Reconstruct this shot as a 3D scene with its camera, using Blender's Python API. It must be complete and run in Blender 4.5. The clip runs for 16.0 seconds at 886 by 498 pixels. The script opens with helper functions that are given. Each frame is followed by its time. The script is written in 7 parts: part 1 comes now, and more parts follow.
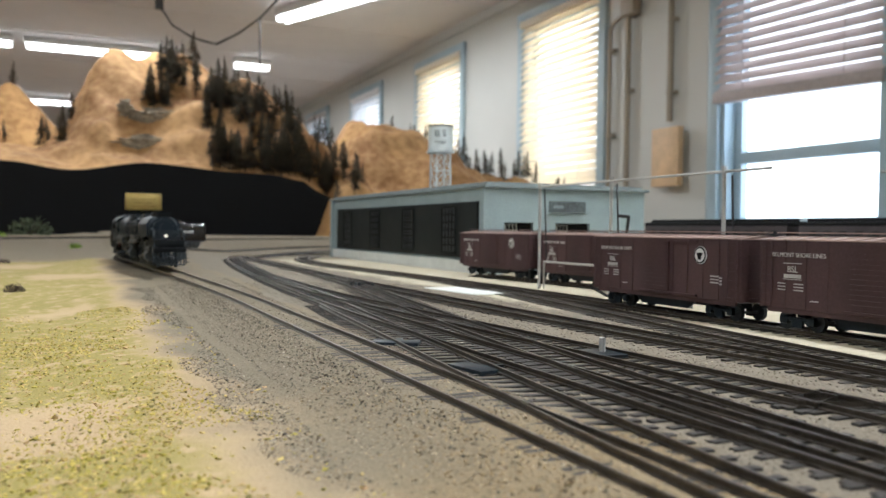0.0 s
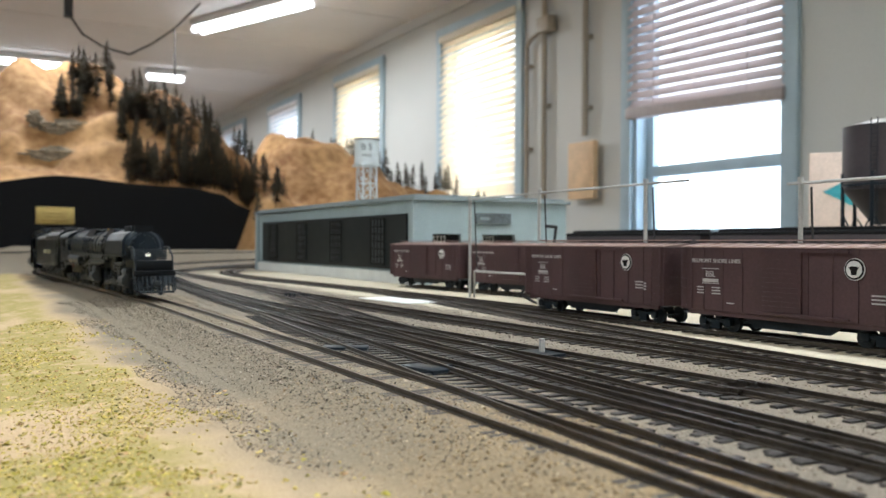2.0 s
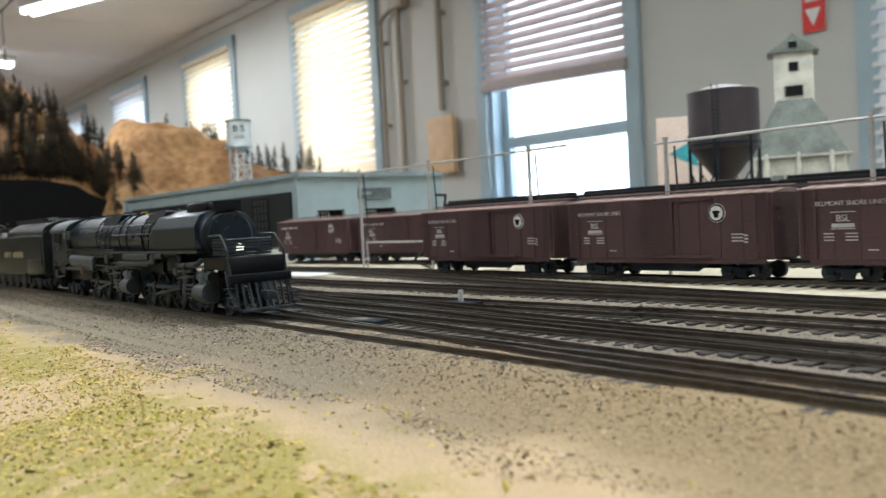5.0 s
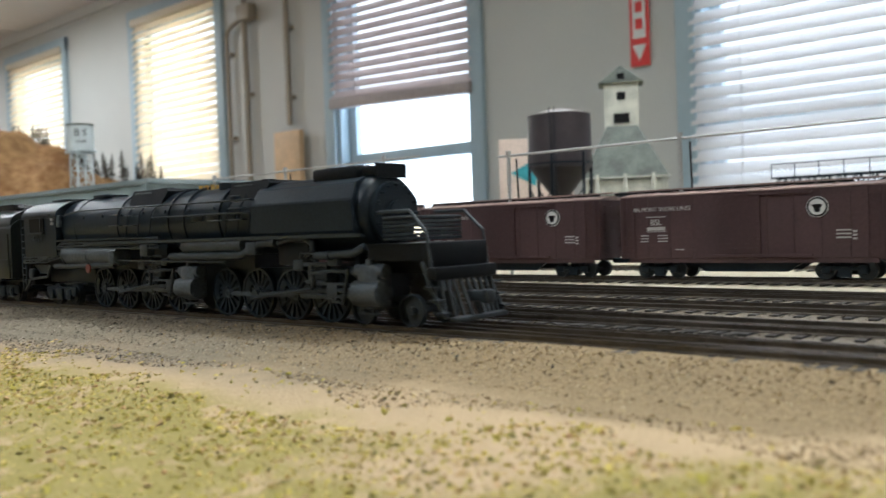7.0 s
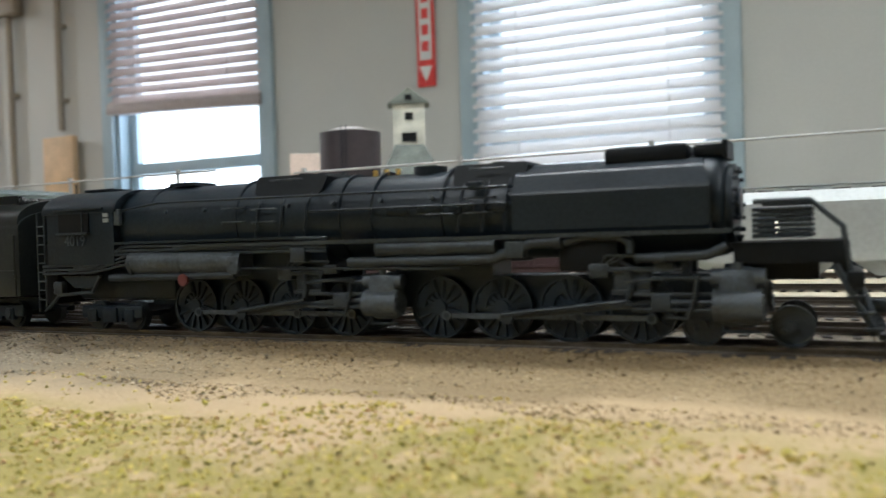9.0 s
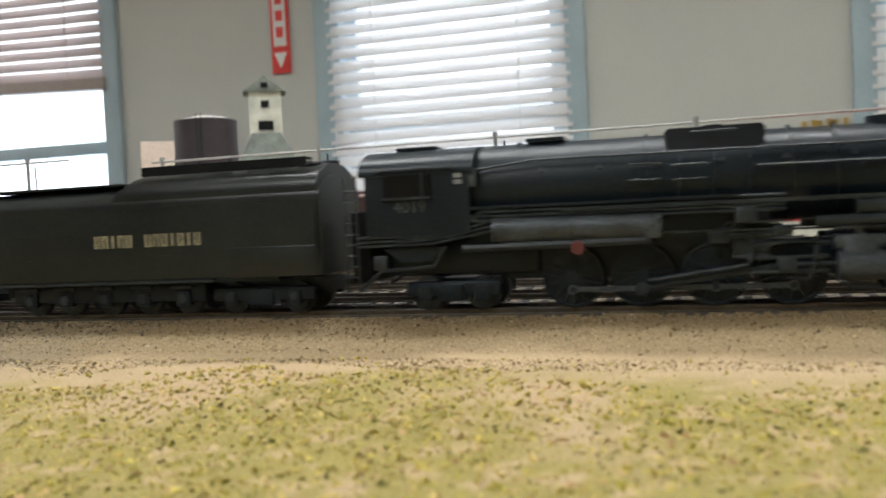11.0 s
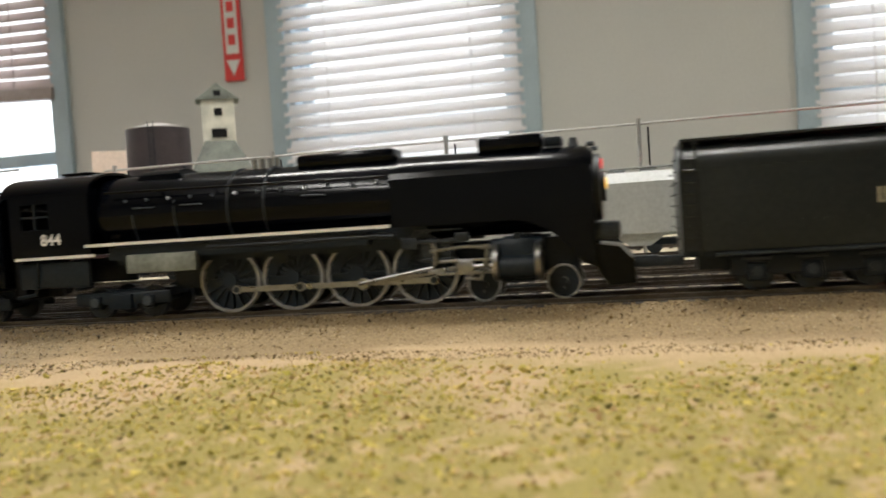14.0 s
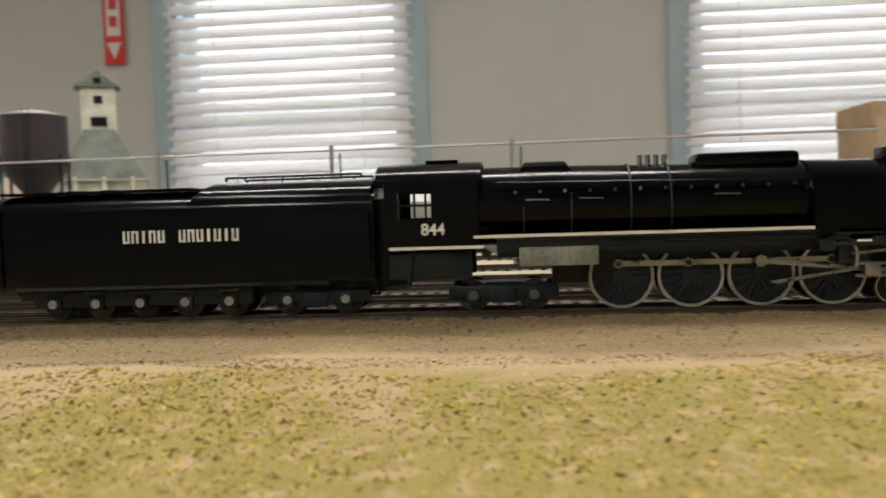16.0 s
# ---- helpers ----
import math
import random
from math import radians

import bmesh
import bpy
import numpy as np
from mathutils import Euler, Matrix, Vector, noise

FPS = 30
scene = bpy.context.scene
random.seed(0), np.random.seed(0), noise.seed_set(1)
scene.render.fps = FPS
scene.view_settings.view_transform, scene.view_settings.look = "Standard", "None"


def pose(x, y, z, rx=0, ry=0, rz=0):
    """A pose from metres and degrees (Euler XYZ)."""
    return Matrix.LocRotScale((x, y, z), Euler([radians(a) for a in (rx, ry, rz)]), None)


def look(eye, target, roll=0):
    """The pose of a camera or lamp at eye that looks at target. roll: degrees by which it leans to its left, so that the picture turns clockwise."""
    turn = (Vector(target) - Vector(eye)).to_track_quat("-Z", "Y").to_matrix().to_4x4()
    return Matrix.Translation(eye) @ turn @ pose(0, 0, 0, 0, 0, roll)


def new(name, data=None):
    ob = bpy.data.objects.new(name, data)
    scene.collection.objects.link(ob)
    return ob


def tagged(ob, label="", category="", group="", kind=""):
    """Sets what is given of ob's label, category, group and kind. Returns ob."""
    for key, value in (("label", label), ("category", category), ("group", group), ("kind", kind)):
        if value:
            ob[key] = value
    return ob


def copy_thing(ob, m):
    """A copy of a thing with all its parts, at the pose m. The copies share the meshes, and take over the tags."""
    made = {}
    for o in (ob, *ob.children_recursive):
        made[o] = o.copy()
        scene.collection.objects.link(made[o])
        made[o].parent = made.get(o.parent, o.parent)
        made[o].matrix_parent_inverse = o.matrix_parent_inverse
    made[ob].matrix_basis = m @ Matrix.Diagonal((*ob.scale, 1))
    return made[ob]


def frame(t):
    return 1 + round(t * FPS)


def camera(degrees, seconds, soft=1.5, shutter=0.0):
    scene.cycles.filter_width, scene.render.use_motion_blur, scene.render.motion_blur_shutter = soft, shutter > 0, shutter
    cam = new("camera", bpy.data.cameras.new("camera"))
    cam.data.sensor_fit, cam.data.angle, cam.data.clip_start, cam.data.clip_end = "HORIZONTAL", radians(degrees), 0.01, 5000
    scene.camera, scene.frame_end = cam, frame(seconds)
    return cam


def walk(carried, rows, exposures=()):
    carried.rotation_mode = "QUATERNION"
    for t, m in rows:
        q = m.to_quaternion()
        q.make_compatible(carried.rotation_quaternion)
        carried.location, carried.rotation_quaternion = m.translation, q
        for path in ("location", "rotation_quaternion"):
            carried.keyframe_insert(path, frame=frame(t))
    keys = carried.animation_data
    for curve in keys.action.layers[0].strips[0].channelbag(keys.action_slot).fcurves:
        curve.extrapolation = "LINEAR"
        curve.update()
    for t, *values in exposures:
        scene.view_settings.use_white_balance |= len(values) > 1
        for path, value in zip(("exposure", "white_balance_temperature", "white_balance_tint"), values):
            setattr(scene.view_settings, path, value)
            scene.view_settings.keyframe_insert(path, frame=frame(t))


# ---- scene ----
cam = camera(56.1, 16.0, shutter=0.5)
PATH = [
    (0, (0.124, 0.306, 0.05), (0.939, 2.131, 0.004), 0.7),
    (0.5, (0.125, 0.301, 0.049), (0.956, 2.12, 0.016), 0.5),
    (1, (0.118, 0.297, 0.05), (0.994, 2.095, 0.029), 0.5),
    (1.5, (0.11, 0.295, 0.049), (1.053, 2.058, 0.044), 0.6),
    (2, (0.104, 0.294, 0.048), (1.093, 2.033, 0.035), 0.3),
    (2.5, (0.099, 0.292, 0.048), (1.12, 2.012, 0.024), -0.1),
    (3, (0.093, 0.286, 0.05), (1.168, 1.972, 0.022), -0.5),
    (3.2, (0.092, 0.287, 0.046), (1.186, 1.961, 0.009), -0.4),
    (5.3, (0.05, 0.274, 0.04), (1.36, 1.783, -0.027), -3.2),
    (5.5, (0.046, 0.272, 0.038), (1.393, 1.749, -0.025), -3.1),
    (6, (0.042, 0.267, 0.04), (1.437, 1.697, -0.047), -2.8),
    (6.5, (0.033, 0.257, 0.031), (1.486, 1.629, -0.053), -2.5),
    (7, (0.025, 0.256, 0.032), (1.553, 1.546, -0.014), -2.0),
    (7.5, (0.021, 0.25, 0.03), (1.607, 1.469, 0.015), -2.0),
    (8, (0.015, 0.248, 0.032), (1.655, 1.393, 0.016), -1.5),
    (8.5, (0.006, 0.245, 0.035), (1.723, 1.27, 0.011), -1.5),
    (9, (-0.007, 0.239, 0.032), (1.794, 1.107, 0.002), -1.8),
    (9.5, (-0.02, 0.233, 0.033), (1.836, 0.978, -0.006), -1.7),
    (10, (-0.03, 0.229, 0.031), (1.858, 0.888, -0.027), -2.1),
    (12.5, (-0.042, 0.224, 0.03), (1.892, 0.727, -0.036), -3.1),
    (13, (-0.044, 0.223, 0.029), (1.893, 0.717, -0.039), -3.3),
    (13.5, (-0.047, 0.22, 0.029), (1.894, 0.7, -0.041), -3.7),
    (14, (-0.049, 0.219, 0.028), (1.897, 0.678, -0.038), -3.8),
    (14.5, (-0.05, 0.217, 0.029), (1.899, 0.661, -0.039), -3.7),
    (15, (-0.051, 0.216, 0.031), (1.901, 0.643, -0.044), -3.1),
    (15.5, (-0.059, 0.212, 0.033), (1.906, 0.577, -0.048), -2.4),
    (16, (-0.077, 0.21, 0.037), (1.912, 0.399, -0.053), -1.8),
]
cam.data.dof.use_dof, cam.data.dof.focus_distance, cam.data.dof.aperture_fstop = True, 0.38, 20.0
walk(cam, [(t, look(eye, target, roll)) for t, eye, target, roll in PATH], exposures=[(0.0, 0.06, 5550, 8), (1.5, 0.19, 5500, 8), (3.0, 0.25, 5450, 8), (5.5, 0.14, 5450, 7), (6.6, 0.06, 5450, 7), (7.4, -0.18, 5450, 7), (8.0, -0.05, 5450, 7), (8.6, 0.02, 5500, 7), (9.0, 0.04, 5500, 7), (12.3, -0.05, 6050, 9), (15.0, -0.12, 6250, 11), (16.0, -0.22, 6300, 11)])

# ---------- light ----------
world = bpy.data.worlds.new("daylight")
scene.world = world
world.use_nodes = True
wn = world.node_tree.nodes
sky = wn.new("ShaderNodeTexSky")
sky.sky_type, sky.sun_disc = "NISHITA", False
sky.sun_elevation, sky.sun_rotation = radians(42), radians(70)
world.node_tree.links.new(sky.outputs[0], wn["Background"].inputs[0])
wn["Background"].inputs[1].default_value = 0.12


def area_lamp(name, m, sx, sy, watts, color=(1, 1, 1)):
    d = bpy.data.lights.new(name, "AREA")
    d.shape, d.size, d.size_y, d.energy, d.color = "RECTANGLE", sx, sy, watts, color
    ob = new(name, d)
    ob.matrix_world = m
    return ob


# ---------- materials ----------
MATS = {}


def mat(name, color, rough=0.6, metal=0.0, vary=0.25, scale=60.0, fine=600.0, bump=0.15, color2=None, spec=0.5, emit=0.0, rnd=0.0):
    """Painted or natural surface: two scales of colour variation and a fine relief, in metres."""
    if name in MATS:
        return MATS[name]
    m = bpy.data.materials.new(name)
    m.use_nodes = True
    nt = m.node_tree
    N, L = nt.nodes, nt.links
    b = N["Principled BSDF"]
    tc = N.new("ShaderNodeTexCoord")
    n1, n2 = N.new("ShaderNodeTexNoise"), N.new("ShaderNodeTexNoise")
    for n, s in ((n1, scale), (n2, fine)):
        n.inputs["Scale"].default_value = s
        n.inputs["Detail"].default_value = 5
        L.new(tc.outputs["Object"], n.inputs["Vector"])
    mixf = N.new("ShaderNodeMix")
    mixf.data_type = "FLOAT"
    mixf.inputs[0].default_value = 0.45
    L.new(n1.outputs["Fac"], mixf.inputs[2])
    L.new(n2.outputs["Fac"], mixf.inputs[3])
    ramp = N.new("ShaderNodeValToRGB")
    c2 = color2 or tuple(min(1, c * (1 + vary)) for c in color)
    c1 = tuple(c * (1 - vary) for c in color) if not color2 else color
    ramp.color_ramp.elements[0].position, ramp.color_ramp.elements[1].position = 0.38, 0.62
    ramp.color_ramp.elements[0].color, ramp.color_ramp.elements[1].color = (*c1, 1), (*c2, 1)
    L.new(mixf.outputs[0], ramp.inputs["Fac"])
    col = ramp.outputs["Color"]
    if rnd:
        oi = N.new("ShaderNodeObjectInfo")
        hsv = N.new("ShaderNodeHueSaturation")
        mr = N.new("ShaderNodeMapRange")
        mr.inputs[3].default_value, mr.inputs[4].default_value = 1 - rnd, 1 + rnd
        L.new(oi.outputs["Random"], mr.inputs[0])
        L.new(mr.outputs[0], hsv.inputs["Value"])
        L.new(col, hsv.inputs["Color"])
        col = hsv.outputs["Color"]
    L.new(col, b.inputs["Base Color"])
    b.inputs["Roughness"].default_value = rough
    b.inputs["Metallic"].default_value = metal
    b.inputs["Specular IOR Level"].default_value = spec
    rr = N.new("ShaderNodeMapRange")
    rr.inputs[3].default_value, rr.inputs[4].default_value = max(0.03, rough - 0.12), min(1, rough + 0.12)
    L.new(n1.outputs["Fac"], rr.inputs[0])
    L.new(rr.outputs[0], b.inputs["Roughness"])
    if bump:
        bp = N.new("ShaderNodeBump")
        bp.inputs["Strength"].default_value = bump
        bp.inputs["Distance"].default_value = 0.0006
        L.new(n2.outputs["Fac"], bp.inputs["Height"])
        L.new(bp.outputs[0], b.inputs["Normal"])
    if emit:
        b.inputs["Emission Color"].default_value = (*color, 1)
        b.inputs["Emission Strength"].default_value = emit
    MATS[name] = m
    return m


BLACK = mat("weathered black engine paint", (0.0040, 0.0075, 0.0120), 0.40, 0.0, 0.5, 30, 900, 0.12, (0.0115, 0.0185, 0.0260), spec=0.24)
GLOSSBLACK = mat("glossy black engine paint", (0.0010, 0.0015, 0.0028), 0.16, 0, 0.3, 50, 900, 0.03, spec=0.15)
# engine black made darker: shade on under-lit domes and fittings put into the colour
SHADEBLACK = mat("flat black paint darkened for shade", (0.0025, 0.0036, 0.0050), 0.5, 0, 0.4, 60, 900, 0.1, spec=0.18)
DIRTY = mat("dusty dark grey metal", (0.008, 0.0115, 0.0150), 0.46, 0.2, 0.3, 120, 1500, 0.25, (0.036, 0.045, 0.053), spec=0.4)
GREY = mat("grey weathered metal", (0.050, 0.060, 0.070), 0.5, 0.3, 0.45, 70, 900, 0.15)
STEEL = mat("bright rod steel", (0.26, 0.26, 0.255), 0.3, 0.9, 0.2, 200, 1200, 0.05)
WHITE = mat("white lettering paint", (0.72, 0.72, 0.70), 0.5, 0, 0.08)
TYRE = mat("pale wheel tyre paint", (0.30, 0.31, 0.32), 0.35, 0.5, 0.2)
BRASS = mat("old brass", (0.55, 0.38, 0.12), 0.35, 0.9, 0.2)
GOLD = mat("brass plaque", (0.44, 0.33, 0.11), 0.4, 0.7, 0.15, 20, 300, 0.05)
AMBER = mat("lit amber lamp", (1.0, 0.55, 0.08), 0.4, 0, 0, emit=1.6)
REDLAMP = mat("lit red lamp", (1.0, 0.06, 0.05), 0.4, 0, 0, emit=1.2)
HEADLIGHT = mat("lit headlight glass", (1.0, 0.85, 0.6), 0.3, 0, 0, emit=5.0)
STENCIL = mat("faded white stencil paint", (0.50, 0.48, 0.46), 0.7, 0, 0.2, 60, 900, 0.05)
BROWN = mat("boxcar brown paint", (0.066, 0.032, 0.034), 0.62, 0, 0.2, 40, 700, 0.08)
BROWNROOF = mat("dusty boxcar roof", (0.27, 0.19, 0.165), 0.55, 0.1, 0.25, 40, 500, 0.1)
RAIL = mat("tarnished rail steel", (0.10, 0.085, 0.07), 0.35, 0.8, 0.3, 150, 900, 0.1)
TIE = mat("dark plastic ties", (0.035, 0.030, 0.026), 0.8, 0, 0.35, 300, 1500, 0.3, rnd=0.3)
SILVER = mat("silver painted pipe", (0.45, 0.45, 0.44), 0.4, 0.5, 0.15)
PALEBLUE = mat("pale blue-green painted styrene", (0.30, 0.37, 0.385), 0.6, 0, 0.1, 30, 500, 0.05)
DARKGLASS = mat("dark glazed wall panel", (0.011, 0.0145, 0.0145), 0.5, 0, 0.3, 40, 400, 0.05, spec=0.25)
SOOT = mat("sooted pale blue wall", (0.10, 0.12, 0.125), 0.7, 0, 0.5, 25, 300, 0.05)
ROOFGREY = mat("flat grey roofing", (0.22, 0.26, 0.27), 0.8, 0, 0.15)
ROCK = mat("ochre plaster rock", (0.235, 0.112, 0.036), 0.9, 0, 0.45, 5, 34, 1.0, (0.52, 0.31, 0.130))
GREYROCK = mat("grey weathered rock", (0.16, 0.132, 0.092), 0.9, 0, 0.4, 30, 90, 1.0, (0.35, 0.285, 0.195))
FIR = mat("dark fir foliage", (0.022, 0.018, 0.009), 0.9, 0, 0.4, 60, 500, 0.0, (0.075, 0.056, 0.026))
BARK = mat("brown bark", (0.06, 0.04, 0.025), 0.9, 0, 0.3)
MATTEBLACK = mat("black painted board", (0.005, 0.005, 0.0055), 0.8, 0, 0.3, 8, 200, 0.03, spec=0.2)
WALLPAINT = mat("cream-grey wall paint", (0.51, 0.515, 0.485), 0.55, 0, 0.05, 2.0, 120, 0.05)
CEILPAINT = mat("white ceiling board", (0.66, 0.65, 0.645), 0.8, 0, 0.05, 2.0, 60, 0.05)
TRIM = mat("blue-grey window trim paint", (0.36, 0.45, 0.50), 0.5, 0, 0.08, 8, 120, 0.05)
PIPEPAINT = mat("grey-brown painted conduit", (0.32, 0.28, 0.22), 0.5, 0, 0.1)
WOOD = mat("pale pine board", (0.62, 0.44, 0.26), 0.6, 0, 0.12, 12, 80, 0.05)
TANKBROWN = mat("dark maroon tank paint", (0.030, 0.022, 0.025), 0.5, 0, 0.3, 40, 500, 0.08)
TANKTOP = mat("pale tank lid", (0.42, 0.41, 0.40), 0.6, 0, 0.15)
OLDWHITE = mat("weathered white boards", (0.46, 0.455, 0.385), 0.75, 0, 0.25, 50, 500, 0.1)
OLDGREY = mat("weathered grey-green iron", (0.135, 0.150, 0.130), 0.7, 0.1, 0.35, 40, 400, 0.1)
WOODFLOOR = mat("brown floor boards", (0.22, 0.14, 0.08), 0.5, 0, 0.2, 8, 100, 0.1)
YELLOW = mat("yellow engine paint", (0.72, 0.42, 0.03), 0.45, 0, 0.1)
HOPPER = mat("pale grey hopper paint", (0.48, 0.50, 0.49), 0.55, 0, 0.1, 40, 400, 0.05)
RED = mat("red paint", (0.62, 0.05, 0.045), 0.5, 0, 0.12)
CABLE = mat("black cable", (0.015, 0.015, 0.016), 0.5)
TEAL = mat("teal paint", (0.05, 0.28, 0.32), 0.6)
BOARD = mat("white styrene board", (0.66, 0.68, 0.66), 0.6, 0, 0.08)


def blind_material(name, color, through_color, share):
    m = bpy.data.materials.new(name)
    m.use_nodes = True
    N, L = m.node_tree.nodes, m.node_tree.links
    b = N["Principled BSDF"]
    b.inputs["Base Color"].default_value = (*color, 1)
    b.inputs["Roughness"].default_value = 0.45
    tr = N.new("ShaderNodeBsdfTranslucent")
    tr.inputs["Color"].default_value = (*through_color, 1)
    mx = N.new("ShaderNodeMixShader")
    mx.inputs[0].default_value = share
    L.new(b.outputs[0], mx.inputs[1])
    L.new(tr.outputs[0], mx.inputs[2])
    L.new(mx.outputs[0], N["Material Output"].inputs["Surface"])
    return m


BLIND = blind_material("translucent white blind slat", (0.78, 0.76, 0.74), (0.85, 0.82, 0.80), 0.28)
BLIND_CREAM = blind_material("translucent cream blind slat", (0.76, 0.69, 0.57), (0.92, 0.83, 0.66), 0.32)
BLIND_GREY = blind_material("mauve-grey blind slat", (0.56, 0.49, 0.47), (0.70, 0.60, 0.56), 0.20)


def glow(name, color, strength):
    m = bpy.data.materials.new(name)
    m.use_nodes = True
    b = m.node_tree.nodes["Principled BSDF"]
    b.inputs["Base Color"].default_value = (0.8, 0.8, 0.8, 1)
    b.inputs["Emission Color"].default_value = (*color, 1)
    b.inputs["Emission Strength"].default_value = strength
    return m


TUBE = glow("lit fluorescent tube", (1.0, 0.96, 0.86), 9.0)


def ground_material():
    """Scenic ground: turf, tan dirt and grey ballast, by place across the tracks and by noise."""
    m = bpy.data.materials.new("scenic turf, dirt and ballast")
    m.use_nodes = True
    N, L = m.node_tree.nodes, m.node_tree.links
    b = N["Principled BSDF"]
    b.inputs["Roughness"].default_value = 0.95
    b.inputs["Specular IOR Level"].default_value = 0.15
    tc = N.new("ShaderNodeTexCoord")
    sep = N.new("ShaderNodeSeparateXYZ")
    L.new(tc.outputs["Object"], sep.inputs[0])

    def noise_node(scale, detail=4):
        n = N.new("ShaderNodeTexNoise")
        n.inputs["Scale"].default_value, n.inputs["Detail"].default_value = scale, detail
        L.new(tc.outputs["Object"], n.inputs["Vector"])
        return n.outputs["Fac"]

    def math_node(op, a, c):
        n = N.new("ShaderNodeMath")
        n.operation = op
        for i, v in enumerate((a, c)):
            if isinstance(v, (int, float)):
                n.inputs[i].default_value = v
            else:
                L.new(v, n.inputs[i])
        return n.outputs[0]

    def step(v, lo, hi):
        n = N.new("ShaderNodeMapRange")
        n.interpolation_type = "SMOOTHSTEP"
        n.inputs[1].default_value, n.inputs[2].default_value = lo, hi
        L.new(v, n.inputs[0])
        return n.outputs[0]

    def two(a, c, fac):
        n = N.new("ShaderNodeMix")
        n.data_type = "RGBA"
        L.new(fac, n.inputs[0])
        for i, v in ((6, a), (7, c)):
            if isinstance(v, tuple):
                n.inputs[i].default_value = (*v, 1)
            else:
                L.new(v, n.inputs[i])
        return n.outputs[2]

    wob, fine, mid, big = noise_node(14), noise_node(900, 6), noise_node(130, 5), noise_node(9)
    across = math_node("ADD", sep.outputs[0], math_node("MULTIPLY", math_node("SUBTRACT", wob, 0.5), 0.07))
    turf = two((0.215, 0.185, 0.055), (0.40, 0.325, 0.120), fine)
    turf = two(turf, (0.45, 0.335, 0.19), step(mid, 0.50, 0.66))
    dirt = two((0.38, 0.275, 0.155), (0.54, 0.41, 0.255), fine)
    turf = two(turf, dirt, step(big, 0.54, 0.62))
    bal = two((0.150, 0.110, 0.062), (0.38, 0.285, 0.160), fine)
    grit = two((0.11, 0.096, 0.076), (0.28, 0.24, 0.185), fine)
    yard = two((0.40, 0.36, 0.26), (0.52, 0.47, 0.36), mid)
    c = two(turf, dirt, step(across, 0.146, 0.170))
    c = two(c, bal, step(across, 0.176, 0.196))
    c = two(c, grit, step(across, 0.248, 0.264))
    c = two(c, yard, step(math_node("ADD", across, math_node("MULTIPLY", math_node("SUBTRACT", mid, 0.5), 0.05)), 0.415, 0.44))
    gravel = two((0.115, 0.098, 0.072), (0.285, 0.240, 0.172), fine)
    up_line = step(math_node("ADD", sep.outputs[1], math_node("MULTIPLY", math_node("SUBTRACT", wob, 0.5), 0.3)), 0.34, 0.62)
    c = two(c, gravel, math_node("MULTIPLY", math_node("MULTIPLY", step(across, 0.155, 0.185), up_line), math_node("SUBTRACT", 1.0, step(across, 0.248, 0.264))))
    c = two(c, gravel, step(math_node("ADD", sep.outputs[1], math_node("MULTIPLY", math_node("SUBTRACT", wob, 0.5), 0.2)), 1.62, 1.75))
    L.new(c, b.inputs["Base Color"])
    bp = N.new("ShaderNodeBump")
    bp.inputs["Strength"].default_value, bp.inputs["Distance"].default_value = 0.7, 0.0008
    L.new(fine, bp.inputs["Height"])
    L.new(bp.outputs[0], b.inputs["Normal"])
    return m


GROUND = ground_material()


# ---------- mesh helpers ----------
def box(bm, c, s, rz=0.0, bevel=0.0, ry=0.0):
    m = Matrix.Translation(c) @ Euler((0, ry, rz)).to_matrix().to_4x4() @ Matrix.Diagonal((*s, 1))
    r = bmesh.ops.create_cube(bm, size=1, matrix=m)
    if bevel:
        es = list({e for v in r["verts"] for e in v.link_edges})
        bmesh.ops.bevel(bm, geom=es, offset=bevel, segments=2, affect="EDGES", profile=0.5)
    return bm


def rod(bm, a, b, r, seg=10, r2=None, caps=True):
    a, b = Vector(a), Vector(b)
    d = b - a
    q = d.to_track_quat("Z", "Y").to_matrix().to_4x4()
    bmesh.ops.create_cone(bm, cap_ends=caps, segments=seg, radius1=r, radius2=r if r2 is None else r2, depth=d.length,
                          matrix=Matrix.Translation((a + b) / 2) @ q)
    return bm


def bent(bm, pts, r, seg=6):
    for a, b in zip(pts, pts[1:]):
        rod(bm, a, b, r, seg)
    for p in pts[1:-1]:
        bmesh.ops.create_icosphere(bm, subdivisions=1, radius=r * 1.02, matrix=Matrix.Translation(p))
    return bm


def prism(bm, outline, y0, y1):
    """Outline in x and z, drawn out from y0 to y1."""
    a = [bm.verts.new((x, y0, z)) for x, z in outline]
    b = [bm.verts.new((x, y1, z)) for x, z in outline]
    n = len(a)
    bm.faces.new(a), bm.faces.new(b[::-1])
    for i in range(n):
        bm.faces.new((a[i], b[i], b[(i + 1) % n], a[(i + 1) % n]))
    bmesh.ops.recalc_face_normals(bm, faces=bm.faces)
    return bm


def along(bm, outline, x0, x1):
    """Outline in y and z, drawn out from x0 to x1."""
    a = [bm.verts.new((x0, y, z)) for y, z in outline]
    b = [bm.verts.new((x1, y, z)) for y, z in outline]
    n = len(a)
    bm.faces.new(a), bm.faces.new(b[::-1])
    for i in range(n):
        bm.faces.new((a[i], b[i], b[(i + 1) % n], a[(i + 1) % n]))
    bmesh.ops.recalc_face_normals(bm, faces=bm.faces)
    return bm


def mesh_of(name, bm, material, smooth=False):
    me = bpy.data.meshes.new(name)
    bm.to_mesh(me)
    bm.free()
    me.materials.append(material)
    if smooth:
        for p in me.polygons:
            p.use_smooth = True
        me.set_sharp_from_angle(angle=radians(40))
    return me


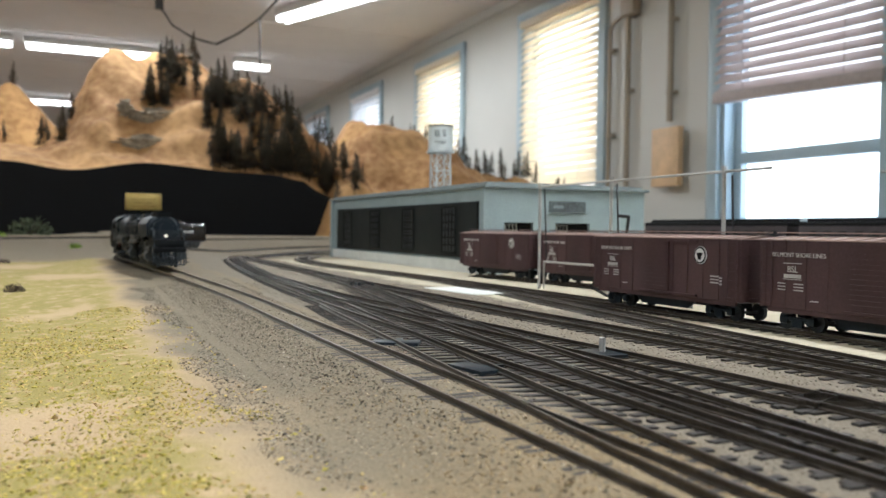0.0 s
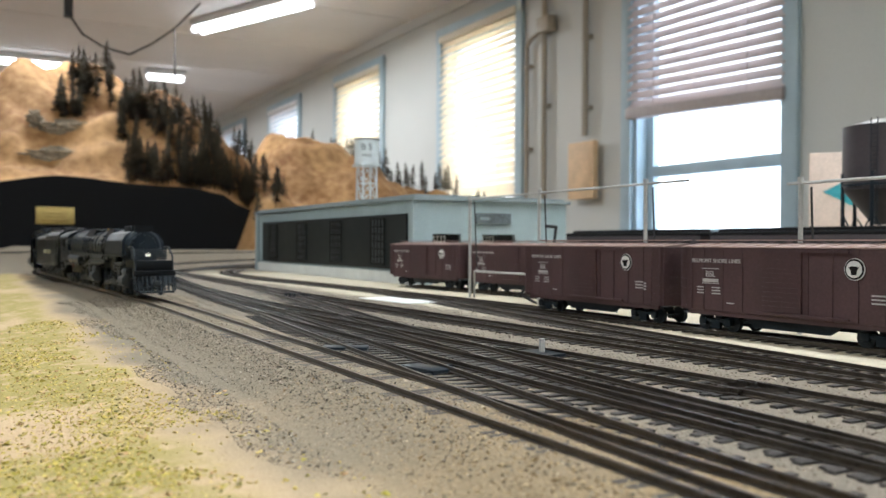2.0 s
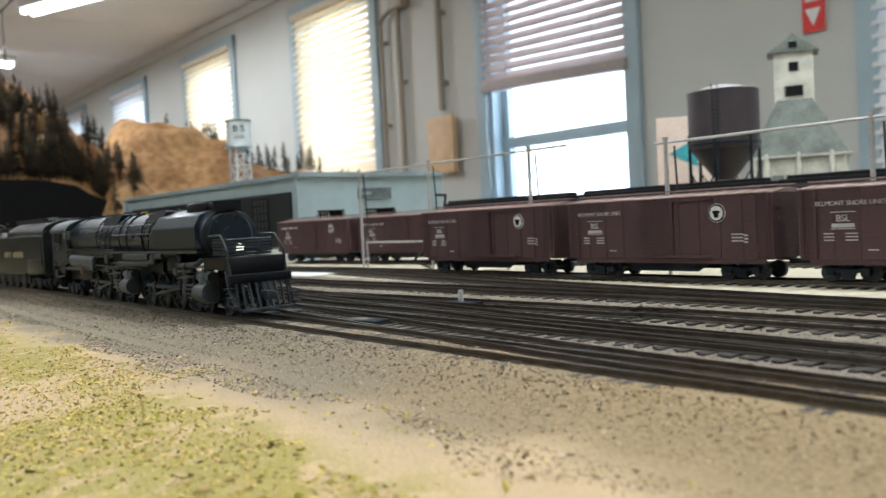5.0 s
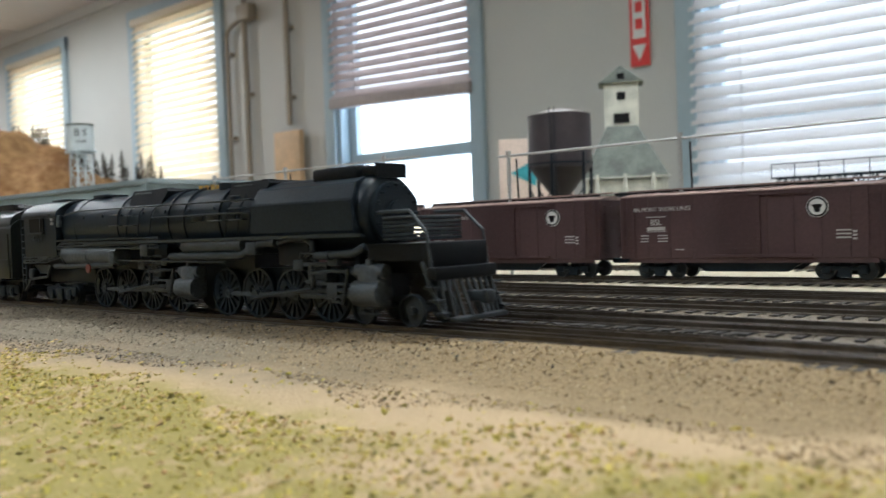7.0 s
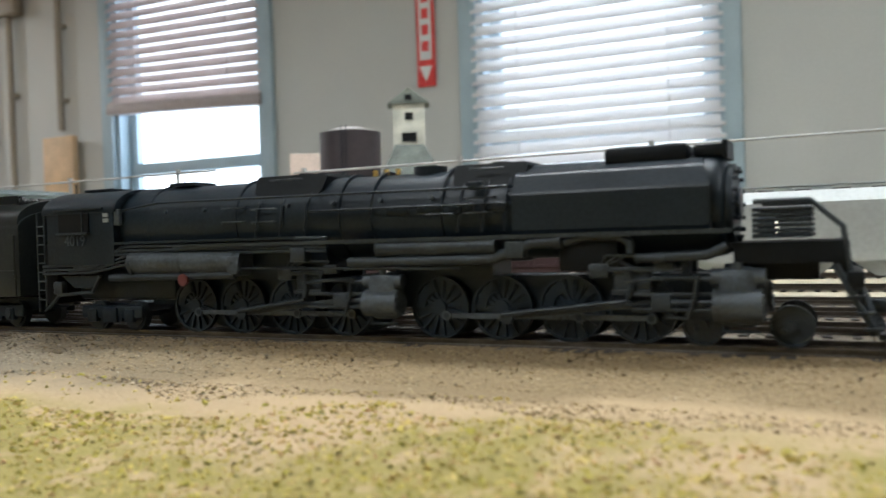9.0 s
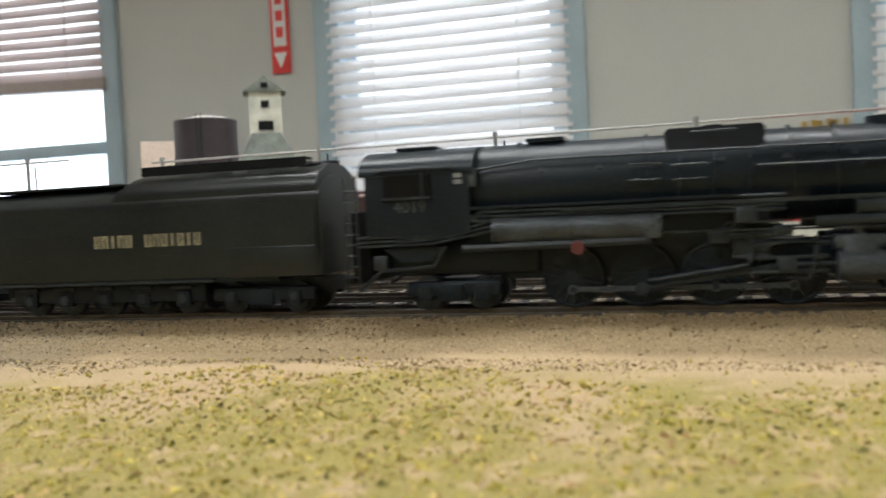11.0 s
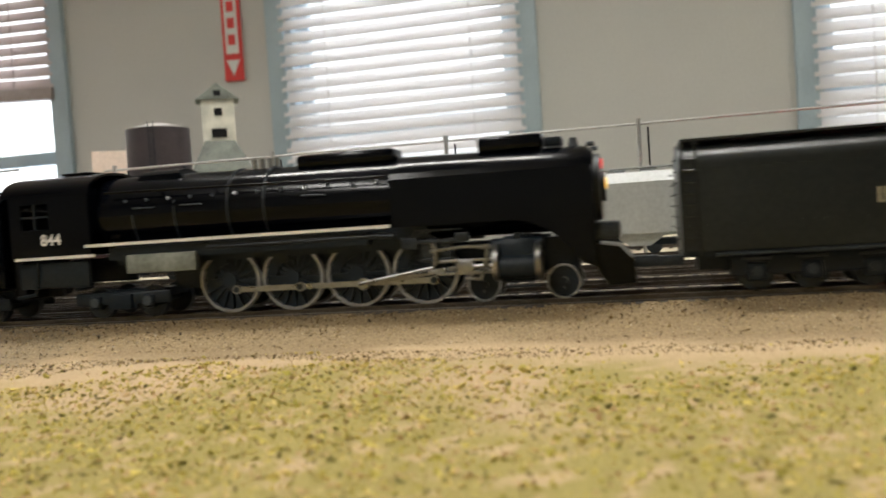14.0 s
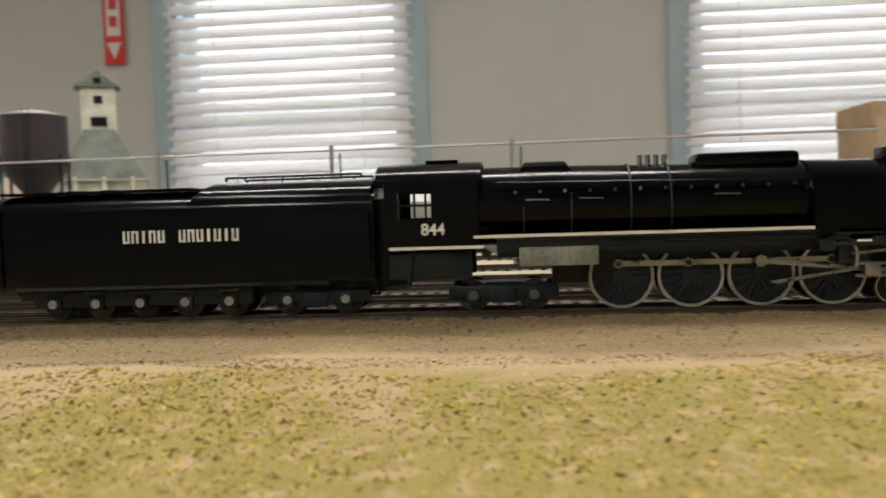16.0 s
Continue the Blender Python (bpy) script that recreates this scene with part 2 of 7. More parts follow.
def part(name, bm, material, parent=None, label="", smooth=True):
    ob = new(name, mesh_of(name, bm, material, smooth))
    ob.parent = parent
    if label:
        tagged(ob, label)
    return ob


def thing(name, label, category, group="", kind="", at=(0, 0, 0)):
    ob = new(name)
    ob.empty_display_size = 0.01
    ob.location = at
    return tagged(ob, label, category, group, kind)


def lettering(name, text, size, m, material, parent, bold=0.0):
    cu = bpy.data.curves.new(name, "FONT")
    cu.body, cu.size, cu.extrude, cu.offset = text, size, 0.00012, bold
    cu.align_x, cu.align_y = "CENTER", "CENTER"
    tmp = bpy.data.objects.new(name, cu)
    me = bpy.data.meshes.new_from_object(tmp)
    bpy.data.objects.remove(tmp)
    me.materials.clear()
    me.materials.append(material)
    ob = new(name, me)
    ob.parent = parent
    ob.matrix_basis = m
    return ob


def B():
    return bmesh.new()


# ---------- the room ----------
FLOOR_Z, CEIL_Z, WALL_X = -1.10, 1.69, 2.95
ROOM = (-3.0, 2.95, -4.0, 16.0)


def struct(name, bm, material, label, smooth=False):
    ob = part(name, bm, material, None, label, smooth)
    return tagged(ob, label, name.split("_")[0], kind="structure")


def room():
    x0, x1, y0, y1 = ROOM
    struct("floor", box(B(), ((x0 + x1) / 2, (y0 + y1) / 2, FLOOR_Z - 0.05), (x1 - x0 + 0.6, y1 - y0 + 0.6, 0.1)), WOODFLOOR, "brown board floor of the train room")
    bm = box(B(), ((x0 + x1) / 2, (y0 + y1) / 2, CEIL_Z + 0.05), (x1 - x0 + 0.6, y1 - y0 + 0.6, 0.1))
    for i in range(17):
        box(bm, ((x0 + x1) / 2, y0 + 1.22 * i, CEIL_Z - 0.002), (x1 - x0, 0.03, 0.006))
    struct("ceiling", bm, CEILPAINT, "white board ceiling with flat joint strips")
    struct("wall_west", box(B(), (x0 - 0.06, (y0 + y1) / 2, (FLOOR_Z + CEIL_Z) / 2), (0.12, y1 - y0, CEIL_Z - FLOOR_Z)), WALLPAINT, "plain cream-grey painted wall")
    struct("wall_north", box(B(), ((x0 + x1) / 2, y1 + 0.06, (FLOOR_Z + CEIL_Z) / 2), (x1 - x0, 0.12, CEIL_Z - FLOOR_Z)), WALLPAINT, "plain cream-grey far wall")
    struct("wall_south", box(B(), ((x0 + x1) / 2, y0 - 0.06, (FLOOR_Z + CEIL_Z) / 2), (x1 - x0, 0.12, CEIL_Z - FLOOR_Z)), WALLPAINT, "plain cream-grey wall")
    # east wall with the window openings cut through
    bm = B()
    t = 0.16
    edges = [y0]
    for a, b in WINDOWS:
        edges += [a, b]
    edges.append(y1)
    for i in range(0, len(edges), 2):
        a, b = edges[i], edges[i + 1]
        box(bm, (WALL_X + t / 2, (a + b) / 2, (FLOOR_Z + CEIL_Z) / 2), (t, b - a, CEIL_Z - FLOOR_Z))
    for a, b in WINDOWS:
        box(bm, (WALL_X + t / 2, (a + b) / 2, (FLOOR_Z + WIN_Z[0]) / 2), (t, b - a, WIN_Z[0] - FLOOR_Z))
        box(bm, (WALL_X + t / 2, (a + b) / 2, (CEIL_Z + WIN_Z[1]) / 2), (t, b - a, CEIL_Z - WIN_Z[1]))
    struct("wall_east", bm, WALLPAINT, "cream-grey painted wall with a row of sash windows")
    bm = B()
    box(bm, (WALL_X - 0.012, (y0 + y1) / 2, CEIL_Z - 0.035), (0.024, y1 - y0, 0.07))
    struct("trim", bm, WALLPAINT, "painted cornice moulding under the ceiling")


WIN_Z = (0.06, 1.43)
WINDOWS = [(-3.20, -2.31), (-1.28, -0.39), (0.60, 1.49), (2.52, 3.40), (4.40, 5.29), (6.30, 7.19), (8.20, 9.09), (10.10, 10.99), (12.0, 12.89)]


def window(i, a, b, drop):
    """Sash window with trim; drop: the height of the blind's lower edge."""
    w = thing("window_%d" % (i + 1), "double-hung sash window with blue-grey painted trim", "window", kind="structure", at=(WALL_X, (a + b) / 2, 0))
    z0, z1 = WIN_Z
    h = (b - a) / 2
    bm = B()
    for s in (-1, 1):
        box(bm, (-0.012, s * (h + 0.035), (z0 + z1) / 2), (0.026, 0.07, z1 - z0 + 0.2), bevel=0.003)
        box(bm, (0.06, s * (h - 0.012), (z0 + z1) / 2), (0.12, 0.024, z1 - z0))
    box(bm, (-0.015, 0, z1 + 0.05), (0.03, 2 * h + 0.14, 0.098), bevel=0.003)
    box(bm, (-0.02, 0, z0 - 0.012), (0.08, 2 * h + 0.24, 0.03), bevel=0.003)
    part("window_frame", bm, TRIM, w)
    zm = 0.405
    bm = B()
    for z in (z0 + 0.035, zm, z1 - 0.03):
        box(bm, (0.085, 0, z), (0.04, 2 * h - 0.05, 0.055), bevel=0.003)
    for s in (-1, 1):
        box(bm, (0.085, s * (h - 0.045), (z0 + z1) / 2), (0.038, 0.045, z1 - z0 - 0.02))
    part("sash", bm, TRIM, w)
    bl = thing("window_blind", "white slatted venetian blind, " + ("partly raised, hanging askew" if drop > 0.3 else "lowered and glowing with daylight"), "blind", "window blinds", at=(WALL_X - 0.02, (a + b) / 2, 0))
    bw = 2 * h + 0.03
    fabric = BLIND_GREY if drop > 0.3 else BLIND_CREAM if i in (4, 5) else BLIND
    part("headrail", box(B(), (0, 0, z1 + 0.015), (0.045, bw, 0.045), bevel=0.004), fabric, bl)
    pitch = 0.0455
    slat = None
    n = int((z1 - 0.02 - drop) / pitch)
    for k in range(n):
        z = z1 - 0.03 - pitch * k
        if slat is None:
            bm = B()
            box(bm, (0, 0, 0), (0.0025, bw, 0.050), ry=radians(28))
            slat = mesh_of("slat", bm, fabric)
        ob = new("slat", slat)
        ob.parent = bl
        f = k / max(1, n)
        ob.matrix_basis = pose(0, 0, z, (2.2 * f if drop > 0.3 else 0.25 * math.sin(k * 2.1)), 0, 0)
    bm = box(B(), (0, 0, 0), (0.05, bw, 0.05 if drop > 0.3 else 0.025), bevel=0.004)
    ob = part("bottom_rail", bm, fabric if drop < 0.3 else RAILWOOD, bl)
    ob.matrix_basis = pose(0, 0, z1 - 0.03 - pitch * n, 2.2 if drop > 0.3 else 0, 0, 0)
    bm = B()
    for s in (-0.62, 0.62):
        rod(bm, (-0.012, s * h, z1), (-0.012, s * h, z1 - 0.03 - pitch * n), 0.0025, 5)
    part("cord", bm, fabric, bl)
    area_lamp("window_daylight", pose(WALL_X + 0.30, (a + b) / 2, (z0 + z1) / 2, 0, 90, 0), z1 - z0 + 0.3, b - a + 0.3, DAY * (2.0 if i in (4, 5) else 1.0), (1.0, 0.92, 0.76) if i in (4, 5) else (0.86, 0.93, 1.0))


DAY = 22.0
RAILWOOD = mat("grey-brown blind rail", (0.36, 0.31, 0.29), 0.5, 0, 0.1)
room()
bm = bmesh.new()
box(bm, (4.6, 6.0, 0.6), (0.05, 26.0, 5.0))
struct("backdrop", bm, glow("overcast white sky", (0.95, 0.98, 1.0), 1.9), "plain bright white sky outside the windows")
for wi, (wa, wb) in enumerate(WINDOWS):
    window(wi, wa, wb, 0.655 if wi == 3 else 0.07)


def ceiling_lamp(x, y, rz, length=1.22, on=True):
    lamp = thing("ceiling_light", "lit fluorescent batten on the ceiling", "light", "ceiling lights", at=(x, y, CEIL_Z))
    lamp.rotation_euler = (0, 0, radians(rz))
    part("housing", box(B(), (0, 0, -0.03), (0.13, length, 0.055), bevel=0.008), CEILPAINT, lamp)
    for s in (-1, 1):
        part("tube", rod(B(), (s * 0.038, -length / 2 + 0.02, -0.078), (s * 0.038, length / 2 - 0.02, -0.078), 0.019, 12), TUBE, lamp)
    area_lamp("tube_light", pose(x, y, CEIL_Z - 0.11, 0, 0, rz), 0.12, length, TUBEW, (1.0, 0.945, 0.85))


TUBEW = 30.0
for lx, ly, lr in ((1.79, 6.0, 22), (0.35, 8.46, 90), (-0.95, 8.46, 90), (-0.35, 12.1, 90), (1.2, 12.1, 90), (0.4, 3.9, 90), (0.62, 0.45, 0), (-1.4, 1.0, 90), (0.5, -2.0, 90)):
    ceiling_lamp(lx, ly, lr)
ceiling_lamp(1.72, 8.5, 90, 0.36)


# ---------- the layout's ground ----------
def smooth01(t):
    t = min(1.0, max(0.0, t))
    return t * t * (3 - 2 * t)


def grade(x, y):
    """The line climbs a little towards the far curve."""
    return 0.010 * smooth01((y - 0.75) / 0.7) * smooth01((0.44 - x) / 0.14) + 0.026 * smooth01((y - 1.9) / 1.1)


def ground_z(x, y):
    z = -0.0080 * smooth01((0.219 - x) / 0.030) - 0.0021
    z -= 0.005 * smooth01((0.165 - x) / 0.08)
    n = noise.noise((x * 9, y * 9, 3.1)) * 0.0035 + noise.noise((x * 28, y * 28, 1.7)) * 0.0013
    z += n * smooth01((0.20 - x) / 0.04)
    z += noise.noise((x * 60, y * 60, 5.0)) * 0.0004
    z -= 0.0007 * smooth01((x - 0.250) / 0.012)
    return z + grade(x, y)


def layout_ground():
    xs = np.concatenate([np.arange(-2.2, -0.3, 0.06), np.arange(-0.3, 0.5, 0.008), np.arange(0.5, 2.86, 0.05)])
    ys = np.concatenate([np.arange(-2.6, -0.3, 0.06), np.arange(-0.3, 1.4, 0.008), np.arange(1.4, 5.2, 0.05)])
    verts = [(float(x), float(y), ground_z(float(x), float(y))) for y in ys for x in xs]
    n = len(xs)
    faces = [(j * n + i, j * n + i + 1, (j + 1) * n + i + 1, (j + 1) * n + i) for j in range(len(ys) - 1) for i in range(n - 1)]
    me = bpy.data.meshes.new("ground")
    me.from_pydata(verts, [], faces)
    me.materials.append(GROUND)
    for p in me.polygons:
        p.use_smooth = True
    g = new("ground", me)
    tagged(g, "model railway ground of yellow-green turf, tan dirt and grey ballast", "ground", kind="structure")
    bm = B()
    box(bm, (0.33, 1.3, -0.095), (5.06, 7.8, 0.11))
    for x in (-2.0, 0.3, 2.6):
        for y in (-2.4, 1.3, 5.0):
            box(bm, (x, y, -0.62), (0.09, 0.09, 0.955))
    struct("benchwork", bm, WOOD, "wooden benchwork under the model railway")


layout_ground()


# ---------- tracks ----------
def smooth_path(pts, step=0.004):
    """Points every step metres along a curve through pts."""
    P = [Vector((*p, 0)) for p in pts]
    P = [P[0] * 2 - P[1]] + P + [P[-1] * 2 - P[-2]]
    raw = []
    for i in range(1, len(P) - 2):
        a, b, c, d = P[i - 1:i + 3]
        for k in range(40):
            t = k / 40
            raw.append(0.5 * (2 * b + (c - a) * t + (2 * a - 5 * b + 4 * c - d) * t * t + (3 * b - a - 3 * c + d) * t ** 3))
    raw.append(P[-2])
    out, acc = [raw[0].copy()], 0.0
    for a, b in zip(raw, raw[1:]):
        L = (b - a).length
        while acc + L >= step:
            f = (step - acc) / L
            a = a.lerp(b, f)
            out.append(a.copy())
            L = (b - a).length
            acc = 0.0
        acc += L
    return out


MAIN_X = 0.2368
MAIN = smooth_path([(MAIN_X, -2.5), (MAIN_X, -1.2), (MAIN_X, 0.0), (MAIN_X, 0.5), (0.2366, 0.75), (0.2335, 0.92), (0.214, 1.15), (0.197, 1.35), (0.190, 1.49), (0.199, 1.61), (0.226, 1.73), (0.278, 1.86), (0.375, 2.01), (0.52, 2.17), (0.72, 2.30), (1.0, 2.39), (1.5, 2.44), (2.2, 2.44)])
MAIN_S0 = min(range(len(MAIN)), key=lambda i: abs(MAIN[i].y))   # where y = 0
TRACKS = [
    [(0.285, -2.5), (0.285, 0.0), (0.286, 0.6), (0.289, 0.9), (0.293, 1.1), (0.305, 1.3), (0.335, 1.5), (0.40, 1.72), (0.52, 1.95), (0.68, 2.1), (0.95, 2.2), (1.5, 2.22)],
    [(0.338, -2.5), (0.338, 0.2), (0.333, 0.5), (0.318, 0.75), (0.300, 0.95), (0.294, 1.1)],
    [(0.388, -2.5), (0.388, 0.2), (0.384, 0.6), (0.372, 0.9), (0.357, 1.15), (0.348, 1.35), (0.355, 1.52), (0.385, 1.68), (0.45, 1.82), (0.56, 1.92), (0.8, 1.97), (1.4, 1.97)],
    [(0.479, -2.5), (0.479, 0.3), (0.479, 0.85), (0.474, 1.05), (0.465, 1.25), (0.455, 1.4), (0.458, 1.55), (0.485, 1.7), (0.54, 1.82)],
    [(-2.0, 2.05), (-0.6, 2.25), (0.1, 2.45), (0.5, 2.62), (1.0, 2.72), (2.0, 2.75)],
    [(0.60, -2.5), (0.595, 0.3), (0.585, 0.75), (0.575, 0.94), (0.560, 1.1), (0.553, 1.17)],
]
# turnout leads between the yard tracks
LEADS = [[(0.238, 0.28), (0.247, 0.45), (0.266, 0.65), (0.284, 0.85)], [(0.286, 0.35), (0.297, 0.52), (0.318, 0.72), (0.345, 0.95), (0.357, 1.12)],
         [(0.388, 0.25), (0.402, 0.45), (0.432, 0.70), (0.465, 0.95), (0.474, 1.08)]]


def sides(path, i):
    a, b = path[max(0, i - 1)], path[min(len(path) - 1, i + 1)]
    d = (b - a).normalized()
    return d, Vector((d.y, -d.x, 0))


def track_z(p):
    return grade(p.x, p.y)


RAIL_SECTION = [(-0.0011, -0.0021), (0.0011, -0.0021), (0.0010, -0.0017), (0.00025, -0.0015), (0.00025, -0.0008), (0.00042, -0.0006), (0.00042, 0.0), (-0.00042, 0.0), (-0.00042, -0.0006), (-0.00025, -0.0008), (-0.00025, -0.0015), (-0.0010, -0.0017)]


def rail(path, off, parent, every=3):
    verts, faces = [], []
    n = len(RAIL_SECTION)
    idx = list(range(0, len(path), every))
    for i in idx:
        _, r = sides(path, i)
        c = path[i] + r * off
        for u, v in RAIL_SECTION:
            q = c + r * u
            verts.append((q.x, q.y, v + track_z(path[i])))
    for j in range(len(idx) - 1):
        for k in range(n):
            faces.append((j * n + k, j * n + (k + 1) % n, (j + 1) * n + (k + 1) % n, (j + 1) * n + k))
    me = bpy.data.meshes.new("rail")
    me.from_pydata(verts, [], faces)
    me.materials.append(RAIL)
    ob = new("rail", me)
    ob.parent = parent
    return ob


def tie_boxes(path, step, parent, skip=lambda p: False, length=0.030):
    verts, faces = [], []
    for i in range(0, len(path), step):
        p = path[i]
        if skip(p):
            continue
        d, r = sides(path, i)
        r = (r + d * random.uniform(-0.03, 0.03)).normalized()
        z = track_z(p) + random.uniform(-0.0002, 0.0)
        base = len(verts)
        for u, v, w in ((-1, -1, -0.0040), (1, -1, -0.0040), (1, 1, -0.0040), (-1, 1, -0.0040), (-1, -1, -0.0021), (1, -1, -0.0021), (1, 1, -0.0021), (-1, 1, -0.0021)):
            q = p + r * u * length / 2 + d * v * 0.00135
            verts.append((q.x, q.y, w + z))
        for f in ((4, 5, 6, 7), (0, 1, 5, 4), (1, 2, 6, 5), (2, 3, 7, 6), (3, 0, 4, 7)):
            faces.append(tuple(base + k for k in f))
    me = bpy.data.meshes.new("far_ties")
    me.from_pydata(verts, [], faces)
    me.materials.append(TIE)
    ob = new("far_ties", me)
    ob.parent = parent
    return tagged(ob, "dark ties, too far to part", kind="stuff")


def tracks():
    t = thing("main_track", "main line of dark ties with worn brown rails", "track", "tracks", "structure")
    for s in (-1, 1):
        rail(MAIN, s * 0.00868, t)
    tie_boxes(MAIN, 2, t, lambda p: -0.35 < p.y < 1.35)
    bm = box(B(), (0, 0, 0), (0.030, 0.0027, 0.0021), bevel=0.0002)
    tie = mesh_of("tie", bm, TIE)
    y = -0.345
    while y < 1.345:
        i = min(len(MAIN) - 1, MAIN_S0 + int(round(y / 0.004)))
        d, r = sides(MAIN, i)
        ob = new("tie", tie)
        ob.parent = t
        ob.matrix_basis = Matrix.Translation((MAIN[i].x, MAIN[i].y, -0.00315)) @ Matrix.Rotation(math.atan2(r.y, r.x) + random.uniform(-0.02, 0.02), 4, "Z")
        y += 0.0064
    for pts in TRACKS:
        p = smooth_path(pts)
        t = thing("yard_track", "yard track of dark ties with brown rails", "track", "tracks", "structure")
        for s in (-1, 1):
            rail(p, s * 0.00868, t)
        tie_boxes(p, 2, t)
    for pts in LEADS:
        p = smooth_path(pts)
        t = thing("turnout_lead", "turnout rails crossing between yard tracks", "track", "turnouts", "structure")
        for s in (-1, 1):
            rail(p, s * 0.00868, t)
        tie_boxes(p, 2, t, length=0.036)


tracks()


# ---------- hills behind ----------
FASCIA = [(-1.7, 0.27), (-0.5, 0.27), (-0.07, 0.248), (0.116, 0.226), (0.35, 0.258), (0.645, 0.238), (0.76, 0.235), (0.86, 0.217), (0.96, 0.165), (1.06, 0.10), (1.16, 0.02)]


def fascia_top(x):
    """Upper edge of the black board: gently waved, then falling away."""
    for (a, za), (b, zb) in zip(FASCIA, FASCIA[1:]):
        if x <= b:
            return za + (zb - za) * smooth01((x - a) / (b - a))
    return FASCIA[-1][1]


def bumps(x, y, rows):
    return sum((h * math.exp(-((x - cx) / sx) ** 2 - ((y - cy) / sy) ** 2)) ** 3.0 for cx, cy, sx, sy, h in rows) ** (1 / 3.0)


HILL_A = [(0.50, 3.85, 0.36, 0.55, 0.74), (0.25, 3.80, 0.18, 0.45, 0.62), (0.80, 3.68, 0.27, 0.50, 0.575), (0.02, 3.7, 0.30, 0.5, 0.30), (-0.8, 4.0, 0.6, 0.6, 0.36), (0.96, 3.5, 0.20, 0.35, 0.36)]
HILL_B = [(1.26, 3.75, 0.24, 0.45, 0.53), (1.50, 3.55, 0.28, 0.45, 0.40), (1.85, 3.5, 0.40, 0.4, 0.24), (1.10, 3.35, 0.20, 0.30, 0.22), (1.0, 3.42, 0.15, 0.30, 0.25)]
HILL_C = [(-0.15, 5.0, 0.32, 0.4, 0.72), (-0.7, 5.1, 0.5, 0.4, 0.6)]


def hill_z(rows, x, y, rough=0.07):
    z = bumps(x, y, rows)
    f = smooth01(z / 0.15)
    r = noise.fractal((x * 3.5, y * 3.5, 0.3), 1.0, 2.0, 5) * rough + abs(noise.noise((x * 7, y * 7, z * 5))) * rough * 0.6
    ter = math.sin(z * 55 + 3 * noise.noise((x * 4, y * 4, 8))) * 0.010
    return z + (r + ter) * f


def hill_surface(rows, x, y):
    """Height of the plaster skin, led down to the board's edge or to the floor at the hill's foot."""
    z = max(0.0, hill_z(rows, x, y))
    if rows is HILL_A:
        rim = fascia_top(x) - 0.003
        if y < 3.55:
            z = max(z, rim + 0.25 * (y - 3.228) + 0.012 * noise.noise((x * 12, y * 12, 1)))
        z = rim + (z - rim) * smooth01((y - 3.224) / 0.13)
        z *= smooth01((1.175 - x) / 0.10)
    if rows is HILL_B:
        z = z * smooth01((x - 0.88) / 0.13) * smooth01((y - 3.02) / 0.14) - 0.006
    return z


def hill(rows, x0, x1, y0, y1, step, label):
    nx, ny = int((x1 - x0) / step), int((y1 - y0) / step)
    verts = []
    for j in range(ny + 1):
        for i in range(nx + 1):
            x, y = x0 + i * step, y0 + j * step
            z = hill_surface(rows, x, y)
            verts.append((x, y, z))
    faces = [(j * (nx + 1) + i, j * (nx + 1) + i + 1, (j + 1) * (nx + 1) + i + 1, (j + 1) * (nx + 1) + i) for j in range(ny) for i in range(nx)]
    me = bpy.data.meshes.new("mountain")
    me.from_pydata(verts, [], faces)
    me.materials.append(ROCK)
    for p in me.polygons:
        p.use_smooth = True
    return tagged(new("mountain", me), label, "mountain", "model mountains")


hill(HILL_A, -1.6, 1.17, 3.228, 4.7, 0.018, "ochre plaster mountain with fir trees on its flank")
hill(HILL_B, 0.88, 2.5, 3.02, 4.5, 0.018, "ochre plaster rock hill with ledges")
hill(HILL_C, -1.6, 0.5, 4.6, 5.6, 0.025, "orange-brown plaster hill farther back")


def fascia():
    bm = B()
    n = 60
    x0, x1 = -1.7, 1.16
    rows = []
    for i in range(n + 1):
        x = x0 + (x1 - x0) * i / n
        rows.append([bm.verts.new((x, y, z)) for y, z in ((3.20, -0.04), (3.20, fascia_top(x)), (3.23, fascia_top(x)), (3.23, -0.04))])
    for a, b in zip(rows, rows[1:]):
        for k in range(4):
            bm.faces.new((a[k], a[(k + 1) % 4], b[(k + 1) % 4], b[k]))
    bm.faces.new(rows[0]), bm.faces.new(rows[-1][::-1])
    bmesh.ops.recalc_face_normals(bm, faces=bm.faces)
    ob = part("fascia_board", bm, MATTEBLACK, None, "matte black painted fascia board with a wavy upper edge", False)
    tagged(ob, category="board")
    p = thing("name_plaque", "small brass plaque fixed to the black board", "plaque", at=(0.338, 3.19, 0.130))
    part("plate", box(B(), (0, 0, 0), (0.112, 0.006, 0.054), bevel=0.002), GOLD, p)
    bm = B()
    for i, w in enumerate((0.045, 0.075, 0.06, 0.08)):
        box(bm, (0, -0.0035, 0.020 - 0.012 * i), (w, 0.001, 0.003))
    part("engraved_line", bm, BRASSDARK, p)


BRASSDARK = mat("engraved dark brass", (0.25, 0.17, 0.05), 0.5, 0.6, 0.1)
fascia()


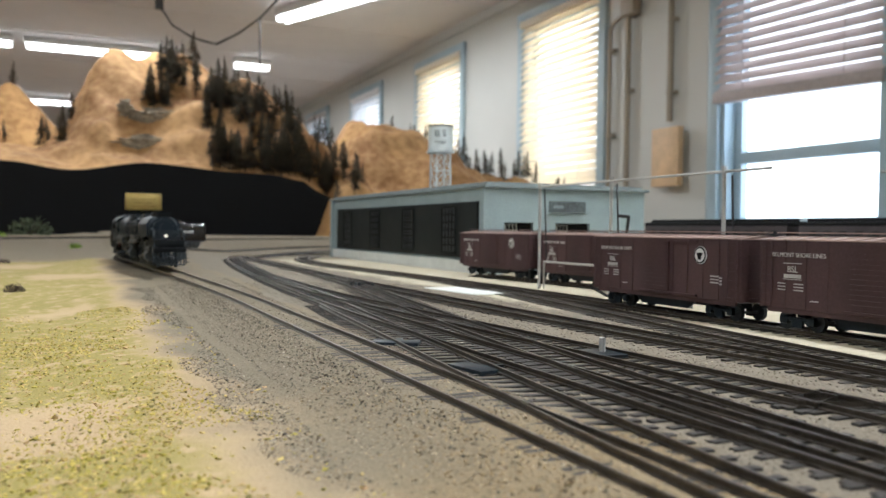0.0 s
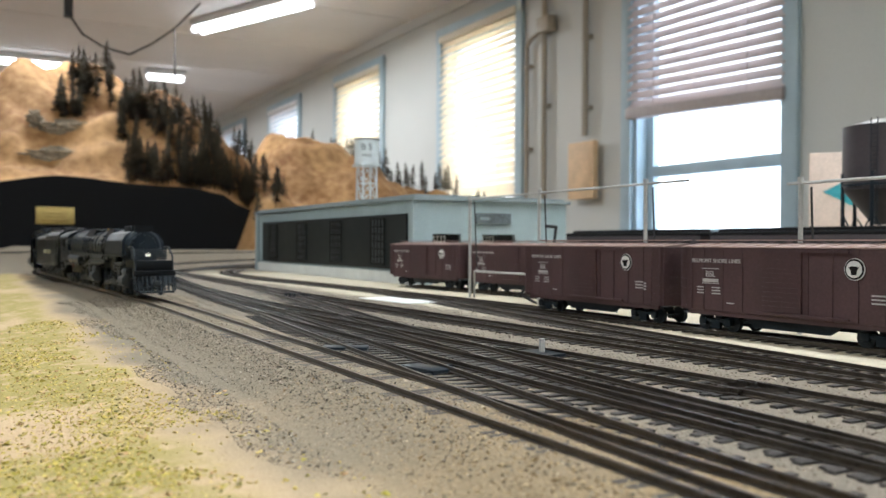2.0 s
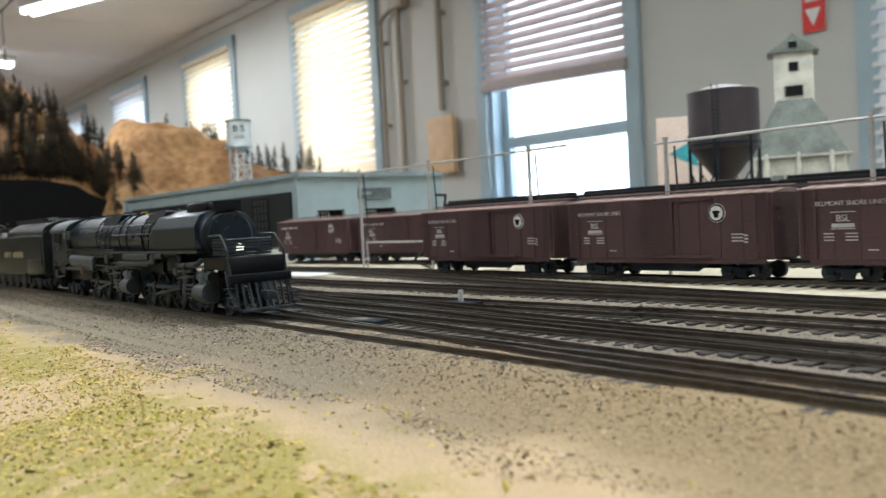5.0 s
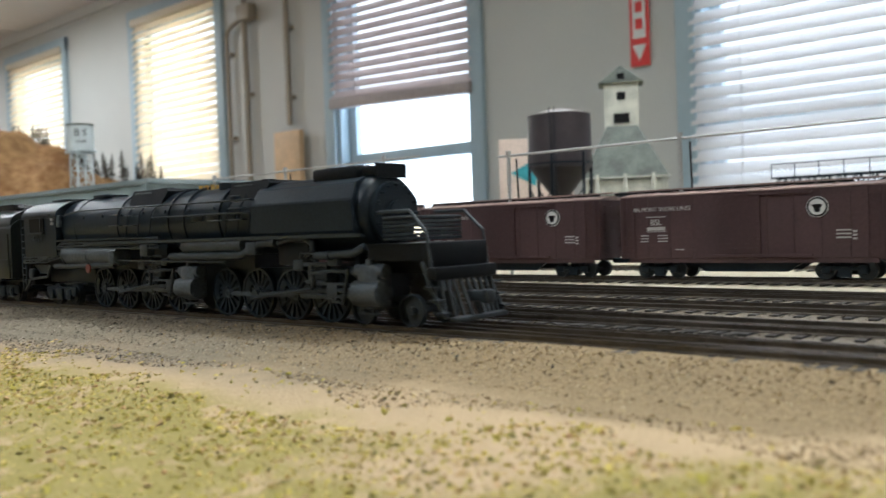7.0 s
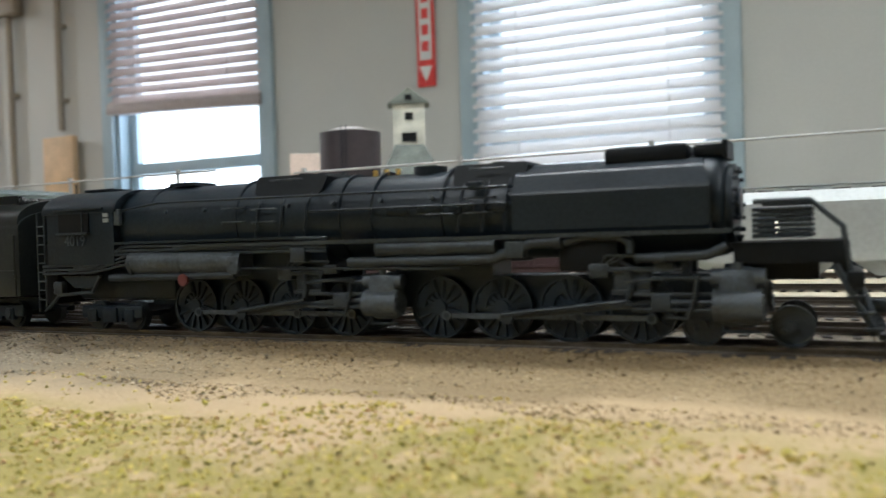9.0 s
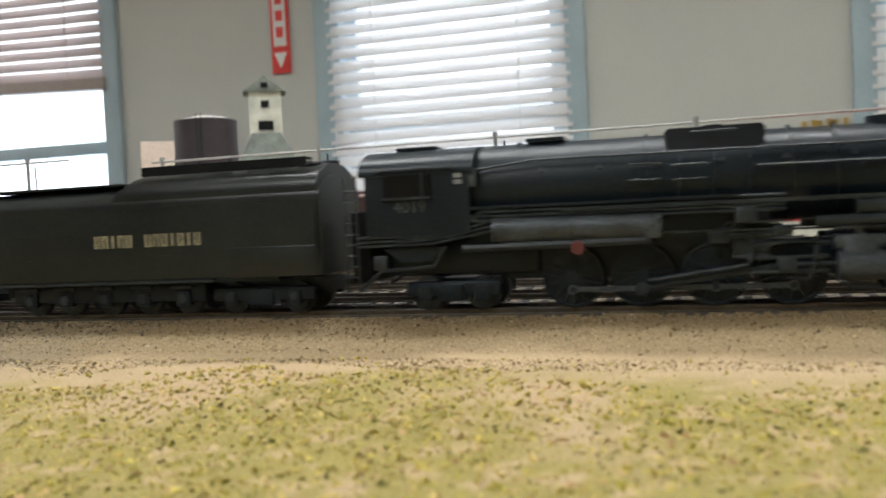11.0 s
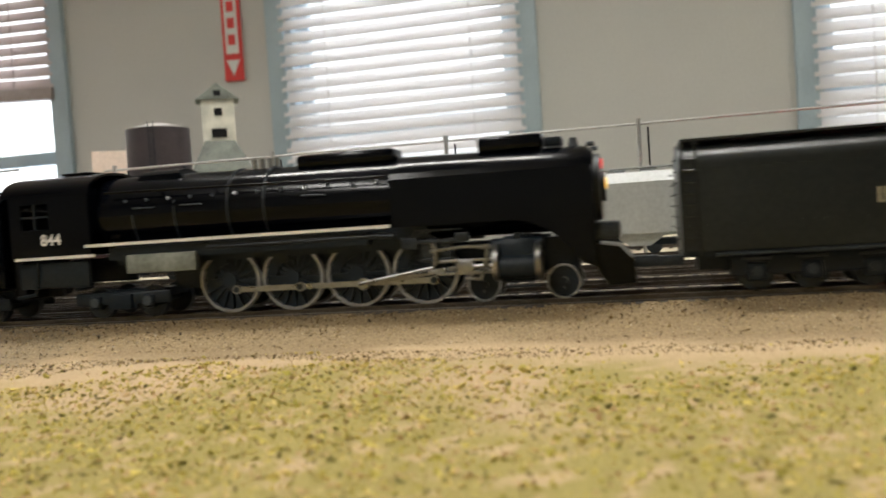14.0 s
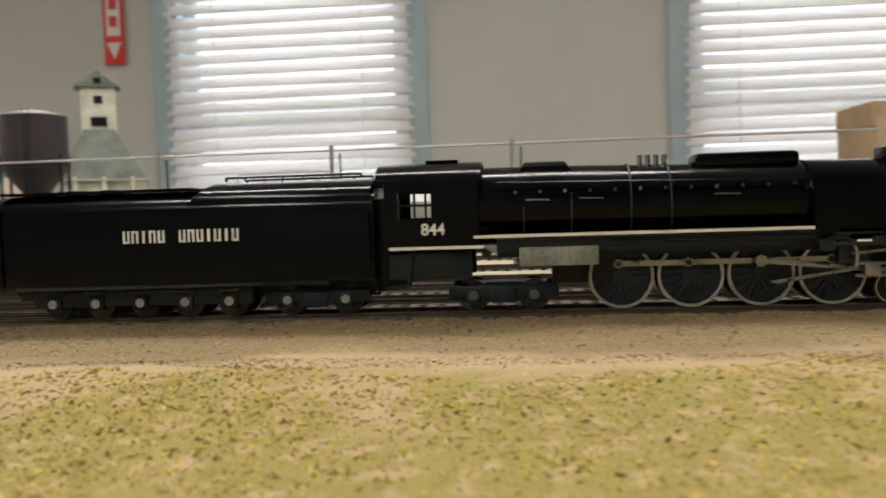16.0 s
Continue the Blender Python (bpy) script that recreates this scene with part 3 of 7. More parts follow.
def fir_meshes(seed):
    rng = random.Random(seed)
    tb, cb = B(), B()
    rod(tb, (0, 0, -0.01), (0, 0, 0.095), 0.0022, 6, 0.0006)
    for k in range(120):
        f = k / 120
        z = 0.018 + 0.082 * f
        L = (0.021 * (1 - f) ** 0.8 + 0.002) * rng.uniform(0.55, 1.25)
        a = rng.uniform(0, 6.283)
        d = Vector((math.cos(a), math.sin(a), rng.uniform(-0.35, 0.05)))
        s = Vector((-d.y, d.x, 0)) * L * rng.uniform(0.22, 0.4)
        p = Vector((0, 0, z))
        tip, mid = p + d * L, p + d * L * 0.6
        up = Vector((0, 0, 0.0022))
        v = [cb.verts.new(q) for q in (p, mid + s, tip, mid - s, mid + up)]
        for i, j in ((0, 1), (1, 2), (2, 3), (3, 0)):
            cb.faces.new((v[i], v[j], v[4]))
    rod(cb, (0, 0, 0.085), (0, 0, 0.108), 0.002, 4, 0.0002)
    return mesh_of("trunk", tb, BARK), mesh_of("crown", cb, FIR)


FIRS = [fir_meshes(k) for k in range(4)]


def fir(x, y, z, scale, k):
    t = thing("fir_tree", "dark brown-green model fir tree on the mountain", "tree", "fir trees", at=(x, y, z))
    t.scale = (scale * random.uniform(0.8, 1.1), scale * random.uniform(0.8, 1.1), scale)
    t.rotation_euler = (radians(random.uniform(-4, 4)), radians(random.uniform(-4, 4)), random.uniform(0, 6.28))
    for name, me in zip(("trunk", "crown"), FIRS[k % 4]):
        ob = new(name, me)
        ob.parent = t


def forest(rows, n, spots, lo, hi):
    for i in range(n):
        cx, cy, sx, sy = spots[i % len(spots)]
        x, y = random.gauss(cx, sx), random.gauss(cy, sy)
        z = hill_surface(rows, x, y)
        if z > 0.05 and y > (3.238 if rows is HILL_A else 3.05):
            fir(x, y, z - 0.004, random.uniform(lo, hi), i)


forest(HILL_A, 26, [(0.46, 3.62, 0.04, 0.06), (0.42, 3.56, 0.03, 0.05), (0.53, 3.66, 0.04, 0.05)], 0.9, 1.5)
forest(HILL_A, 60, [(0.60, 3.50, 0.04, 0.05), (0.70, 3.46, 0.05, 0.06), (0.79, 3.45, 0.05, 0.06), (0.88, 3.44, 0.05, 0.06), (0.64, 3.60, 0.05, 0.05)], 0.95, 1.5)
forest(HILL_A, 74, [(0.60, 3.29, 0.03, 0.02), (0.68, 3.27, 0.035, 0.015), (0.75, 3.262, 0.03, 0.013), (0.82, 3.262, 0.03, 0.013), (0.89, 3.262, 0.03, 0.013), (0.96, 3.262, 0.03, 0.013), (0.78, 3.33, 0.06, 0.03)], 1.0, 1.55)
forest(HILL_A, 12, [(0.10, 3.6, 0.05, 0.1), (1.02, 3.42, 0.03, 0.05)], 0.8, 1.3)
forest(HILL_B, 60, [(1.0, 3.30, 0.05, 0.06), (1.06, 3.22, 0.04, 0.06), (1.50, 3.75, 0.05, 0.05), (1.62, 3.62, 0.06, 0.06), (1.78, 3.52, 0.08, 0.06), (1.95, 3.45, 0.08, 0.05)], 0.8, 1.35)
forest(HILL_C, 16, [(0.0, 4.9, 0.12, 0.08), (-0.2, 4.85, 0.1, 0.08)], 0.9, 1.3)


def rock_outcrop(x, z, sx, sy, sz, seed, label):
    """Layered grey rock breaking through the plaster where the slope reaches height z."""
    y = 3.25
    while y < 3.9 and hill_surface(HILL_A, x, y) < z:
        y += 0.004
    bm = B()
    bmesh.ops.create_icosphere(bm, subdivisions=4, radius=1.0)
    for v in bm.verts:
        p = v.co.copy()
        n = noise.fractal((p.x * 2.2 + seed, p.y * 2.2, p.z * 5.0), 1.0, 2.0, 4) * 0.38 + 0.10 * math.sin(p.z * 16 + 2 * p.x)
        v.co = Vector((p.x * sx, p.y * sy, p.z * sz)) * (1 + n)
    ob = part("rock_outcrop", bm, GREYROCK, None, label)
    ob.location = (x, y + sy * 0.6, hill_surface(HILL_A, x, y))
    tagged(ob, category="rock", group="rock outcrops")


rock_outcrop(0.37, 0.335, 0.105, 0.03, 0.030, 1.0, "grey layered rock outcrop on the ochre slope")
rock_outcrop(0.30, 0.455, 0.030, 0.04, 0.050, 4.0, "small upright grey rock outcrop on the ochre slope")
rock_outcrop(0.40, 0.44, 0.085, 0.03, 0.030, 7.0, "grey layered rock outcrop on the ochre slope")
rock_outcrop(0.66, 0.262, 0.085, 0.03, 0.020, 9.0, "low grey rock bank under the fir trees")


def shrub(x, y, s, label, mat_):
    bm = B()
    rng = random.Random(int(x * 1000))
    for k in range(260):
        d = Vector((rng.gauss(0, 1), rng.gauss(0, 1), abs(rng.gauss(0, 0.8)))).normalized()
        p = d * s * rng.uniform(0.55, 1.0)
        p.z *= 0.9
        q = s * rng.uniform(0.07, 0.15)
        v = [bm.verts.new(p + Vector((rng.uniform(-q, q), rng.uniform(-q, q), rng.uniform(-q, q)))) for _ in range(4)]
        for f in ((0, 1, 2), (0, 2, 3), (0, 3, 1)):
            bm.faces.new([v[i] for i in f])
    t = thing("shrub", label, "shrub", "shrubs", at=(x, y, ground_z(x, y)))
    part("crown", bm, mat_, t, smooth=False)
    bm = B()
    for a in range(5):
        rod(bm, (0, 0, -0.002), (s * 0.5 * math.cos(a * 1.3), s * 0.5 * math.sin(a * 1.3), s * 0.6), s * 0.03, 5)
    part("trunk", bm, BARK, t)


SHRUBGREEN = mat("grey-green lichen foliage", (0.045, 0.06, 0.03), 0.9, 0, 0.4, 40, 300, 0, (0.11, 0.13, 0.07))
LIME = mat("lime green foam foliage", (0.20, 0.34, 0.03), 0.9, 0, 0.3)
shrub(0.015, 2.98, 0.062, "grey-green lichen bush at the foot of the black board", SHRUBGREEN)
shrub(-0.05, 2.8, 0.016, "lime green foam clump", LIME)
shrub(0.13, 2.2, 0.013, "lime green foam clump", LIME)
shrub(0.078, 1.12, 0.009, "brown dry twiggy weed on the turf", BARK)
shrub(0.035, 1.65, 0.008, "low brown dry weed", BARK)


# ---------- engine house, water tower ----------
def engine_house():
    x0, x1, y0, y1, h = 0.575, 0.805, 1.19, 1.83, 0.108
    g = -0.006
    e = thing("engine_house", "pale blue-green flat-roofed engine house with dark glazed walls", "building", at=(x0, y0, g))
    W, D, t = x1 - x0, y1 - y0, 0.004
    bm = B()
    box(bm, (t / 2, D / 2, h / 2), (t, D, h))
    box(bm, (W - t / 2, D / 2, h / 2), (t, D, h))
    box(bm, (W / 2, D - t / 2, h / 2), (W - 2 * t, t, h))
    for a, b in ((t, 0.024), (0.064, 0.096), (0.146, W - t)):
        box(bm, ((a + b) / 2, t / 2, h / 2), (b - a, t, h))
    for a, b in ((0.024, 0.064), (0.096, 0.146)):
        box(bm, ((a + b) / 2, t / 2, (0.066 + h) / 2), (b - a, t, h - 0.066))
    part("wall", bm, PALEBLUE, e, smooth=False)
    bm = box(B(), (W / 2, D / 2, h + 0.0014), (W + 0.010, D + 0.010, 0.004), bevel=0.0006)
    box(bm, (W / 2, D / 2, h + 0.005), (W - 0.004, D - 0.004, 0.003))
    part("roof", bm, ROOFGREY, e, smooth=False)
    for x, y in ((0.06, 0.12), (0.15, 0.2), (0.06, 0.42), (0.15, 0.5)):
        part("roof_vent", rod(B(), (x, y, h + 0.005), (x, y, h + 0.012), 0.004, 10), OLDGREY, e)
    part("plinth", box(B(), (-0.001, D / 2, 0.008), (0.004, D + 0.002, 0.020)), BOARD, e, "pale base strip", False)
    part("wall_panel", box(B(), (-0.0012, D / 2 - 0.01, 0.056), (0.003, D - 0.06, 0.070)), DARKGLASS, e, "dark glazed panel", False)
    bm = B()
    for k in range(4):
        yc = 0.10 + k * 0.145
        w = part("window", box(B(), (-0.003, yc, 0.056), (0.0016, 0.042, 0.060)), WINDOWGREY, e, "dark grey multi-pane window", False)
        bm = B()
        for i in range(5):
            box(bm, (-0.0042, yc - 0.02 + 0.01 * i, 0.056), (0.0009, 0.0012, 0.060))
        for i in range(7):
            box(bm, (-0.0042, yc, 0.027 + 0.0098 * i), (0.0009, 0.042, 0.0011))
        part("muntin", bm, MATTEBLACK, w, smooth=False)
    part("corner_trim", box(B(), (-0.0015, 0.004, h / 2), (0.005, 0.010, h)), PALEBLUE, e, smooth=False)
    part("corner_trim", box(B(), (-0.0015, D - 0.006, h / 2), (0.005, 0.014, h)), PALEBLUE, e, smooth=False)
    for a, b in ((0.024, 0.064), (0.096, 0.146)):
        d = part("door", box(B(), ((a + b) / 2, 0.0055, 0.050), (b - a, 0.002, 0.032)), MATTEBLACK, e, "dark doorway, half open", False)
        bm = B()
        for i in range(4):
            box(bm, (a + 0.004 + 0.005 * i, 0.004, 0.052), (0.0008, 0.001, 0.024))
        for i in range(4):
            box(bm, (a + 0.0115, 0.004, 0.042 + 0.007 * i), (0.016, 0.001, 0.0008))
        part("door_glazing", bm, OLDWHITE, d, smooth=False)
    s = part("sign", box(B(), (0.112, -0.0015, 0.086), (0.052, 0.003, 0.014)), SOOT, e, "dark sooted name board", False)
    bm = B()
    box(bm, (0.098, -0.0033, 0.086), (0.014, 0.0008, 0.004))
    part("sign_bar", bm, ROOFGREY, s, smooth=False)


WINDOWGREY = mat("grimy window glass", (0.032, 0.037, 0.038), 0.35, 0, 0.3, 80, 400, 0.03)
engine_house()


def water_tower():
    w = thing("water_tower", "pale grey lettered water tank on a steel lattice tower", "water tower", at=(0.682, 1.57, -0.006))
    z0, r = 0.186, 0.0205
    bm = rod(B(), (0, 0, z0), (0, 0, z0 + 0.040), r, 32)
    part("tank", bm, TANKPALE, w)
    part("tank_rim", rod(B(), (0, 0, z0 + 0.0395), (0, 0, z0 + 0.0425), r + 0.001, 32), OLDGREY, w)
    for sx in (-1, 1):
        for sy in (-1, 1):
            part("leg", rod(B(), (sx * 0.014, sy * 0.014, 0), (sx * 0.012, sy * 0.012, z0), 0.0016, 6), TANKPALE, w)
    bm = B()
    box(bm, (0, 0, z0 - 0.0015), (0.036, 0.036, 0.003))
    for k in range(6):
        za, zb = 0.03 * k + 0.004, 0.03 * (k + 1) + 0.004
        for s in (-1, 1):
            rod(bm, (-0.013, s * 0.013, za), (0.013, s * 0.013, zb), 0.0009, 5)
            rod(bm, (0.013, s * 0.013, za), (-0.013, s * 0.013, zb), 0.0009, 5)
            rod(bm, (s * 0.013, -0.013, za), (s * 0.013, 0.013, zb), 0.0009, 5)
        for s in (-1, 1):
            rod(bm, (-0.013, s * 0.013, zb), (0.013, s * 0.013, zb), 0.0009, 5)
            rod(bm, (s * 0.013, -0.013, zb), (s * 0.013, 0.013, zb), 0.0009, 5)
    part("lattice", bm, TANKPALE, w)
    a = math.atan2(-1.25, -0.60)
    n = Vector((math.cos(a), math.sin(a), 0))
    for txt, size, dz in (("B S", 0.015, 0.027), ("LINES", 0.0065, 0.013)):
        p = n * (r + 0.0008)
        lettering("letters", txt, size, Matrix.Translation((p.x, p.y, z0 + dz)) @ pose(0, 0, 0, 90, 0, math.degrees(a) + 90), MATTEBLACK, w)


TANKPALE = mat("pale grey-blue tank paint", (0.56, 0.60, 0.60), 0.55, 0, 0.1)
water_tower()


# ---------- yard things ----------
def box_car_parts(c):
    """40 ft boxcar, long axis along local y, rails at z = 0."""
    L, W, z0, z1 = 0.141, 0.0345, 0.0115, 0.0465
    bm = box(B(), (0, 0, (z0 + z1) / 2), (W, L, z1 - z0), bevel=0.0004)
    part("body", bm, BROWN, c, smooth=False)
    bm = B()
    along_pts = [(-W / 2 - 0.0005, z1), (W / 2 + 0.0005, z1), (W / 2 + 0.0005, z1 + 0.0006), (0, z1 + 0.0027), (-W / 2 - 0.0005, z1 + 0.0006)]
    prism(bm, along_pts, -L / 2 - 0.0005, L / 2 + 0.0005)
    ribs = []
    for k in range(13):
        y = -L / 2 + 0.005 + k * (L - 0.01) / 12
        ribs.append(prism(B(), [(-W / 2, z1 + 0.0009), (0, z1 + 0.0031), (W / 2, z1 + 0.0009), (W / 2, z1 + 0.0003), (-W / 2, z1 + 0.0003)], y - 0.0007, y + 0.0007))
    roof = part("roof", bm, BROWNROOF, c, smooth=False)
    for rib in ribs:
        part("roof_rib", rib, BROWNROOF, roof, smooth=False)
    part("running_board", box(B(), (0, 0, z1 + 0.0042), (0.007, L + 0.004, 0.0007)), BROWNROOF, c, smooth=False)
    for s in (-1, 1):
        door = part("door", box(B(), (s * (W / 2 + 0.0006), 0.002, (z0 + z1) / 2 + 0.0005), (0.0012, 0.024, z1 - z0 - 0.004)), BROWN, c, smooth=False)
        for k in range(12):
            part("door_rib", box(B(), (s * (W / 2 + 0.0014), 0.002, z0 + 0.005 + k * 0.0024), (0.0008, 0.022, 0.0009)), BROWN, door, smooth=False)
        for z in (z0 + 0.0015, z1 - 0.0015):
            part("door_track", box(B(), (s * (W / 2 + 0.0012), -0.010, z), (0.0014, 0.052, 0.0011)), BROWN, c, smooth=False)
        for k in range(11):
            y = -L / 2 + 0.004 + k * (L - 0.008) / 10
            if abs(y - 0.002) > 0.014:
                part("rivet_strip", box(B(), (s * (W / 2 + 0.0002), y, (z0 + z1) / 2), (0.0004, 0.0006, z1 - z0)), BROWN, c, smooth=False)
        bm = box(B(), (s * (W / 2 - 0.0015), 0, z0 - 0.0012), (0.0015, L - 0.01, 0.0024))
        part("sill", bm, BROWN, c, smooth=False)
    for s in (-1, 1):
        bm = B()
        for sx in (-1, 1):
            y0 = -s * (L / 2 - 0.002)
            rod(bm, (sx * (W / 2 + 0.0014), y0, z0), (sx * (W / 2 + 0.0014), y0, z1), 0.0004, 5)
            rod(bm, (sx * (W / 2 + 0.0014), y0 + s * 0.007, z0), (sx * (W / 2 + 0.0014), y0 + s * 0.007, z1), 0.0004, 5)
            for k in range(7):
                box(bm, (sx * (W / 2 + 0.0014), y0 + s * 0.0035, z0 + 0.002 + k * 0.0049), (0.0006, 0.0075, 0.0008))
                box(bm, (sx * W / 4, s * -1 * (L / 2 + 0.0012), z0 + 0.002 + k * 0.0049), (0.008, 0.0006, 0.0008))
        part("ladder", bm, BROWN, c, smooth=False)
        yc = s * 0.049
        bm = box(B(), (0, yc, 0.0075), (0.020, 0.005, 0.003))
        for sx in (-1, 1):
            box(bm, (sx * 0.0118, yc, 0.0060), (0.0018, 0.0215, 0.0022), bevel=0.0004)
            for k in (-1, 1):
                box(bm, (sx * 0.0120, yc + k * 0.0085, 0.0055), (0.0026, 0.0045, 0.0045), bevel=0.0006)
            box(bm, (sx * 0.0118, yc, 0.0040), (0.0022, 0.006, 0.0050))
        tr = part("truck", bm, BLACK, c)
        for k in (-1, 1):
            bm = rod(B(), (-0.0095, yc + k * 0.0098, 0.0048), (0.0095, yc + k * 0.0098, 0.0048), 0.0008, 6)
            for sx in (-1, 1):
                rod(bm, (sx * 0.0072, yc + k * 0.0098, 0.0048), (sx * 0.0098, yc + k * 0.0098, 0.0048), 0.0048, 20)
            part("wheelset", bm, DIRTY, tr)
        bm = box(B(), (0, s * (L / 2 + 0.004), 0.0098), (0.003, 0.009, 0.003), bevel=0.0006)
        part("coupler", bm, BLACK, c)
    bm = B()
    for sx in (-1, 1):
        along(bm, [(-0.030, 0.0095), (0.030, 0.0095), (0.022, 0.0042), (-0.022, 0.0042)], sx * 0.012 - 0.0008, sx * 0.012 + 0.0008)
    part("underframe", bm, BLACK, c, smooth=False)


def car_lettering(c):
    W = 0.0345
    x = -W / 2 - 0.0007
    face = pose(0, 0, 0, 90, 0, -90)
    lettering("letters", "BELMONT SHORE LINES", 0.0032, Matrix.Translation((x, 0.0445, 0.0392)) @ face, STENCIL, c)
    lettering("letters", "BSL", 0.0046, Matrix.Translation((x, 0.048, 0.0318)) @ face, STENCIL, c)
    bars = [(0.048, 0.0350, 0.012, 0.0004), (0.048, 0.0284, 0.011, 0.0019), (0.048, 0.0268, 0.012, 0.0004), (0.034, 0.0165, 0.005, 0.0006)]
    for k in range(3):
        bars += [(0.055, 0.0245 - 0.0016 * k, 0.005, 0.0006), (0.044, 0.0245 - 0.0016 * k, 0.006, 0.0006), (-0.0505, 0.0252 - 0.0018 * k, 0.007, 0.0007), (-0.0555, 0.0245 - 0.0018 * k, 0.002, 0.0009)]
    for y, z, w, h in bars:
        part("stencil_bar", box(B(), (x, y, z), (0.0003, w, h)), STENCIL, c, smooth=False)
    # round herald: white ring, dark disc and a pale horned shield
    yc, zc = -0.0385, 0.0370
    bm = rod(B(), (x + 0.0003, yc, zc), (x - 0.0002, yc, zc), 0.0052, 28)
    h = part("herald", bm, WHITE, c, "round white herald with dark shield")
    part("herald_disc", rod(B(), (x - 0.0001, yc, zc), (x - 0.0004, yc, zc), 0.0049, 28), MATTEBLACK, h)
    part("herald_ring", rod(B(), (x - 0.0003, yc, zc), (x - 0.0006, yc, zc), 0.0040, 24), WHITE, h)
    bm = B()
    along(bm, [(yc - 0.0018, zc + 0.0014), (yc + 0.0018, zc + 0.0014), (yc + 0.0012, zc - 0.0026), (yc - 0.0012, zc - 0.0026)], x - 0.0009, x - 0.0005)
    along(bm, [(yc - 0.0031, zc + 0.0017), (yc - 0.0026, zc + 0.0010), (yc + 0.0026, zc + 0.0010), (yc + 0.0031, zc + 0.0017), (yc + 0.0018, zc - 0.0004), (yc - 0.0018, zc - 0.0004)], x - 0.00085, x - 0.00055)
    part("herald_shield", bm, MATTEBLACK, h, smooth=False)


def cars():
    c = thing("boxcar", "brown boxcar with white railway lettering and a round herald", "boxcar", "brown boxcars", at=(0.4790, 0.7285, 0))
    box_car_parts(c)
    car_lettering(c)
    for x, y, r in ((0.4790, 0.5735, 0), (0.4790, 0.4185, 0), (0.557, 1.107, 4), (0.572, 0.954, 5)):
        copy_thing(c, pose(x, y, 0, 0, 0, r))


cars()


def hopper(y, label):
    c = thing("covered_hopper", label, "hopper car", "pale hoppers", at=(0.4855, y, 0))
    L, W = 0.148, 0.036
    out = [(-W / 2, 0.013), (-W / 2, 0.044), (-0.011, 0.0505), (0.011, 0.0505), (W / 2, 0.044), (W / 2, 0.013)]
    part("body", prism(B(), out, -L / 2, L / 2), HOPPER, c, smooth=False)
    for k in range(12):
        yy = -L / 2 + 0.003 + k * (L - 0.006) / 11
        bm = B()
        for s in (-1, 1):
            box(bm, (s * (W / 2 + 0.0006), yy, 0.0285), (0.0003, 0.0010, 0.031))
        part("rib", bm, HOPPER, c, smooth=False)
    bm = B()
    box(bm, (0, 0, 0.0535), (0.014, L + 0.006, 0.0008))
    for k in range(8):
        box(bm, (0, -0.066 + 0.019 * k, 0.0515), (0.010, 0.010, 0.0025), bevel=0.0004)
    part("roof_walk", bm, HOPPER, c, smooth=False)
    for k in (-0.04, 0, 0.04):
        bm = B()
        along(bm, [(k - 0.018, 0.0132), (k + 0.018, 0.0132), (k + 0.006, 0.0050), (k - 0.006, 0.0050)], -0.012, 0.012)
        part("discharge_bay", bm, HOPPER, c, smooth=False)
    for s in (-1, 1):
        bm = box(B(), (0, s * 0.058, 0.0070), (0.022, 0.019, 0.004), bevel=0.0006)
        tr = part("truck", bm, BLACK, c)
        for k in (-1, 1):
            bm = B()
            for sx in (-1, 1):
                rod(bm, (sx * 0.0072, s * 0.058 + k * 0.0098, 0.0048), (sx * 0.0105, s * 0.058 + k * 0.0098, 0.0048), 0.0048, 18)
            part("wheelset", bm, DIRTY, tr)
    bm = B()
    for k in range(4):
        box(bm, (-W / 2 - 0.0014, 0.052, 0.034 - 0.0024 * k), (0.0004, 0.012 if k % 2 else 0.008, 0.0010))
    part("stencil_bar", bm, MATTEBLACK, c, smooth=False)


hopper(0.258, "pale grey ribbed covered hopper car in the yard")


def striped_car():
    c = thing("striped_car", "white freight car with broad red stripes", "freight car", at=(0.4790, 0.10, 0))
    part("body", box(B(), (0, 0, 0.028), (0.034, 0.14, 0.034), bevel=0.0008), BOARD, c)
    for z in (0.0415, 0.0235):
        part("stripe", box(B(), (0, 0, z), (0.0352, 0.1405, 0.0075)), RED, c, smooth=False)
    for s in (-1, 1):
        tr = part("truck", box(B(), (0, s * 0.05, 0.006), (0.022, 0.022, 0.004), bevel=0.0006), BLACK, c)
        for k in (-1, 1):
            part("wheelset", rod(B(), (-0.0102, s * 0.05 + k * 0.0095, 0.0048), (0.0102, s * 0.05 + k * 0.0095, 0.0048), 0.0048, 18), DIRTY, tr)


striped_car()


def yellow_engine():
    c = thing("diesel_engine", "yellow diesel engine standing behind the boxcars", "locomotive", at=(0.596, 0.30, 0))
    part("body", box(B(), (0, 0, 0.030), (0.033, 0.19, 0.036), bevel=0.004), YELLOW, c)
    part("roof", box(B(), (0, 0, 0.0495), (0.026, 0.185, 0.004), bevel=0.0015), OLDGREY, c)
    part("underframe", box(B(), (0, 0, 0.0105), (0.030, 0.195, 0.004)), BLACK, c)
    for s in (-1, 1):
        tr = part("truck", box(B(), (0, s * 0.062, 0.0060), (0.024, 0.044, 0.006), bevel=0.001), BLACK, c)
        for k in (-1, 0, 1):
            part("wheelset", rod(B(), (-0.0105, s * 0.062 + k * 0.016, 0.0055), (0.0105, s * 0.062 + k * 0.016, 0.0055), 0.0055, 18), DIRTY, tr)


yellow_engine()


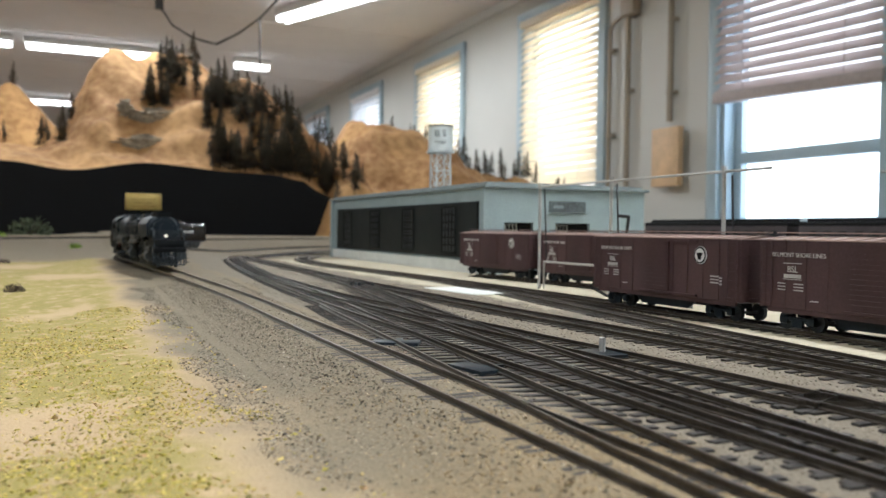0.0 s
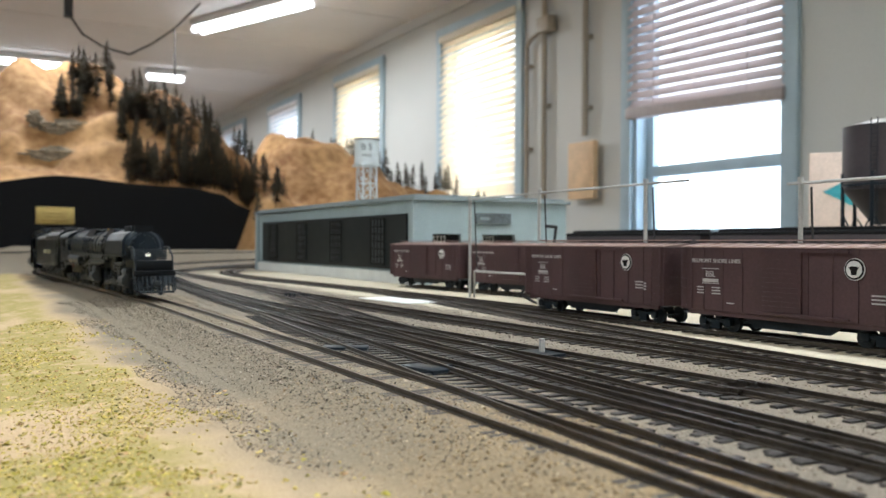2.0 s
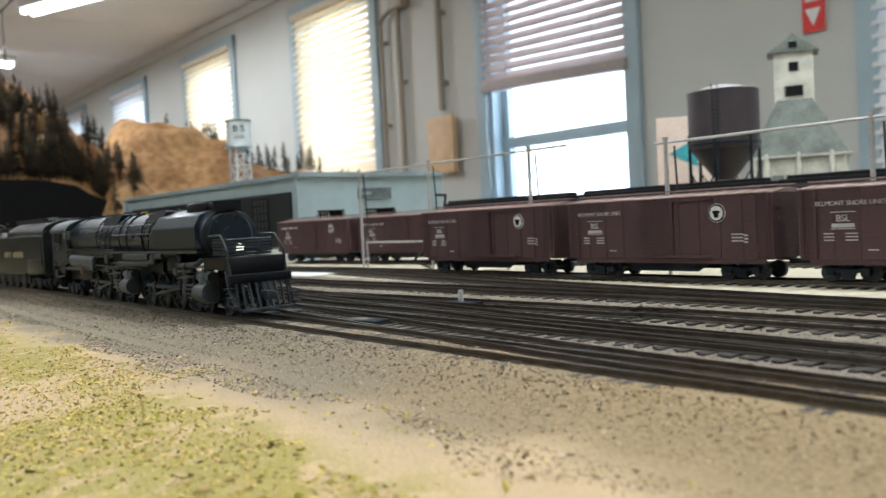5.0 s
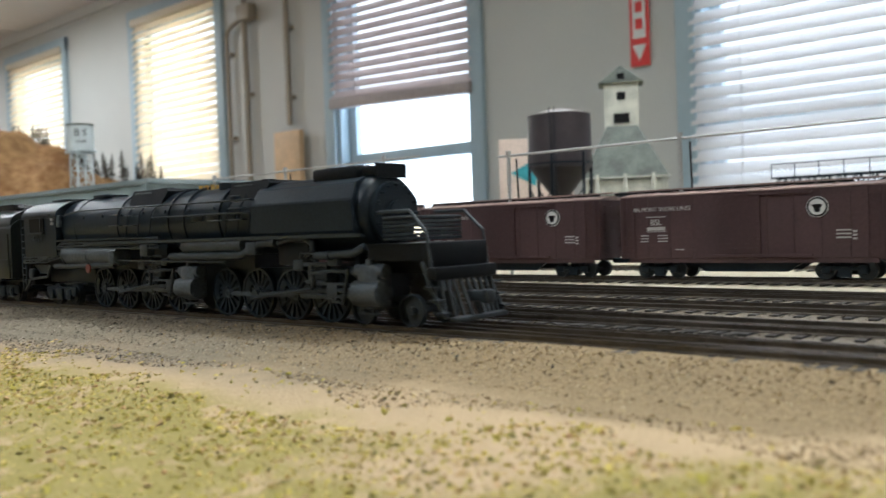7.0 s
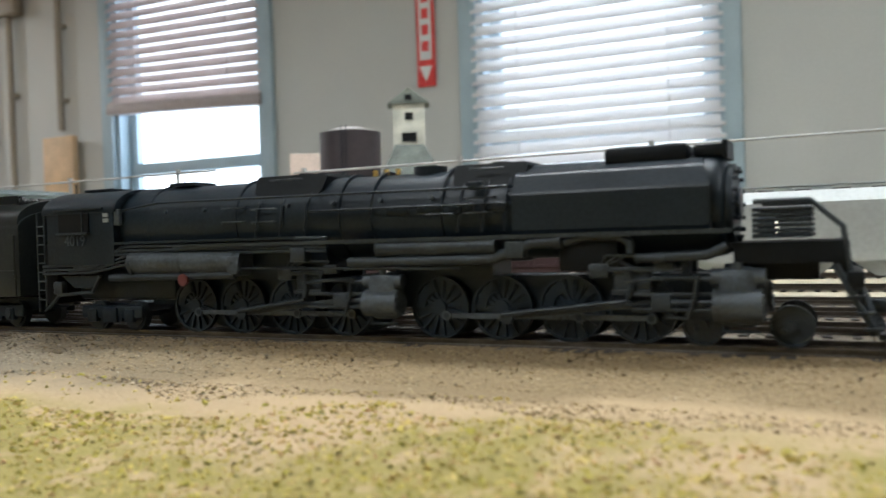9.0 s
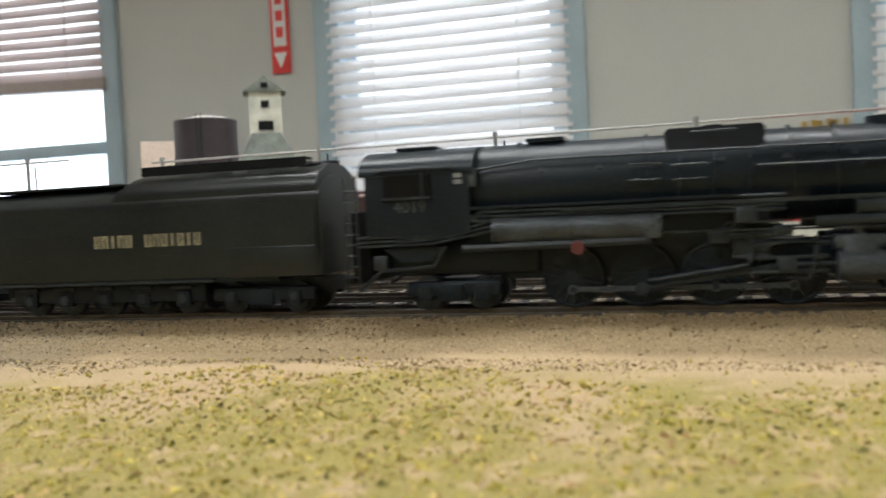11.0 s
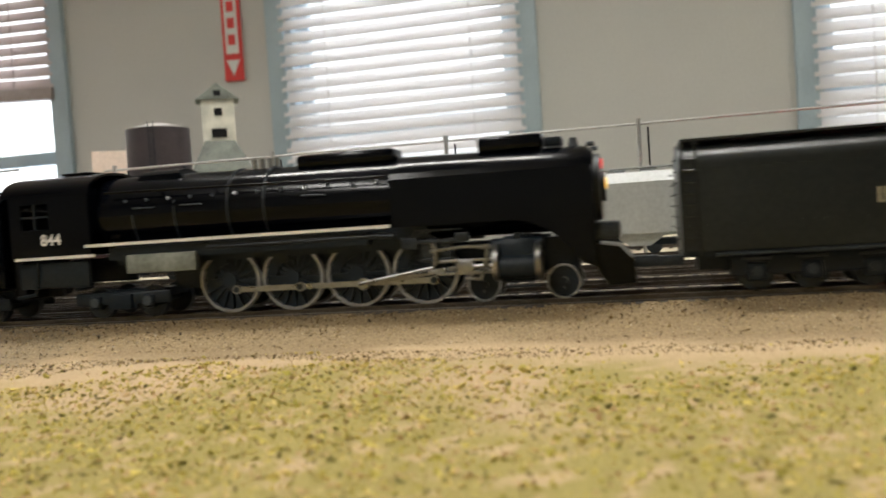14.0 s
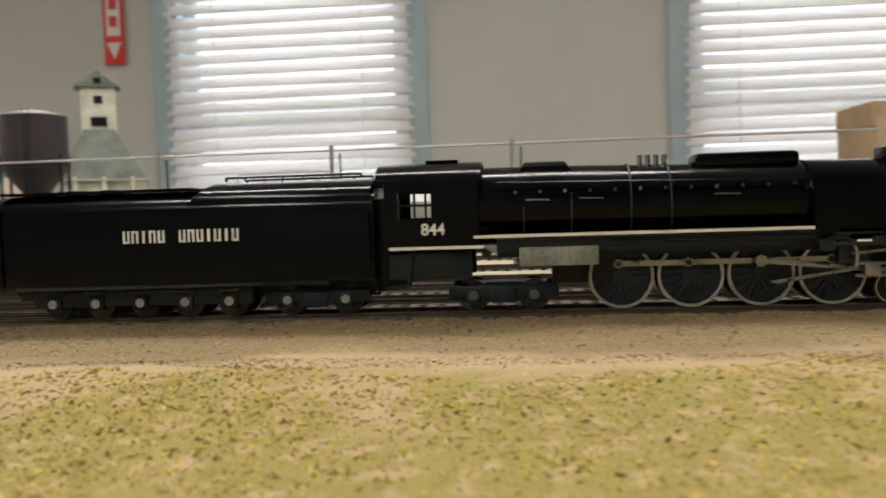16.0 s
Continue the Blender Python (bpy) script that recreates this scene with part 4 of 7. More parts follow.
def coaches():
    c = thing("passenger_coach", "dark maroon heavyweight coach with a black clerestory roof", "passenger car", "maroon coaches", at=(0.93, 0.9, 0.013))
    part("body", box(B(), (0, 0, 0.030), (0.036, 0.272, 0.034), bevel=0.0006), TANKBROWN, c)
    part("roof", box(B(), (0, 0, 0.049), (0.037, 0.276, 0.006), bevel=0.0028), MATTEBLACK, c)
    part("clerestory", box(B(), (0, 0, 0.0535), (0.020, 0.262, 0.005), bevel=0.0018), MATTEBLACK, c)
    for k in range(12):
        for s in (-1, 1):
            part("window", box(B(), (s * 0.0180, -0.115 + 0.0209 * k, 0.036), (0.0012, 0.009, 0.010)), DARKGLASS, c, smooth=False)
    for s in (-1, 1):
        part("truck", box(B(), (0, s * 0.1, 0.007), (0.024, 0.040, 0.008), bevel=0.001), BLACK, c)
    for y in (1.19, 0.61, 0.32):
        copy_thing(c, pose(0.93, y, 0.013))
    struct("roadbed", box(B(), (0.93, 0.7, 0.0035), (0.07, 1.7, 0.0195)), OLDGREY, "raised grey roadbed under the coaches")


coaches()


def pipe_gantry():
    for i, y in enumerate((0.965, 0.855, 0.730, 0.605, 0.475, 0.345, 0.215)):
        p = thing("gantry_post", "thin silver post carrying an overhead pipe", "post", "gantry posts", at=(0.515, y, -0.005))
        h = 0.096 if y > 0.69 else 0.089
        part("pole", rod(B(), (0, 0, 0), (0, 0, h), 0.0014, 8), SILVER, p)
        part("cap", rod(B(), (0, 0, h), (0, 0, h + 0.003), 0.0019, 8), SILVER, p)
        part("hose", rod(B(), (0.004, -0.006, 0.03), (0.001, -0.006, h - 0.003), 0.0007, 5), CABLE, p)
    for a, b in ((0.965, 0.69), (0.61, -0.35)):
        p = thing("overhead_pipe", "long thin silver pipe along the post tops", "pipe", "overhead pipes", at=(0.515, a, 0.0905 if a > 0.7 else 0.0835))
        bm = rod(B(), (0, 0.004, 0), (0, b - a, 0.0), 0.0009, 8)
        part("pipe", bm, SILVER, p)
    p = thing("low_rail", "thin silver rail beside the boxcars", "pipe", at=(0.520, 0.965, 0.022))
    bm = rod(B(), (0, 0, 0), (0, -0.20, 0.0), 0.0010, 8)
    rod(bm, (0, 0, -0.027), (0, 0, 0), 0.0010, 8)
    rod(bm, (0, -0.20, -0.027), (0, -0.20, 0), 0.0010, 8)
    part("pipe", bm, SILVER, p)
    c = thing("black_cable", "loose black cable rising between the boxcars", "cable", at=(0.521, 0.87, 0))
    part("wire", bent(B(), [(0, -0.01, -0.004), (0, 0.02, 0.004), (0, 0.0, 0.022), (0, -0.025, 0.036), (0, -0.03, 0.062), (0, -0.016, 0.063)], 0.0013, 6), CABLE, c)


pipe_gantry()


def silo():
    s = thing("storage_tank", "dark maroon cylindrical storage tank on braced legs", "tank", at=(1.033, 0.885, -0.005))
    r, za, zb = 0.0445, 0.118, 0.192
    part("shell", rod(B(), (0, 0, za), (0, 0, zb), r, 48), TANKBROWN, s)
    bm = rod(B(), (0, 0, zb), (0, 0, zb + 0.008), r + 0.0008, 48, r * 0.35)
    part("lid", bm, TANKTOP, s, "pale domed lid")
    part("cone", rod(B(), (0, 0, 0.078), (0, 0, za), 0.012, 48, r * 0.97), TANKBROWN, s)
    part("band", rod(B(), (0, 0, za + 0.004), (0, 0, za + 0.007), r + 0.0015, 48), BLACK, s)
    for k in range(6):
        a = k * math.pi / 3 + 0.3
        a2 = a + math.pi / 3
        x, y, x2, y2 = r * math.cos(a), r * math.sin(a), r * math.cos(a2), r * math.sin(a2)
        leg = part("leg", rod(B(), (x, y, 0), (x, y, za + 0.02), 0.0022, 8), BLACK, s)
        bm = rod(B(), (x, y, 0.02), (x2, y2, 0.09), 0.0010, 6)
        rod(bm, (x2, y2, 0.02), (x, y, 0.09), 0.0010, 6)
        part("brace", bm, BLACK, leg)
    bm = B()
    a = 3.5
    x, y = (r + 0.004) * math.cos(a), (r + 0.004) * math.sin(a)
    u = Vector((-math.sin(a), math.cos(a), 0)) * 0.0035
    for q in (-1, 1):
        rod(bm, (x + q * u.x, y + q * u.y, 0), (x + q * u.x, y + q * u.y, zb + 0.006), 0.0006, 5)
    for k in range(38):
        rod(bm, (x - u.x, y - u.y, 0.005 * k + 0.005), (x + u.x, y + u.y, 0.005 * k + 0.005), 0.0004, 4)
    part("ladder", bm, BLACK, s)


silo()


def coal_tower():
    c = thing("coaling_tower", "weathered white and grey coaling tower with a tall hoist house", "coaling tower", at=(1.31, 0.93, -0.005))
    c.rotation_euler = (0, 0, radians(28))
    part("base", box(B(), (0, 0, 0.055), (0.11, 0.135, 0.110), bevel=0.001), OLDWHITE, c, smooth=False)
    bm = B()
    v = [bm.verts.new(q) for q in ((-0.058, -0.07, 0.112), (0.058, -0.07, 0.112), (0.058, 0.07, 0.112), (-0.058, 0.07, 0.112), (-0.028, -0.022, 0.200), (0.028, -0.022, 0.200), (0.028, 0.028, 0.200), (-0.028, 0.028, 0.200))]
    for f in ((0, 1, 5, 4), (1, 2, 6, 5), (2, 3, 7, 6), (3, 0, 4, 7), (4, 5, 6, 7), (3, 2, 1, 0)):
        bm.faces.new([v[i] for i in f])
    part("hopper_roof", bm, OLDGREY, c, smooth=False)
    part("hoist_house", box(B(), (0, 0.003, 0.228), (0.052, 0.056, 0.095)), OLDWHITE, c, smooth=False)
    bm = B()
    along(bm, [(-0.034, 0.272), (0.040, 0.272), (0.003, 0.300)], -0.031, 0.031)
    part("roof", bm, OLDGREY, c, smooth=False)
    for z, w, h in ((0.282, 0.012, 0.010), (0.250, 0.014, 0.013), (0.213, 0.026, 0.016)):
        part("window", box(B(), (-0.0268 - (0.004 if z > 0.27 else 0), 0.003, z), (0.002, w, h)), MATTEBLACK, c, smooth=False)
    bm = B()
    along(bm, [(0.03, 0.19), (0.065, 0.112), (0.055, 0.112), (0.03, 0.17)], -0.02, 0.02)
    part("conveyor_housing", bm, OLDWHITE, c, smooth=False)
    for yy in (-0.035, 0.03):
        part("bay_opening", box(B(), (-0.0555, yy, 0.05), (0.002, 0.034, 0.07)), OLDGREY, c, smooth=False)
    for yy in (-0.045, 0.0, 0.045):
        part("chute", rod(B(), (-0.064, yy, 0.02), (-0.060, yy, 0.118), 0.010, 14, 0.0025), OLDWHITE, c)
    part("eave", box(B(), (0, 0, 0.1125), (0.122, 0.146, 0.003)), OLDWHITE, c, smooth=False)
    for k in range(7):
        part("batten", box(B(), (-0.0563, -0.060 + 0.020 * k, 0.055), (0.0016, 0.0022, 0.108)), OLDWHITE, c, smooth=False)
    for yy in (-0.062, 0.062):
        part("post", box(B(), (-0.058, yy, 0.056), (0.004, 0.004, 0.112)), OLDWHITE, c, smooth=False)


coal_tower()


def truss_bridge():
    b = thing("girder_walkway", "small black lattice girder walkway behind the yard", "bridge", at=(1.02, 0.52, 0))
    L = 0.13
    bm = B()
    for x in (-0.012, 0.012):
        for z in (0.058, 0.078):
            box(bm, (x, 0, z), (0.002, L, 0.002))
        for k in range(8):
            y = -L / 2 + k * L / 8
            rod(bm, (x, y, 0.058), (x, y + L / 16, 0.078), 0.0008, 5)
            rod(bm, (x, y + L / 16, 0.078), (x, y + L / 8, 0.058), 0.0008, 5)
    part("truss", bm, BLACK, b)
    bm = B()
    for k in range(6):
        rod(bm, (-0.012, -L / 2 + k * L / 5, 0.078), (-0.012, -L / 2 + k * L / 5, 0.094), 0.0006, 5)
    rod(bm, (-0.012, -L / 2, 0.094), (-0.012, L / 2, 0.094), 0.0006, 5)
    part("handrail", bm, BLACK, b)
    for s in (-1, 1):
        part("support", box(B(), (0, s * 0.055, 0.027), (0.026, 0.006, 0.062)), BLACK, b, smooth=False)


truss_bridge()


# ---------- things on the far wall ----------
def wall_things():
    for i, (y, zt, zb) in enumerate(((4.27, 1.20, 0.0), (4.10, 1.66, 0.0), (3.74, 1.66, 0.62))):
        p = thing("conduit", "painted vertical conduit pipe on the wall", "pipe", "wall conduits", at=(WALL_X - 0.03, y, 0))
        part("pipe", rod(B(), (0, 0, zb), (0, 0, zt), 0.017 if i else 0.013, 12), PIPEPAINT, p)
        for z in (zb + 0.15, (zb + zt) / 2, zt - 0.12):
            part("bracket", box(B(), (0.014, 0, z), (0.03, 0.06, 0.02)), PIPEPAINT, p)
        if i == 0:
            part("elbow", bent(B(), [(0, 0, zt), (0, -0.04, zt + 0.03), (0, -0.17, zt + 0.07)], 0.013, 10), PIPEPAINT, p)
        if i == 1:
            part("junction_box", box(B(), (-0.01, -0.03, 1.28), (0.06, 0.12, 0.09), bevel=0.008), PIPEPAINT, p)
    w = thing("wooden_panel", "pale pine board hung on the wall", "board", at=(WALL_X - 0.05, 3.73, 0.435))
    part("board", box(B(), (0, 0, 0), (0.035, 0.21, 0.30), bevel=0.004), WOOD, w)
    e = thing("fire_sign", "red and white vertical arrow sign on the wall", "sign", at=(WALL_X - 0.012, 1.705, 0.95))
    H = 0.75
    part("plate", box(B(), (0, 0, 0.05), (0.008, 0.080, H), bevel=0.002), RED, e)
    part("sign_panel", box(B(), (-0.0045, 0, 0.08), (0.003, 0.052, 0.60)), BOARD, e, "white inner panel", False)
    for k in range(9):
        part("sign_bar", box(B(), (-0.0065, 0, 0.345 - 0.064 * k), (0.002, 0.030, 0.040)), RED, e, smooth=False)
    bm = B()
    along(bm, [(-0.028, -0.245), (0.028, -0.245), (0, -0.305)], -0.007, -0.005)
    part("arrow", bm, BOARD, e, "white arrow head", False)
    p = thing("leaning_poster", "pale poster board with teal arrow shapes", "poster", at=(1.55, 1.27, -0.005))
    p.rotation_euler = (0, 0, radians(35))
    part("board", box(B(), (0, 0, 0.115), (0.008, 0.16, 0.23), bevel=0.002), POSTER, p)
    bm = B()
    along(bm, [(0.055, 0.155), (0.0, 0.185), (0.0, 0.125)], -0.006, -0.004)
    box(bm, (-0.005, -0.03, 0.155), (0.002, 0.06, 0.03))
    box(bm, (-0.005, 0.03, 0.04), (0.002, 0.06, 0.025))
    part("printed_shape", bm, TEAL, p, smooth=False)
    b = thing("cardboard_box", "brown cardboard carton on the far shelf", "box", at=(1.9, -0.70, -0.005))
    part("carton", box(B(), (0, 0, 0.105), (0.22, 0.30, 0.22), bevel=0.004), CARDBOARD, b)
    part("flap", box(B(), (0.0, 0.13, 0.225), (0.2, 0.05, 0.05)), CARDBOARD, b, smooth=False)


POSTER = mat("faded poster card", (0.62, 0.50, 0.42), 0.7, 0, 0.12, 20, 200, 0.02)
CARDBOARD = mat("brown cardboard", (0.36, 0.25, 0.15), 0.8, 0, 0.12, 20, 200, 0.05)
wall_things()


def ceiling_cable():
    c = thing("hanging_cable", "dark cable slung under the ceiling on droppers", "cable", at=(0, 0, 0))
    pts = [(0.637, 6.0, 1.48), (0.72, 6.0, 1.36), (0.85, 6.0, 1.29), (1.0, 6.0, 1.265), (1.14, 6.0, 1.35), (1.287, 6.0, 1.47), (1.45, 6.0, 1.66)]
    part("wire", bent(B(), pts, 0.007, 6), CABLE, c)
    part("dropper", rod(B(), (1.287, 6.0, 1.12), (1.287, 6.0, 1.48), 0.006, 6), CABLE, c)
    part("hook", box(B(), (0.637, 6.0, 1.575), (0.05, 0.05, 0.24)), CABLE, c)


ceiling_cable()


def yard_clutter():
    p = thing("paper_slip", "pale card lying beside the yard track", "card", at=(0.435, 0.955, -0.0035))
    p.rotation_euler = (0, 0, radians(6))
    part("card", box(B(), (0, 0, 0.0008), (0.034, 0.085, 0.0012)), BOARD, p)
    for x, y, r in ((0.262, 0.585, 10), (0.259, 0.66, 60)):
        t = thing("switch_machine", "small dark plate beside the turnout", "switch machine", "switch plates", at=(x, y, -0.004))
        t.rotation_euler = (0, 0, radians(r))
        part("plate", box(B(), (0, 0, 0.0015), (0.010, 0.022, 0.003), bevel=0.0005), BLACK, t)
        part("arm", box(B(), (0.007, 0, 0.0018), (0.012, 0.003, 0.002)), BLACK, t)
    t = thing("switch_stand", "tiny switch stand with a pale lamp", "switch stand", at=(0.330, 0.60, -0.004))
    part("base", box(B(), (0, 0, 0.0015), (0.012, 0.02, 0.003)), BLACK, t)
    part("lamp", rod(B(), (0, 0, 0.003), (0, 0, 0.009), 0.0014, 8), TANKTOP, t)
    for k in range(6):
        t = thing("bolt_post", "row of tiny dark stub posts by the track", "post", "stub posts", at=(0.352 + 0.0022 * k, 1.016 - 0.005 * k, -0.005))
        part("stub", box(B(), (0, 0, 0.004), (0.0022, 0.0022, 0.008)), BLACK, t)


yard_clutter()


# ---------- loose turf and ballast ----------
def grain_material(name, stops, rough=0.95):
    m = bpy.data.materials.new(name)
    m.use_nodes = True
    N, L = m.node_tree.nodes, m.node_tree.links
    g, r = N.new("ShaderNodeNewGeometry"), N.new("ShaderNodeValToRGB")
    L.new(g.outputs["Random Per Island"], r.inputs["Fac"])
    r.color_ramp.interpolation = "CONSTANT"
    els = r.color_ramp.elements
    els[0].position, els[0].color = 0.0, (*stops[0][1], 1)
    els[1].position, els[1].color = stops[1][0], (*stops[1][1], 1)
    for pos, c in stops[2:]:
        els.new(pos).color = (*c, 1)
    b = N["Principled BSDF"]
    L.new(r.outputs["Color"], b.inputs["Base Color"])
    b.inputs["Roughness"].default_value = rough
    b.inputs["Specular IOR Level"].default_value = 0.1
    return m


def grains(name, label, n, x0, x1, y0, y1, size, mask, material, lift=0.3):
    rng = np.random.default_rng(len(name) + n)
    P = np.stack([rng.uniform(x0, x1, n), rng.uniform(y0, y1, n)], 1)
    keep = [(x, y) for x, y in P.tolist() if mask(x, y, rng.random())]
    base = np.array([(x, y, ground_z(x, y)) for x, y in keep])
    k = len(base)
    tet = np.array([(1, 1, 1), (-1, -1, 1), (-1, 1, -1), (1, -1, -1)]) * 0.6
    s = rng.uniform(*size, k) * np.where(rng.random(k) < 0.08, 1.7, 1.0)
    rot = rng.normal(0, 0.55, (k, 4, 3))
    V = base[:, None, :] + (tet[None] + rot) * s[:, None, None] * 0.5
    V[:, :, 2] = base[:, None, 2] + (V[:, :, 2] - base[:, None, 2]) * 0.6 + (s * lift)[:, None]
    V = V.reshape(-1, 3)
    i = np.arange(k)[:, None] * 4
    F = np.concatenate([i + np.array(f) for f in ((0, 1, 2), (0, 2, 3), (0, 3, 1), (1, 3, 2))])
    me = bpy.data.meshes.new(name)
    me.from_pydata(V.tolist(), [], F.tolist())
    me.materials.append(material)
    return tagged(new(name, me), label, name, kind="stuff")


def turf_mask(x, y, u):
    edge = 0.158 + 0.035 * noise.noise((x * 9, y * 9, 0.4)) + 0.02 * noise.noise((x * 30, y * 30, 2.4))
    if x > edge:
        return u < 0.06
    c = 0.5 + 0.9 * noise.noise((x * 11, y * 11, 7.7)) + 0.5 * noise.noise((x * 40, y * 40, 3.3))
    far = smooth01((y - 0.45) / 0.25) * 0.35
    return u < c + 0.35 - far


def ballast_mask(x, y, u):
    on_line = abs(x - MAIN_X) < 0.0148
    return x < 0.256 + 0.008 * noise.noise((x * 25, y * 25, 1.1)) and (x > 0.172 + 0.02 * noise.noise((x * 20, y * 20, 5.5))) and (u < 0.35 if on_line else True)


TURF = grain_material("mixed turf foam", [(0.0, (0.40, 0.335, 0.070)), (0.20, (0.52, 0.41, 0.105)), (0.40, (0.33, 0.285, 0.055)), (0.54, (0.56, 0.425, 0.155)), (0.74, (0.45, 0.315, 0.15)), (0.86, (0.17, 0.150, 0.05)), (0.95, (0.56, 0.36, 0.19))])
STONE = grain_material("mixed ballast grit", [(0.0, (0.21, 0.150, 0.080)), (0.25, (0.38, 0.280, 0.150)), (0.5, (0.28, 0.205, 0.112)), (0.68, (0.47, 0.36, 0.205)), (0.86, (0.13, 0.10, 0.070)), (0.94, (0.54, 0.45, 0.31))])
GRIT = grain_material("dark grey yard grit", [(0.0, (0.15, 0.130, 0.103)), (0.3, (0.23, 0.20, 0.155)), (0.55, (0.10, 0.090, 0.075)), (0.75, (0.31, 0.265, 0.20)), (0.92, (0.42, 0.37, 0.29))])
grains("turf", "yellow-green and brown foam turf strewn on the ground", 190000, -0.16, 0.19, -0.10, 0.95, (0.0006, 0.0014), turf_mask, TURF, 0.1)
grains("ballast", "tan ballast grit along the main line", 80000, 0.165, 0.275, -0.12, 0.62, (0.00035, 0.0008), lambda x, y, u: ballast_mask(x, y, u) and u < 1.02 - smooth01((y - 0.32) / 0.3), STONE, 0.1)
grains("grey_ballast", "grey ballast grit farther up the main line", 70000, 0.165, 0.275, 0.30, 1.1, (0.00040, 0.0009), lambda x, y, u: ballast_mask(x, y, u) and u < smooth01((y - 0.32) / 0.3), GRIT, 0.1)
grains("yard_ballast", "grey ballast grit between the yard tracks", 60000, 0.262, 0.47, -0.05, 1.05, (0.0004, 0.0009), lambda x, y, u: x < 0.425 + 0.02 * noise.noise((x * 30, y * 30, 2.0)), GRIT, 0.1)


# ---------- the train ----------
REDDULL = mat("dull red paint", (0.10, 0.02, 0.02), 0.6, 0, 0.2)
TENDERGREY = mat("weathered dark tender paint", (0.0060, 0.0078, 0.0076), 0.34, 0, 0.3, 25, 700, 0.08, (0.0150, 0.0180, 0.0170), spec=0.35)
ASHGREY = mat("dusty pale grey steel", (0.20, 0.22, 0.20), 0.6, 0.1, 0.3, 90, 600, 0.1)
COAL = mat("black lump coal", (0.006, 0.006, 0.007), 0.35, 0, 0.4, 400, 1500, 0.3)
WORNGOLD = mat("worn gold lettering", (0.22, 0.20, 0.13), 0.6, 0, 0.5, 120, 900, 0.0, (0.42, 0.38, 0.25))


def s_point(s):
    """Place and heading on the main line, s metres along it from y = 0."""
    f = MAIN_S0 + s / 0.004
    i = max(0, min(len(MAIN) - 2, int(math.floor(f))))
    p = MAIN[i].lerp(MAIN[i + 1], f - i)
    return Vector((p.x, p.y, track_z(p)))


def rail_pose(front, rear):
    """Pose of a vehicle carried at two places of the line; local x points forward."""
    a, b = s_point(front), s_point(rear)
    d = a - b
    m = (a + b) / 2
    return Matrix.Translation(m) @ pose(0, 0, 0, 0, 0, math.degrees(math.atan2(d.y, d.x)))


def spoked_wheel(r, material, rim, spokes=14, weight=0.0, w=0.0022):
    """One pair of wheels on an axle along y, round the origin; returns bmeshes of body and tyre."""
    body, tyre = B(), B()
    for s in (-1, 1):
        y0, y1 = s * 0.0074, s * (0.0074 + w)
        # tyre ring
        n = 40
        prof = [(r, y0), (r, y1), (r * 0.91, y1), (r * 0.91, y0)]
        vs = [[tyre.verts.new((math.cos(2 * math.pi * k / n) * q, y, math.sin(2 * math.pi * k / n) * q)) for q, y in prof] for k in range(n)]
        for k in range(n):
            for j in range(4):
                tyre.faces.new((vs[k][j], vs[k][(j + 1) % 4], vs[(k + 1) % n][(j + 1) % 4], vs[(k + 1) % n][j]))
        rod(body, (0, y0, 0), (0, y1 + s * 0.0004, 0), r * 0.24, 20)
        for k in range(spokes):
            a = 2 * math.pi * k / spokes
            mid = (math.cos(a) * r * 0.56, (y0 + y1) / 2, math.sin(a) * r * 0.56)
            m = Matrix.Translation(mid) @ Matrix.Rotation(-a, 4, "Y") @ Matrix.Diagonal((r * 0.76, 0.0013, r * 0.10, 1))
            bmesh.ops.create_cube(body, size=1, matrix=m)
        rod(body, (0, s * 0.0076, 0), (0, s * 0.0080, 0), r * 0.92, 32)
        if weight:
            for k in range(-3, 4):
                a = math.pi + k * 0.17
                mid = (math.cos(a) * r * 0.68, (y0 + y1) / 2 + s * 0.0002, math.sin(a) * r * 0.68)
                m = Matrix.Translation(mid) @ Matrix.Rotation(-a, 4, "Y") @ Matrix.Diagonal((r * 0.32, 0.0018, r * 0.16, 1))
                bmesh.ops.create_cube(body, size=1, matrix=m)
        # crank pin
        rod(body, (r * 0.40, y1, 0), (r * 0.40, y1 + s * 0.0022, 0), r * 0.10, 10)
    rod(body, (0, -0.0074, 0), (0, 0.0074, 0), 0.0012, 8)
    bmesh.ops.recalc_face_normals(tyre, faces=tyre.faces)
    return body, tyre


def wheel_part(name, x, r, body_mat, tyre_mat, parent, spokes=14, weight=0.0):
    b, t = spoked_wheel(r, body_mat, tyre_mat, spokes, weight)
    w = part(name, b, body_mat, parent)
    part("tyre", t, tyre_mat, w)
    w.location = (x, 0, r)
    w["turn_radius"] = r
    return w


def rod_part(name, xs, r, y, z_c, material, parent, width=0.0016):
    """Side rod over the crank pins at xs; built round the origin, keyed round the cranks."""
    bm = B()
    for s in (-1, 1):
        box(bm, ((xs[0] + xs[-1]) / 2, s * y, 0), (xs[0] - xs[-1], 0.0009, width))
        for x in xs:
            rod(bm, (x, s * (y - 0.0007), 0), (x, s * (y + 0.0009), 0), 0.0016, 12)
    ob = part(name, bm, material, parent)
    ob.location = (0, 0, z_c)
    return ob


TURNING = []   # (object, x, radius, kind, crank radius)


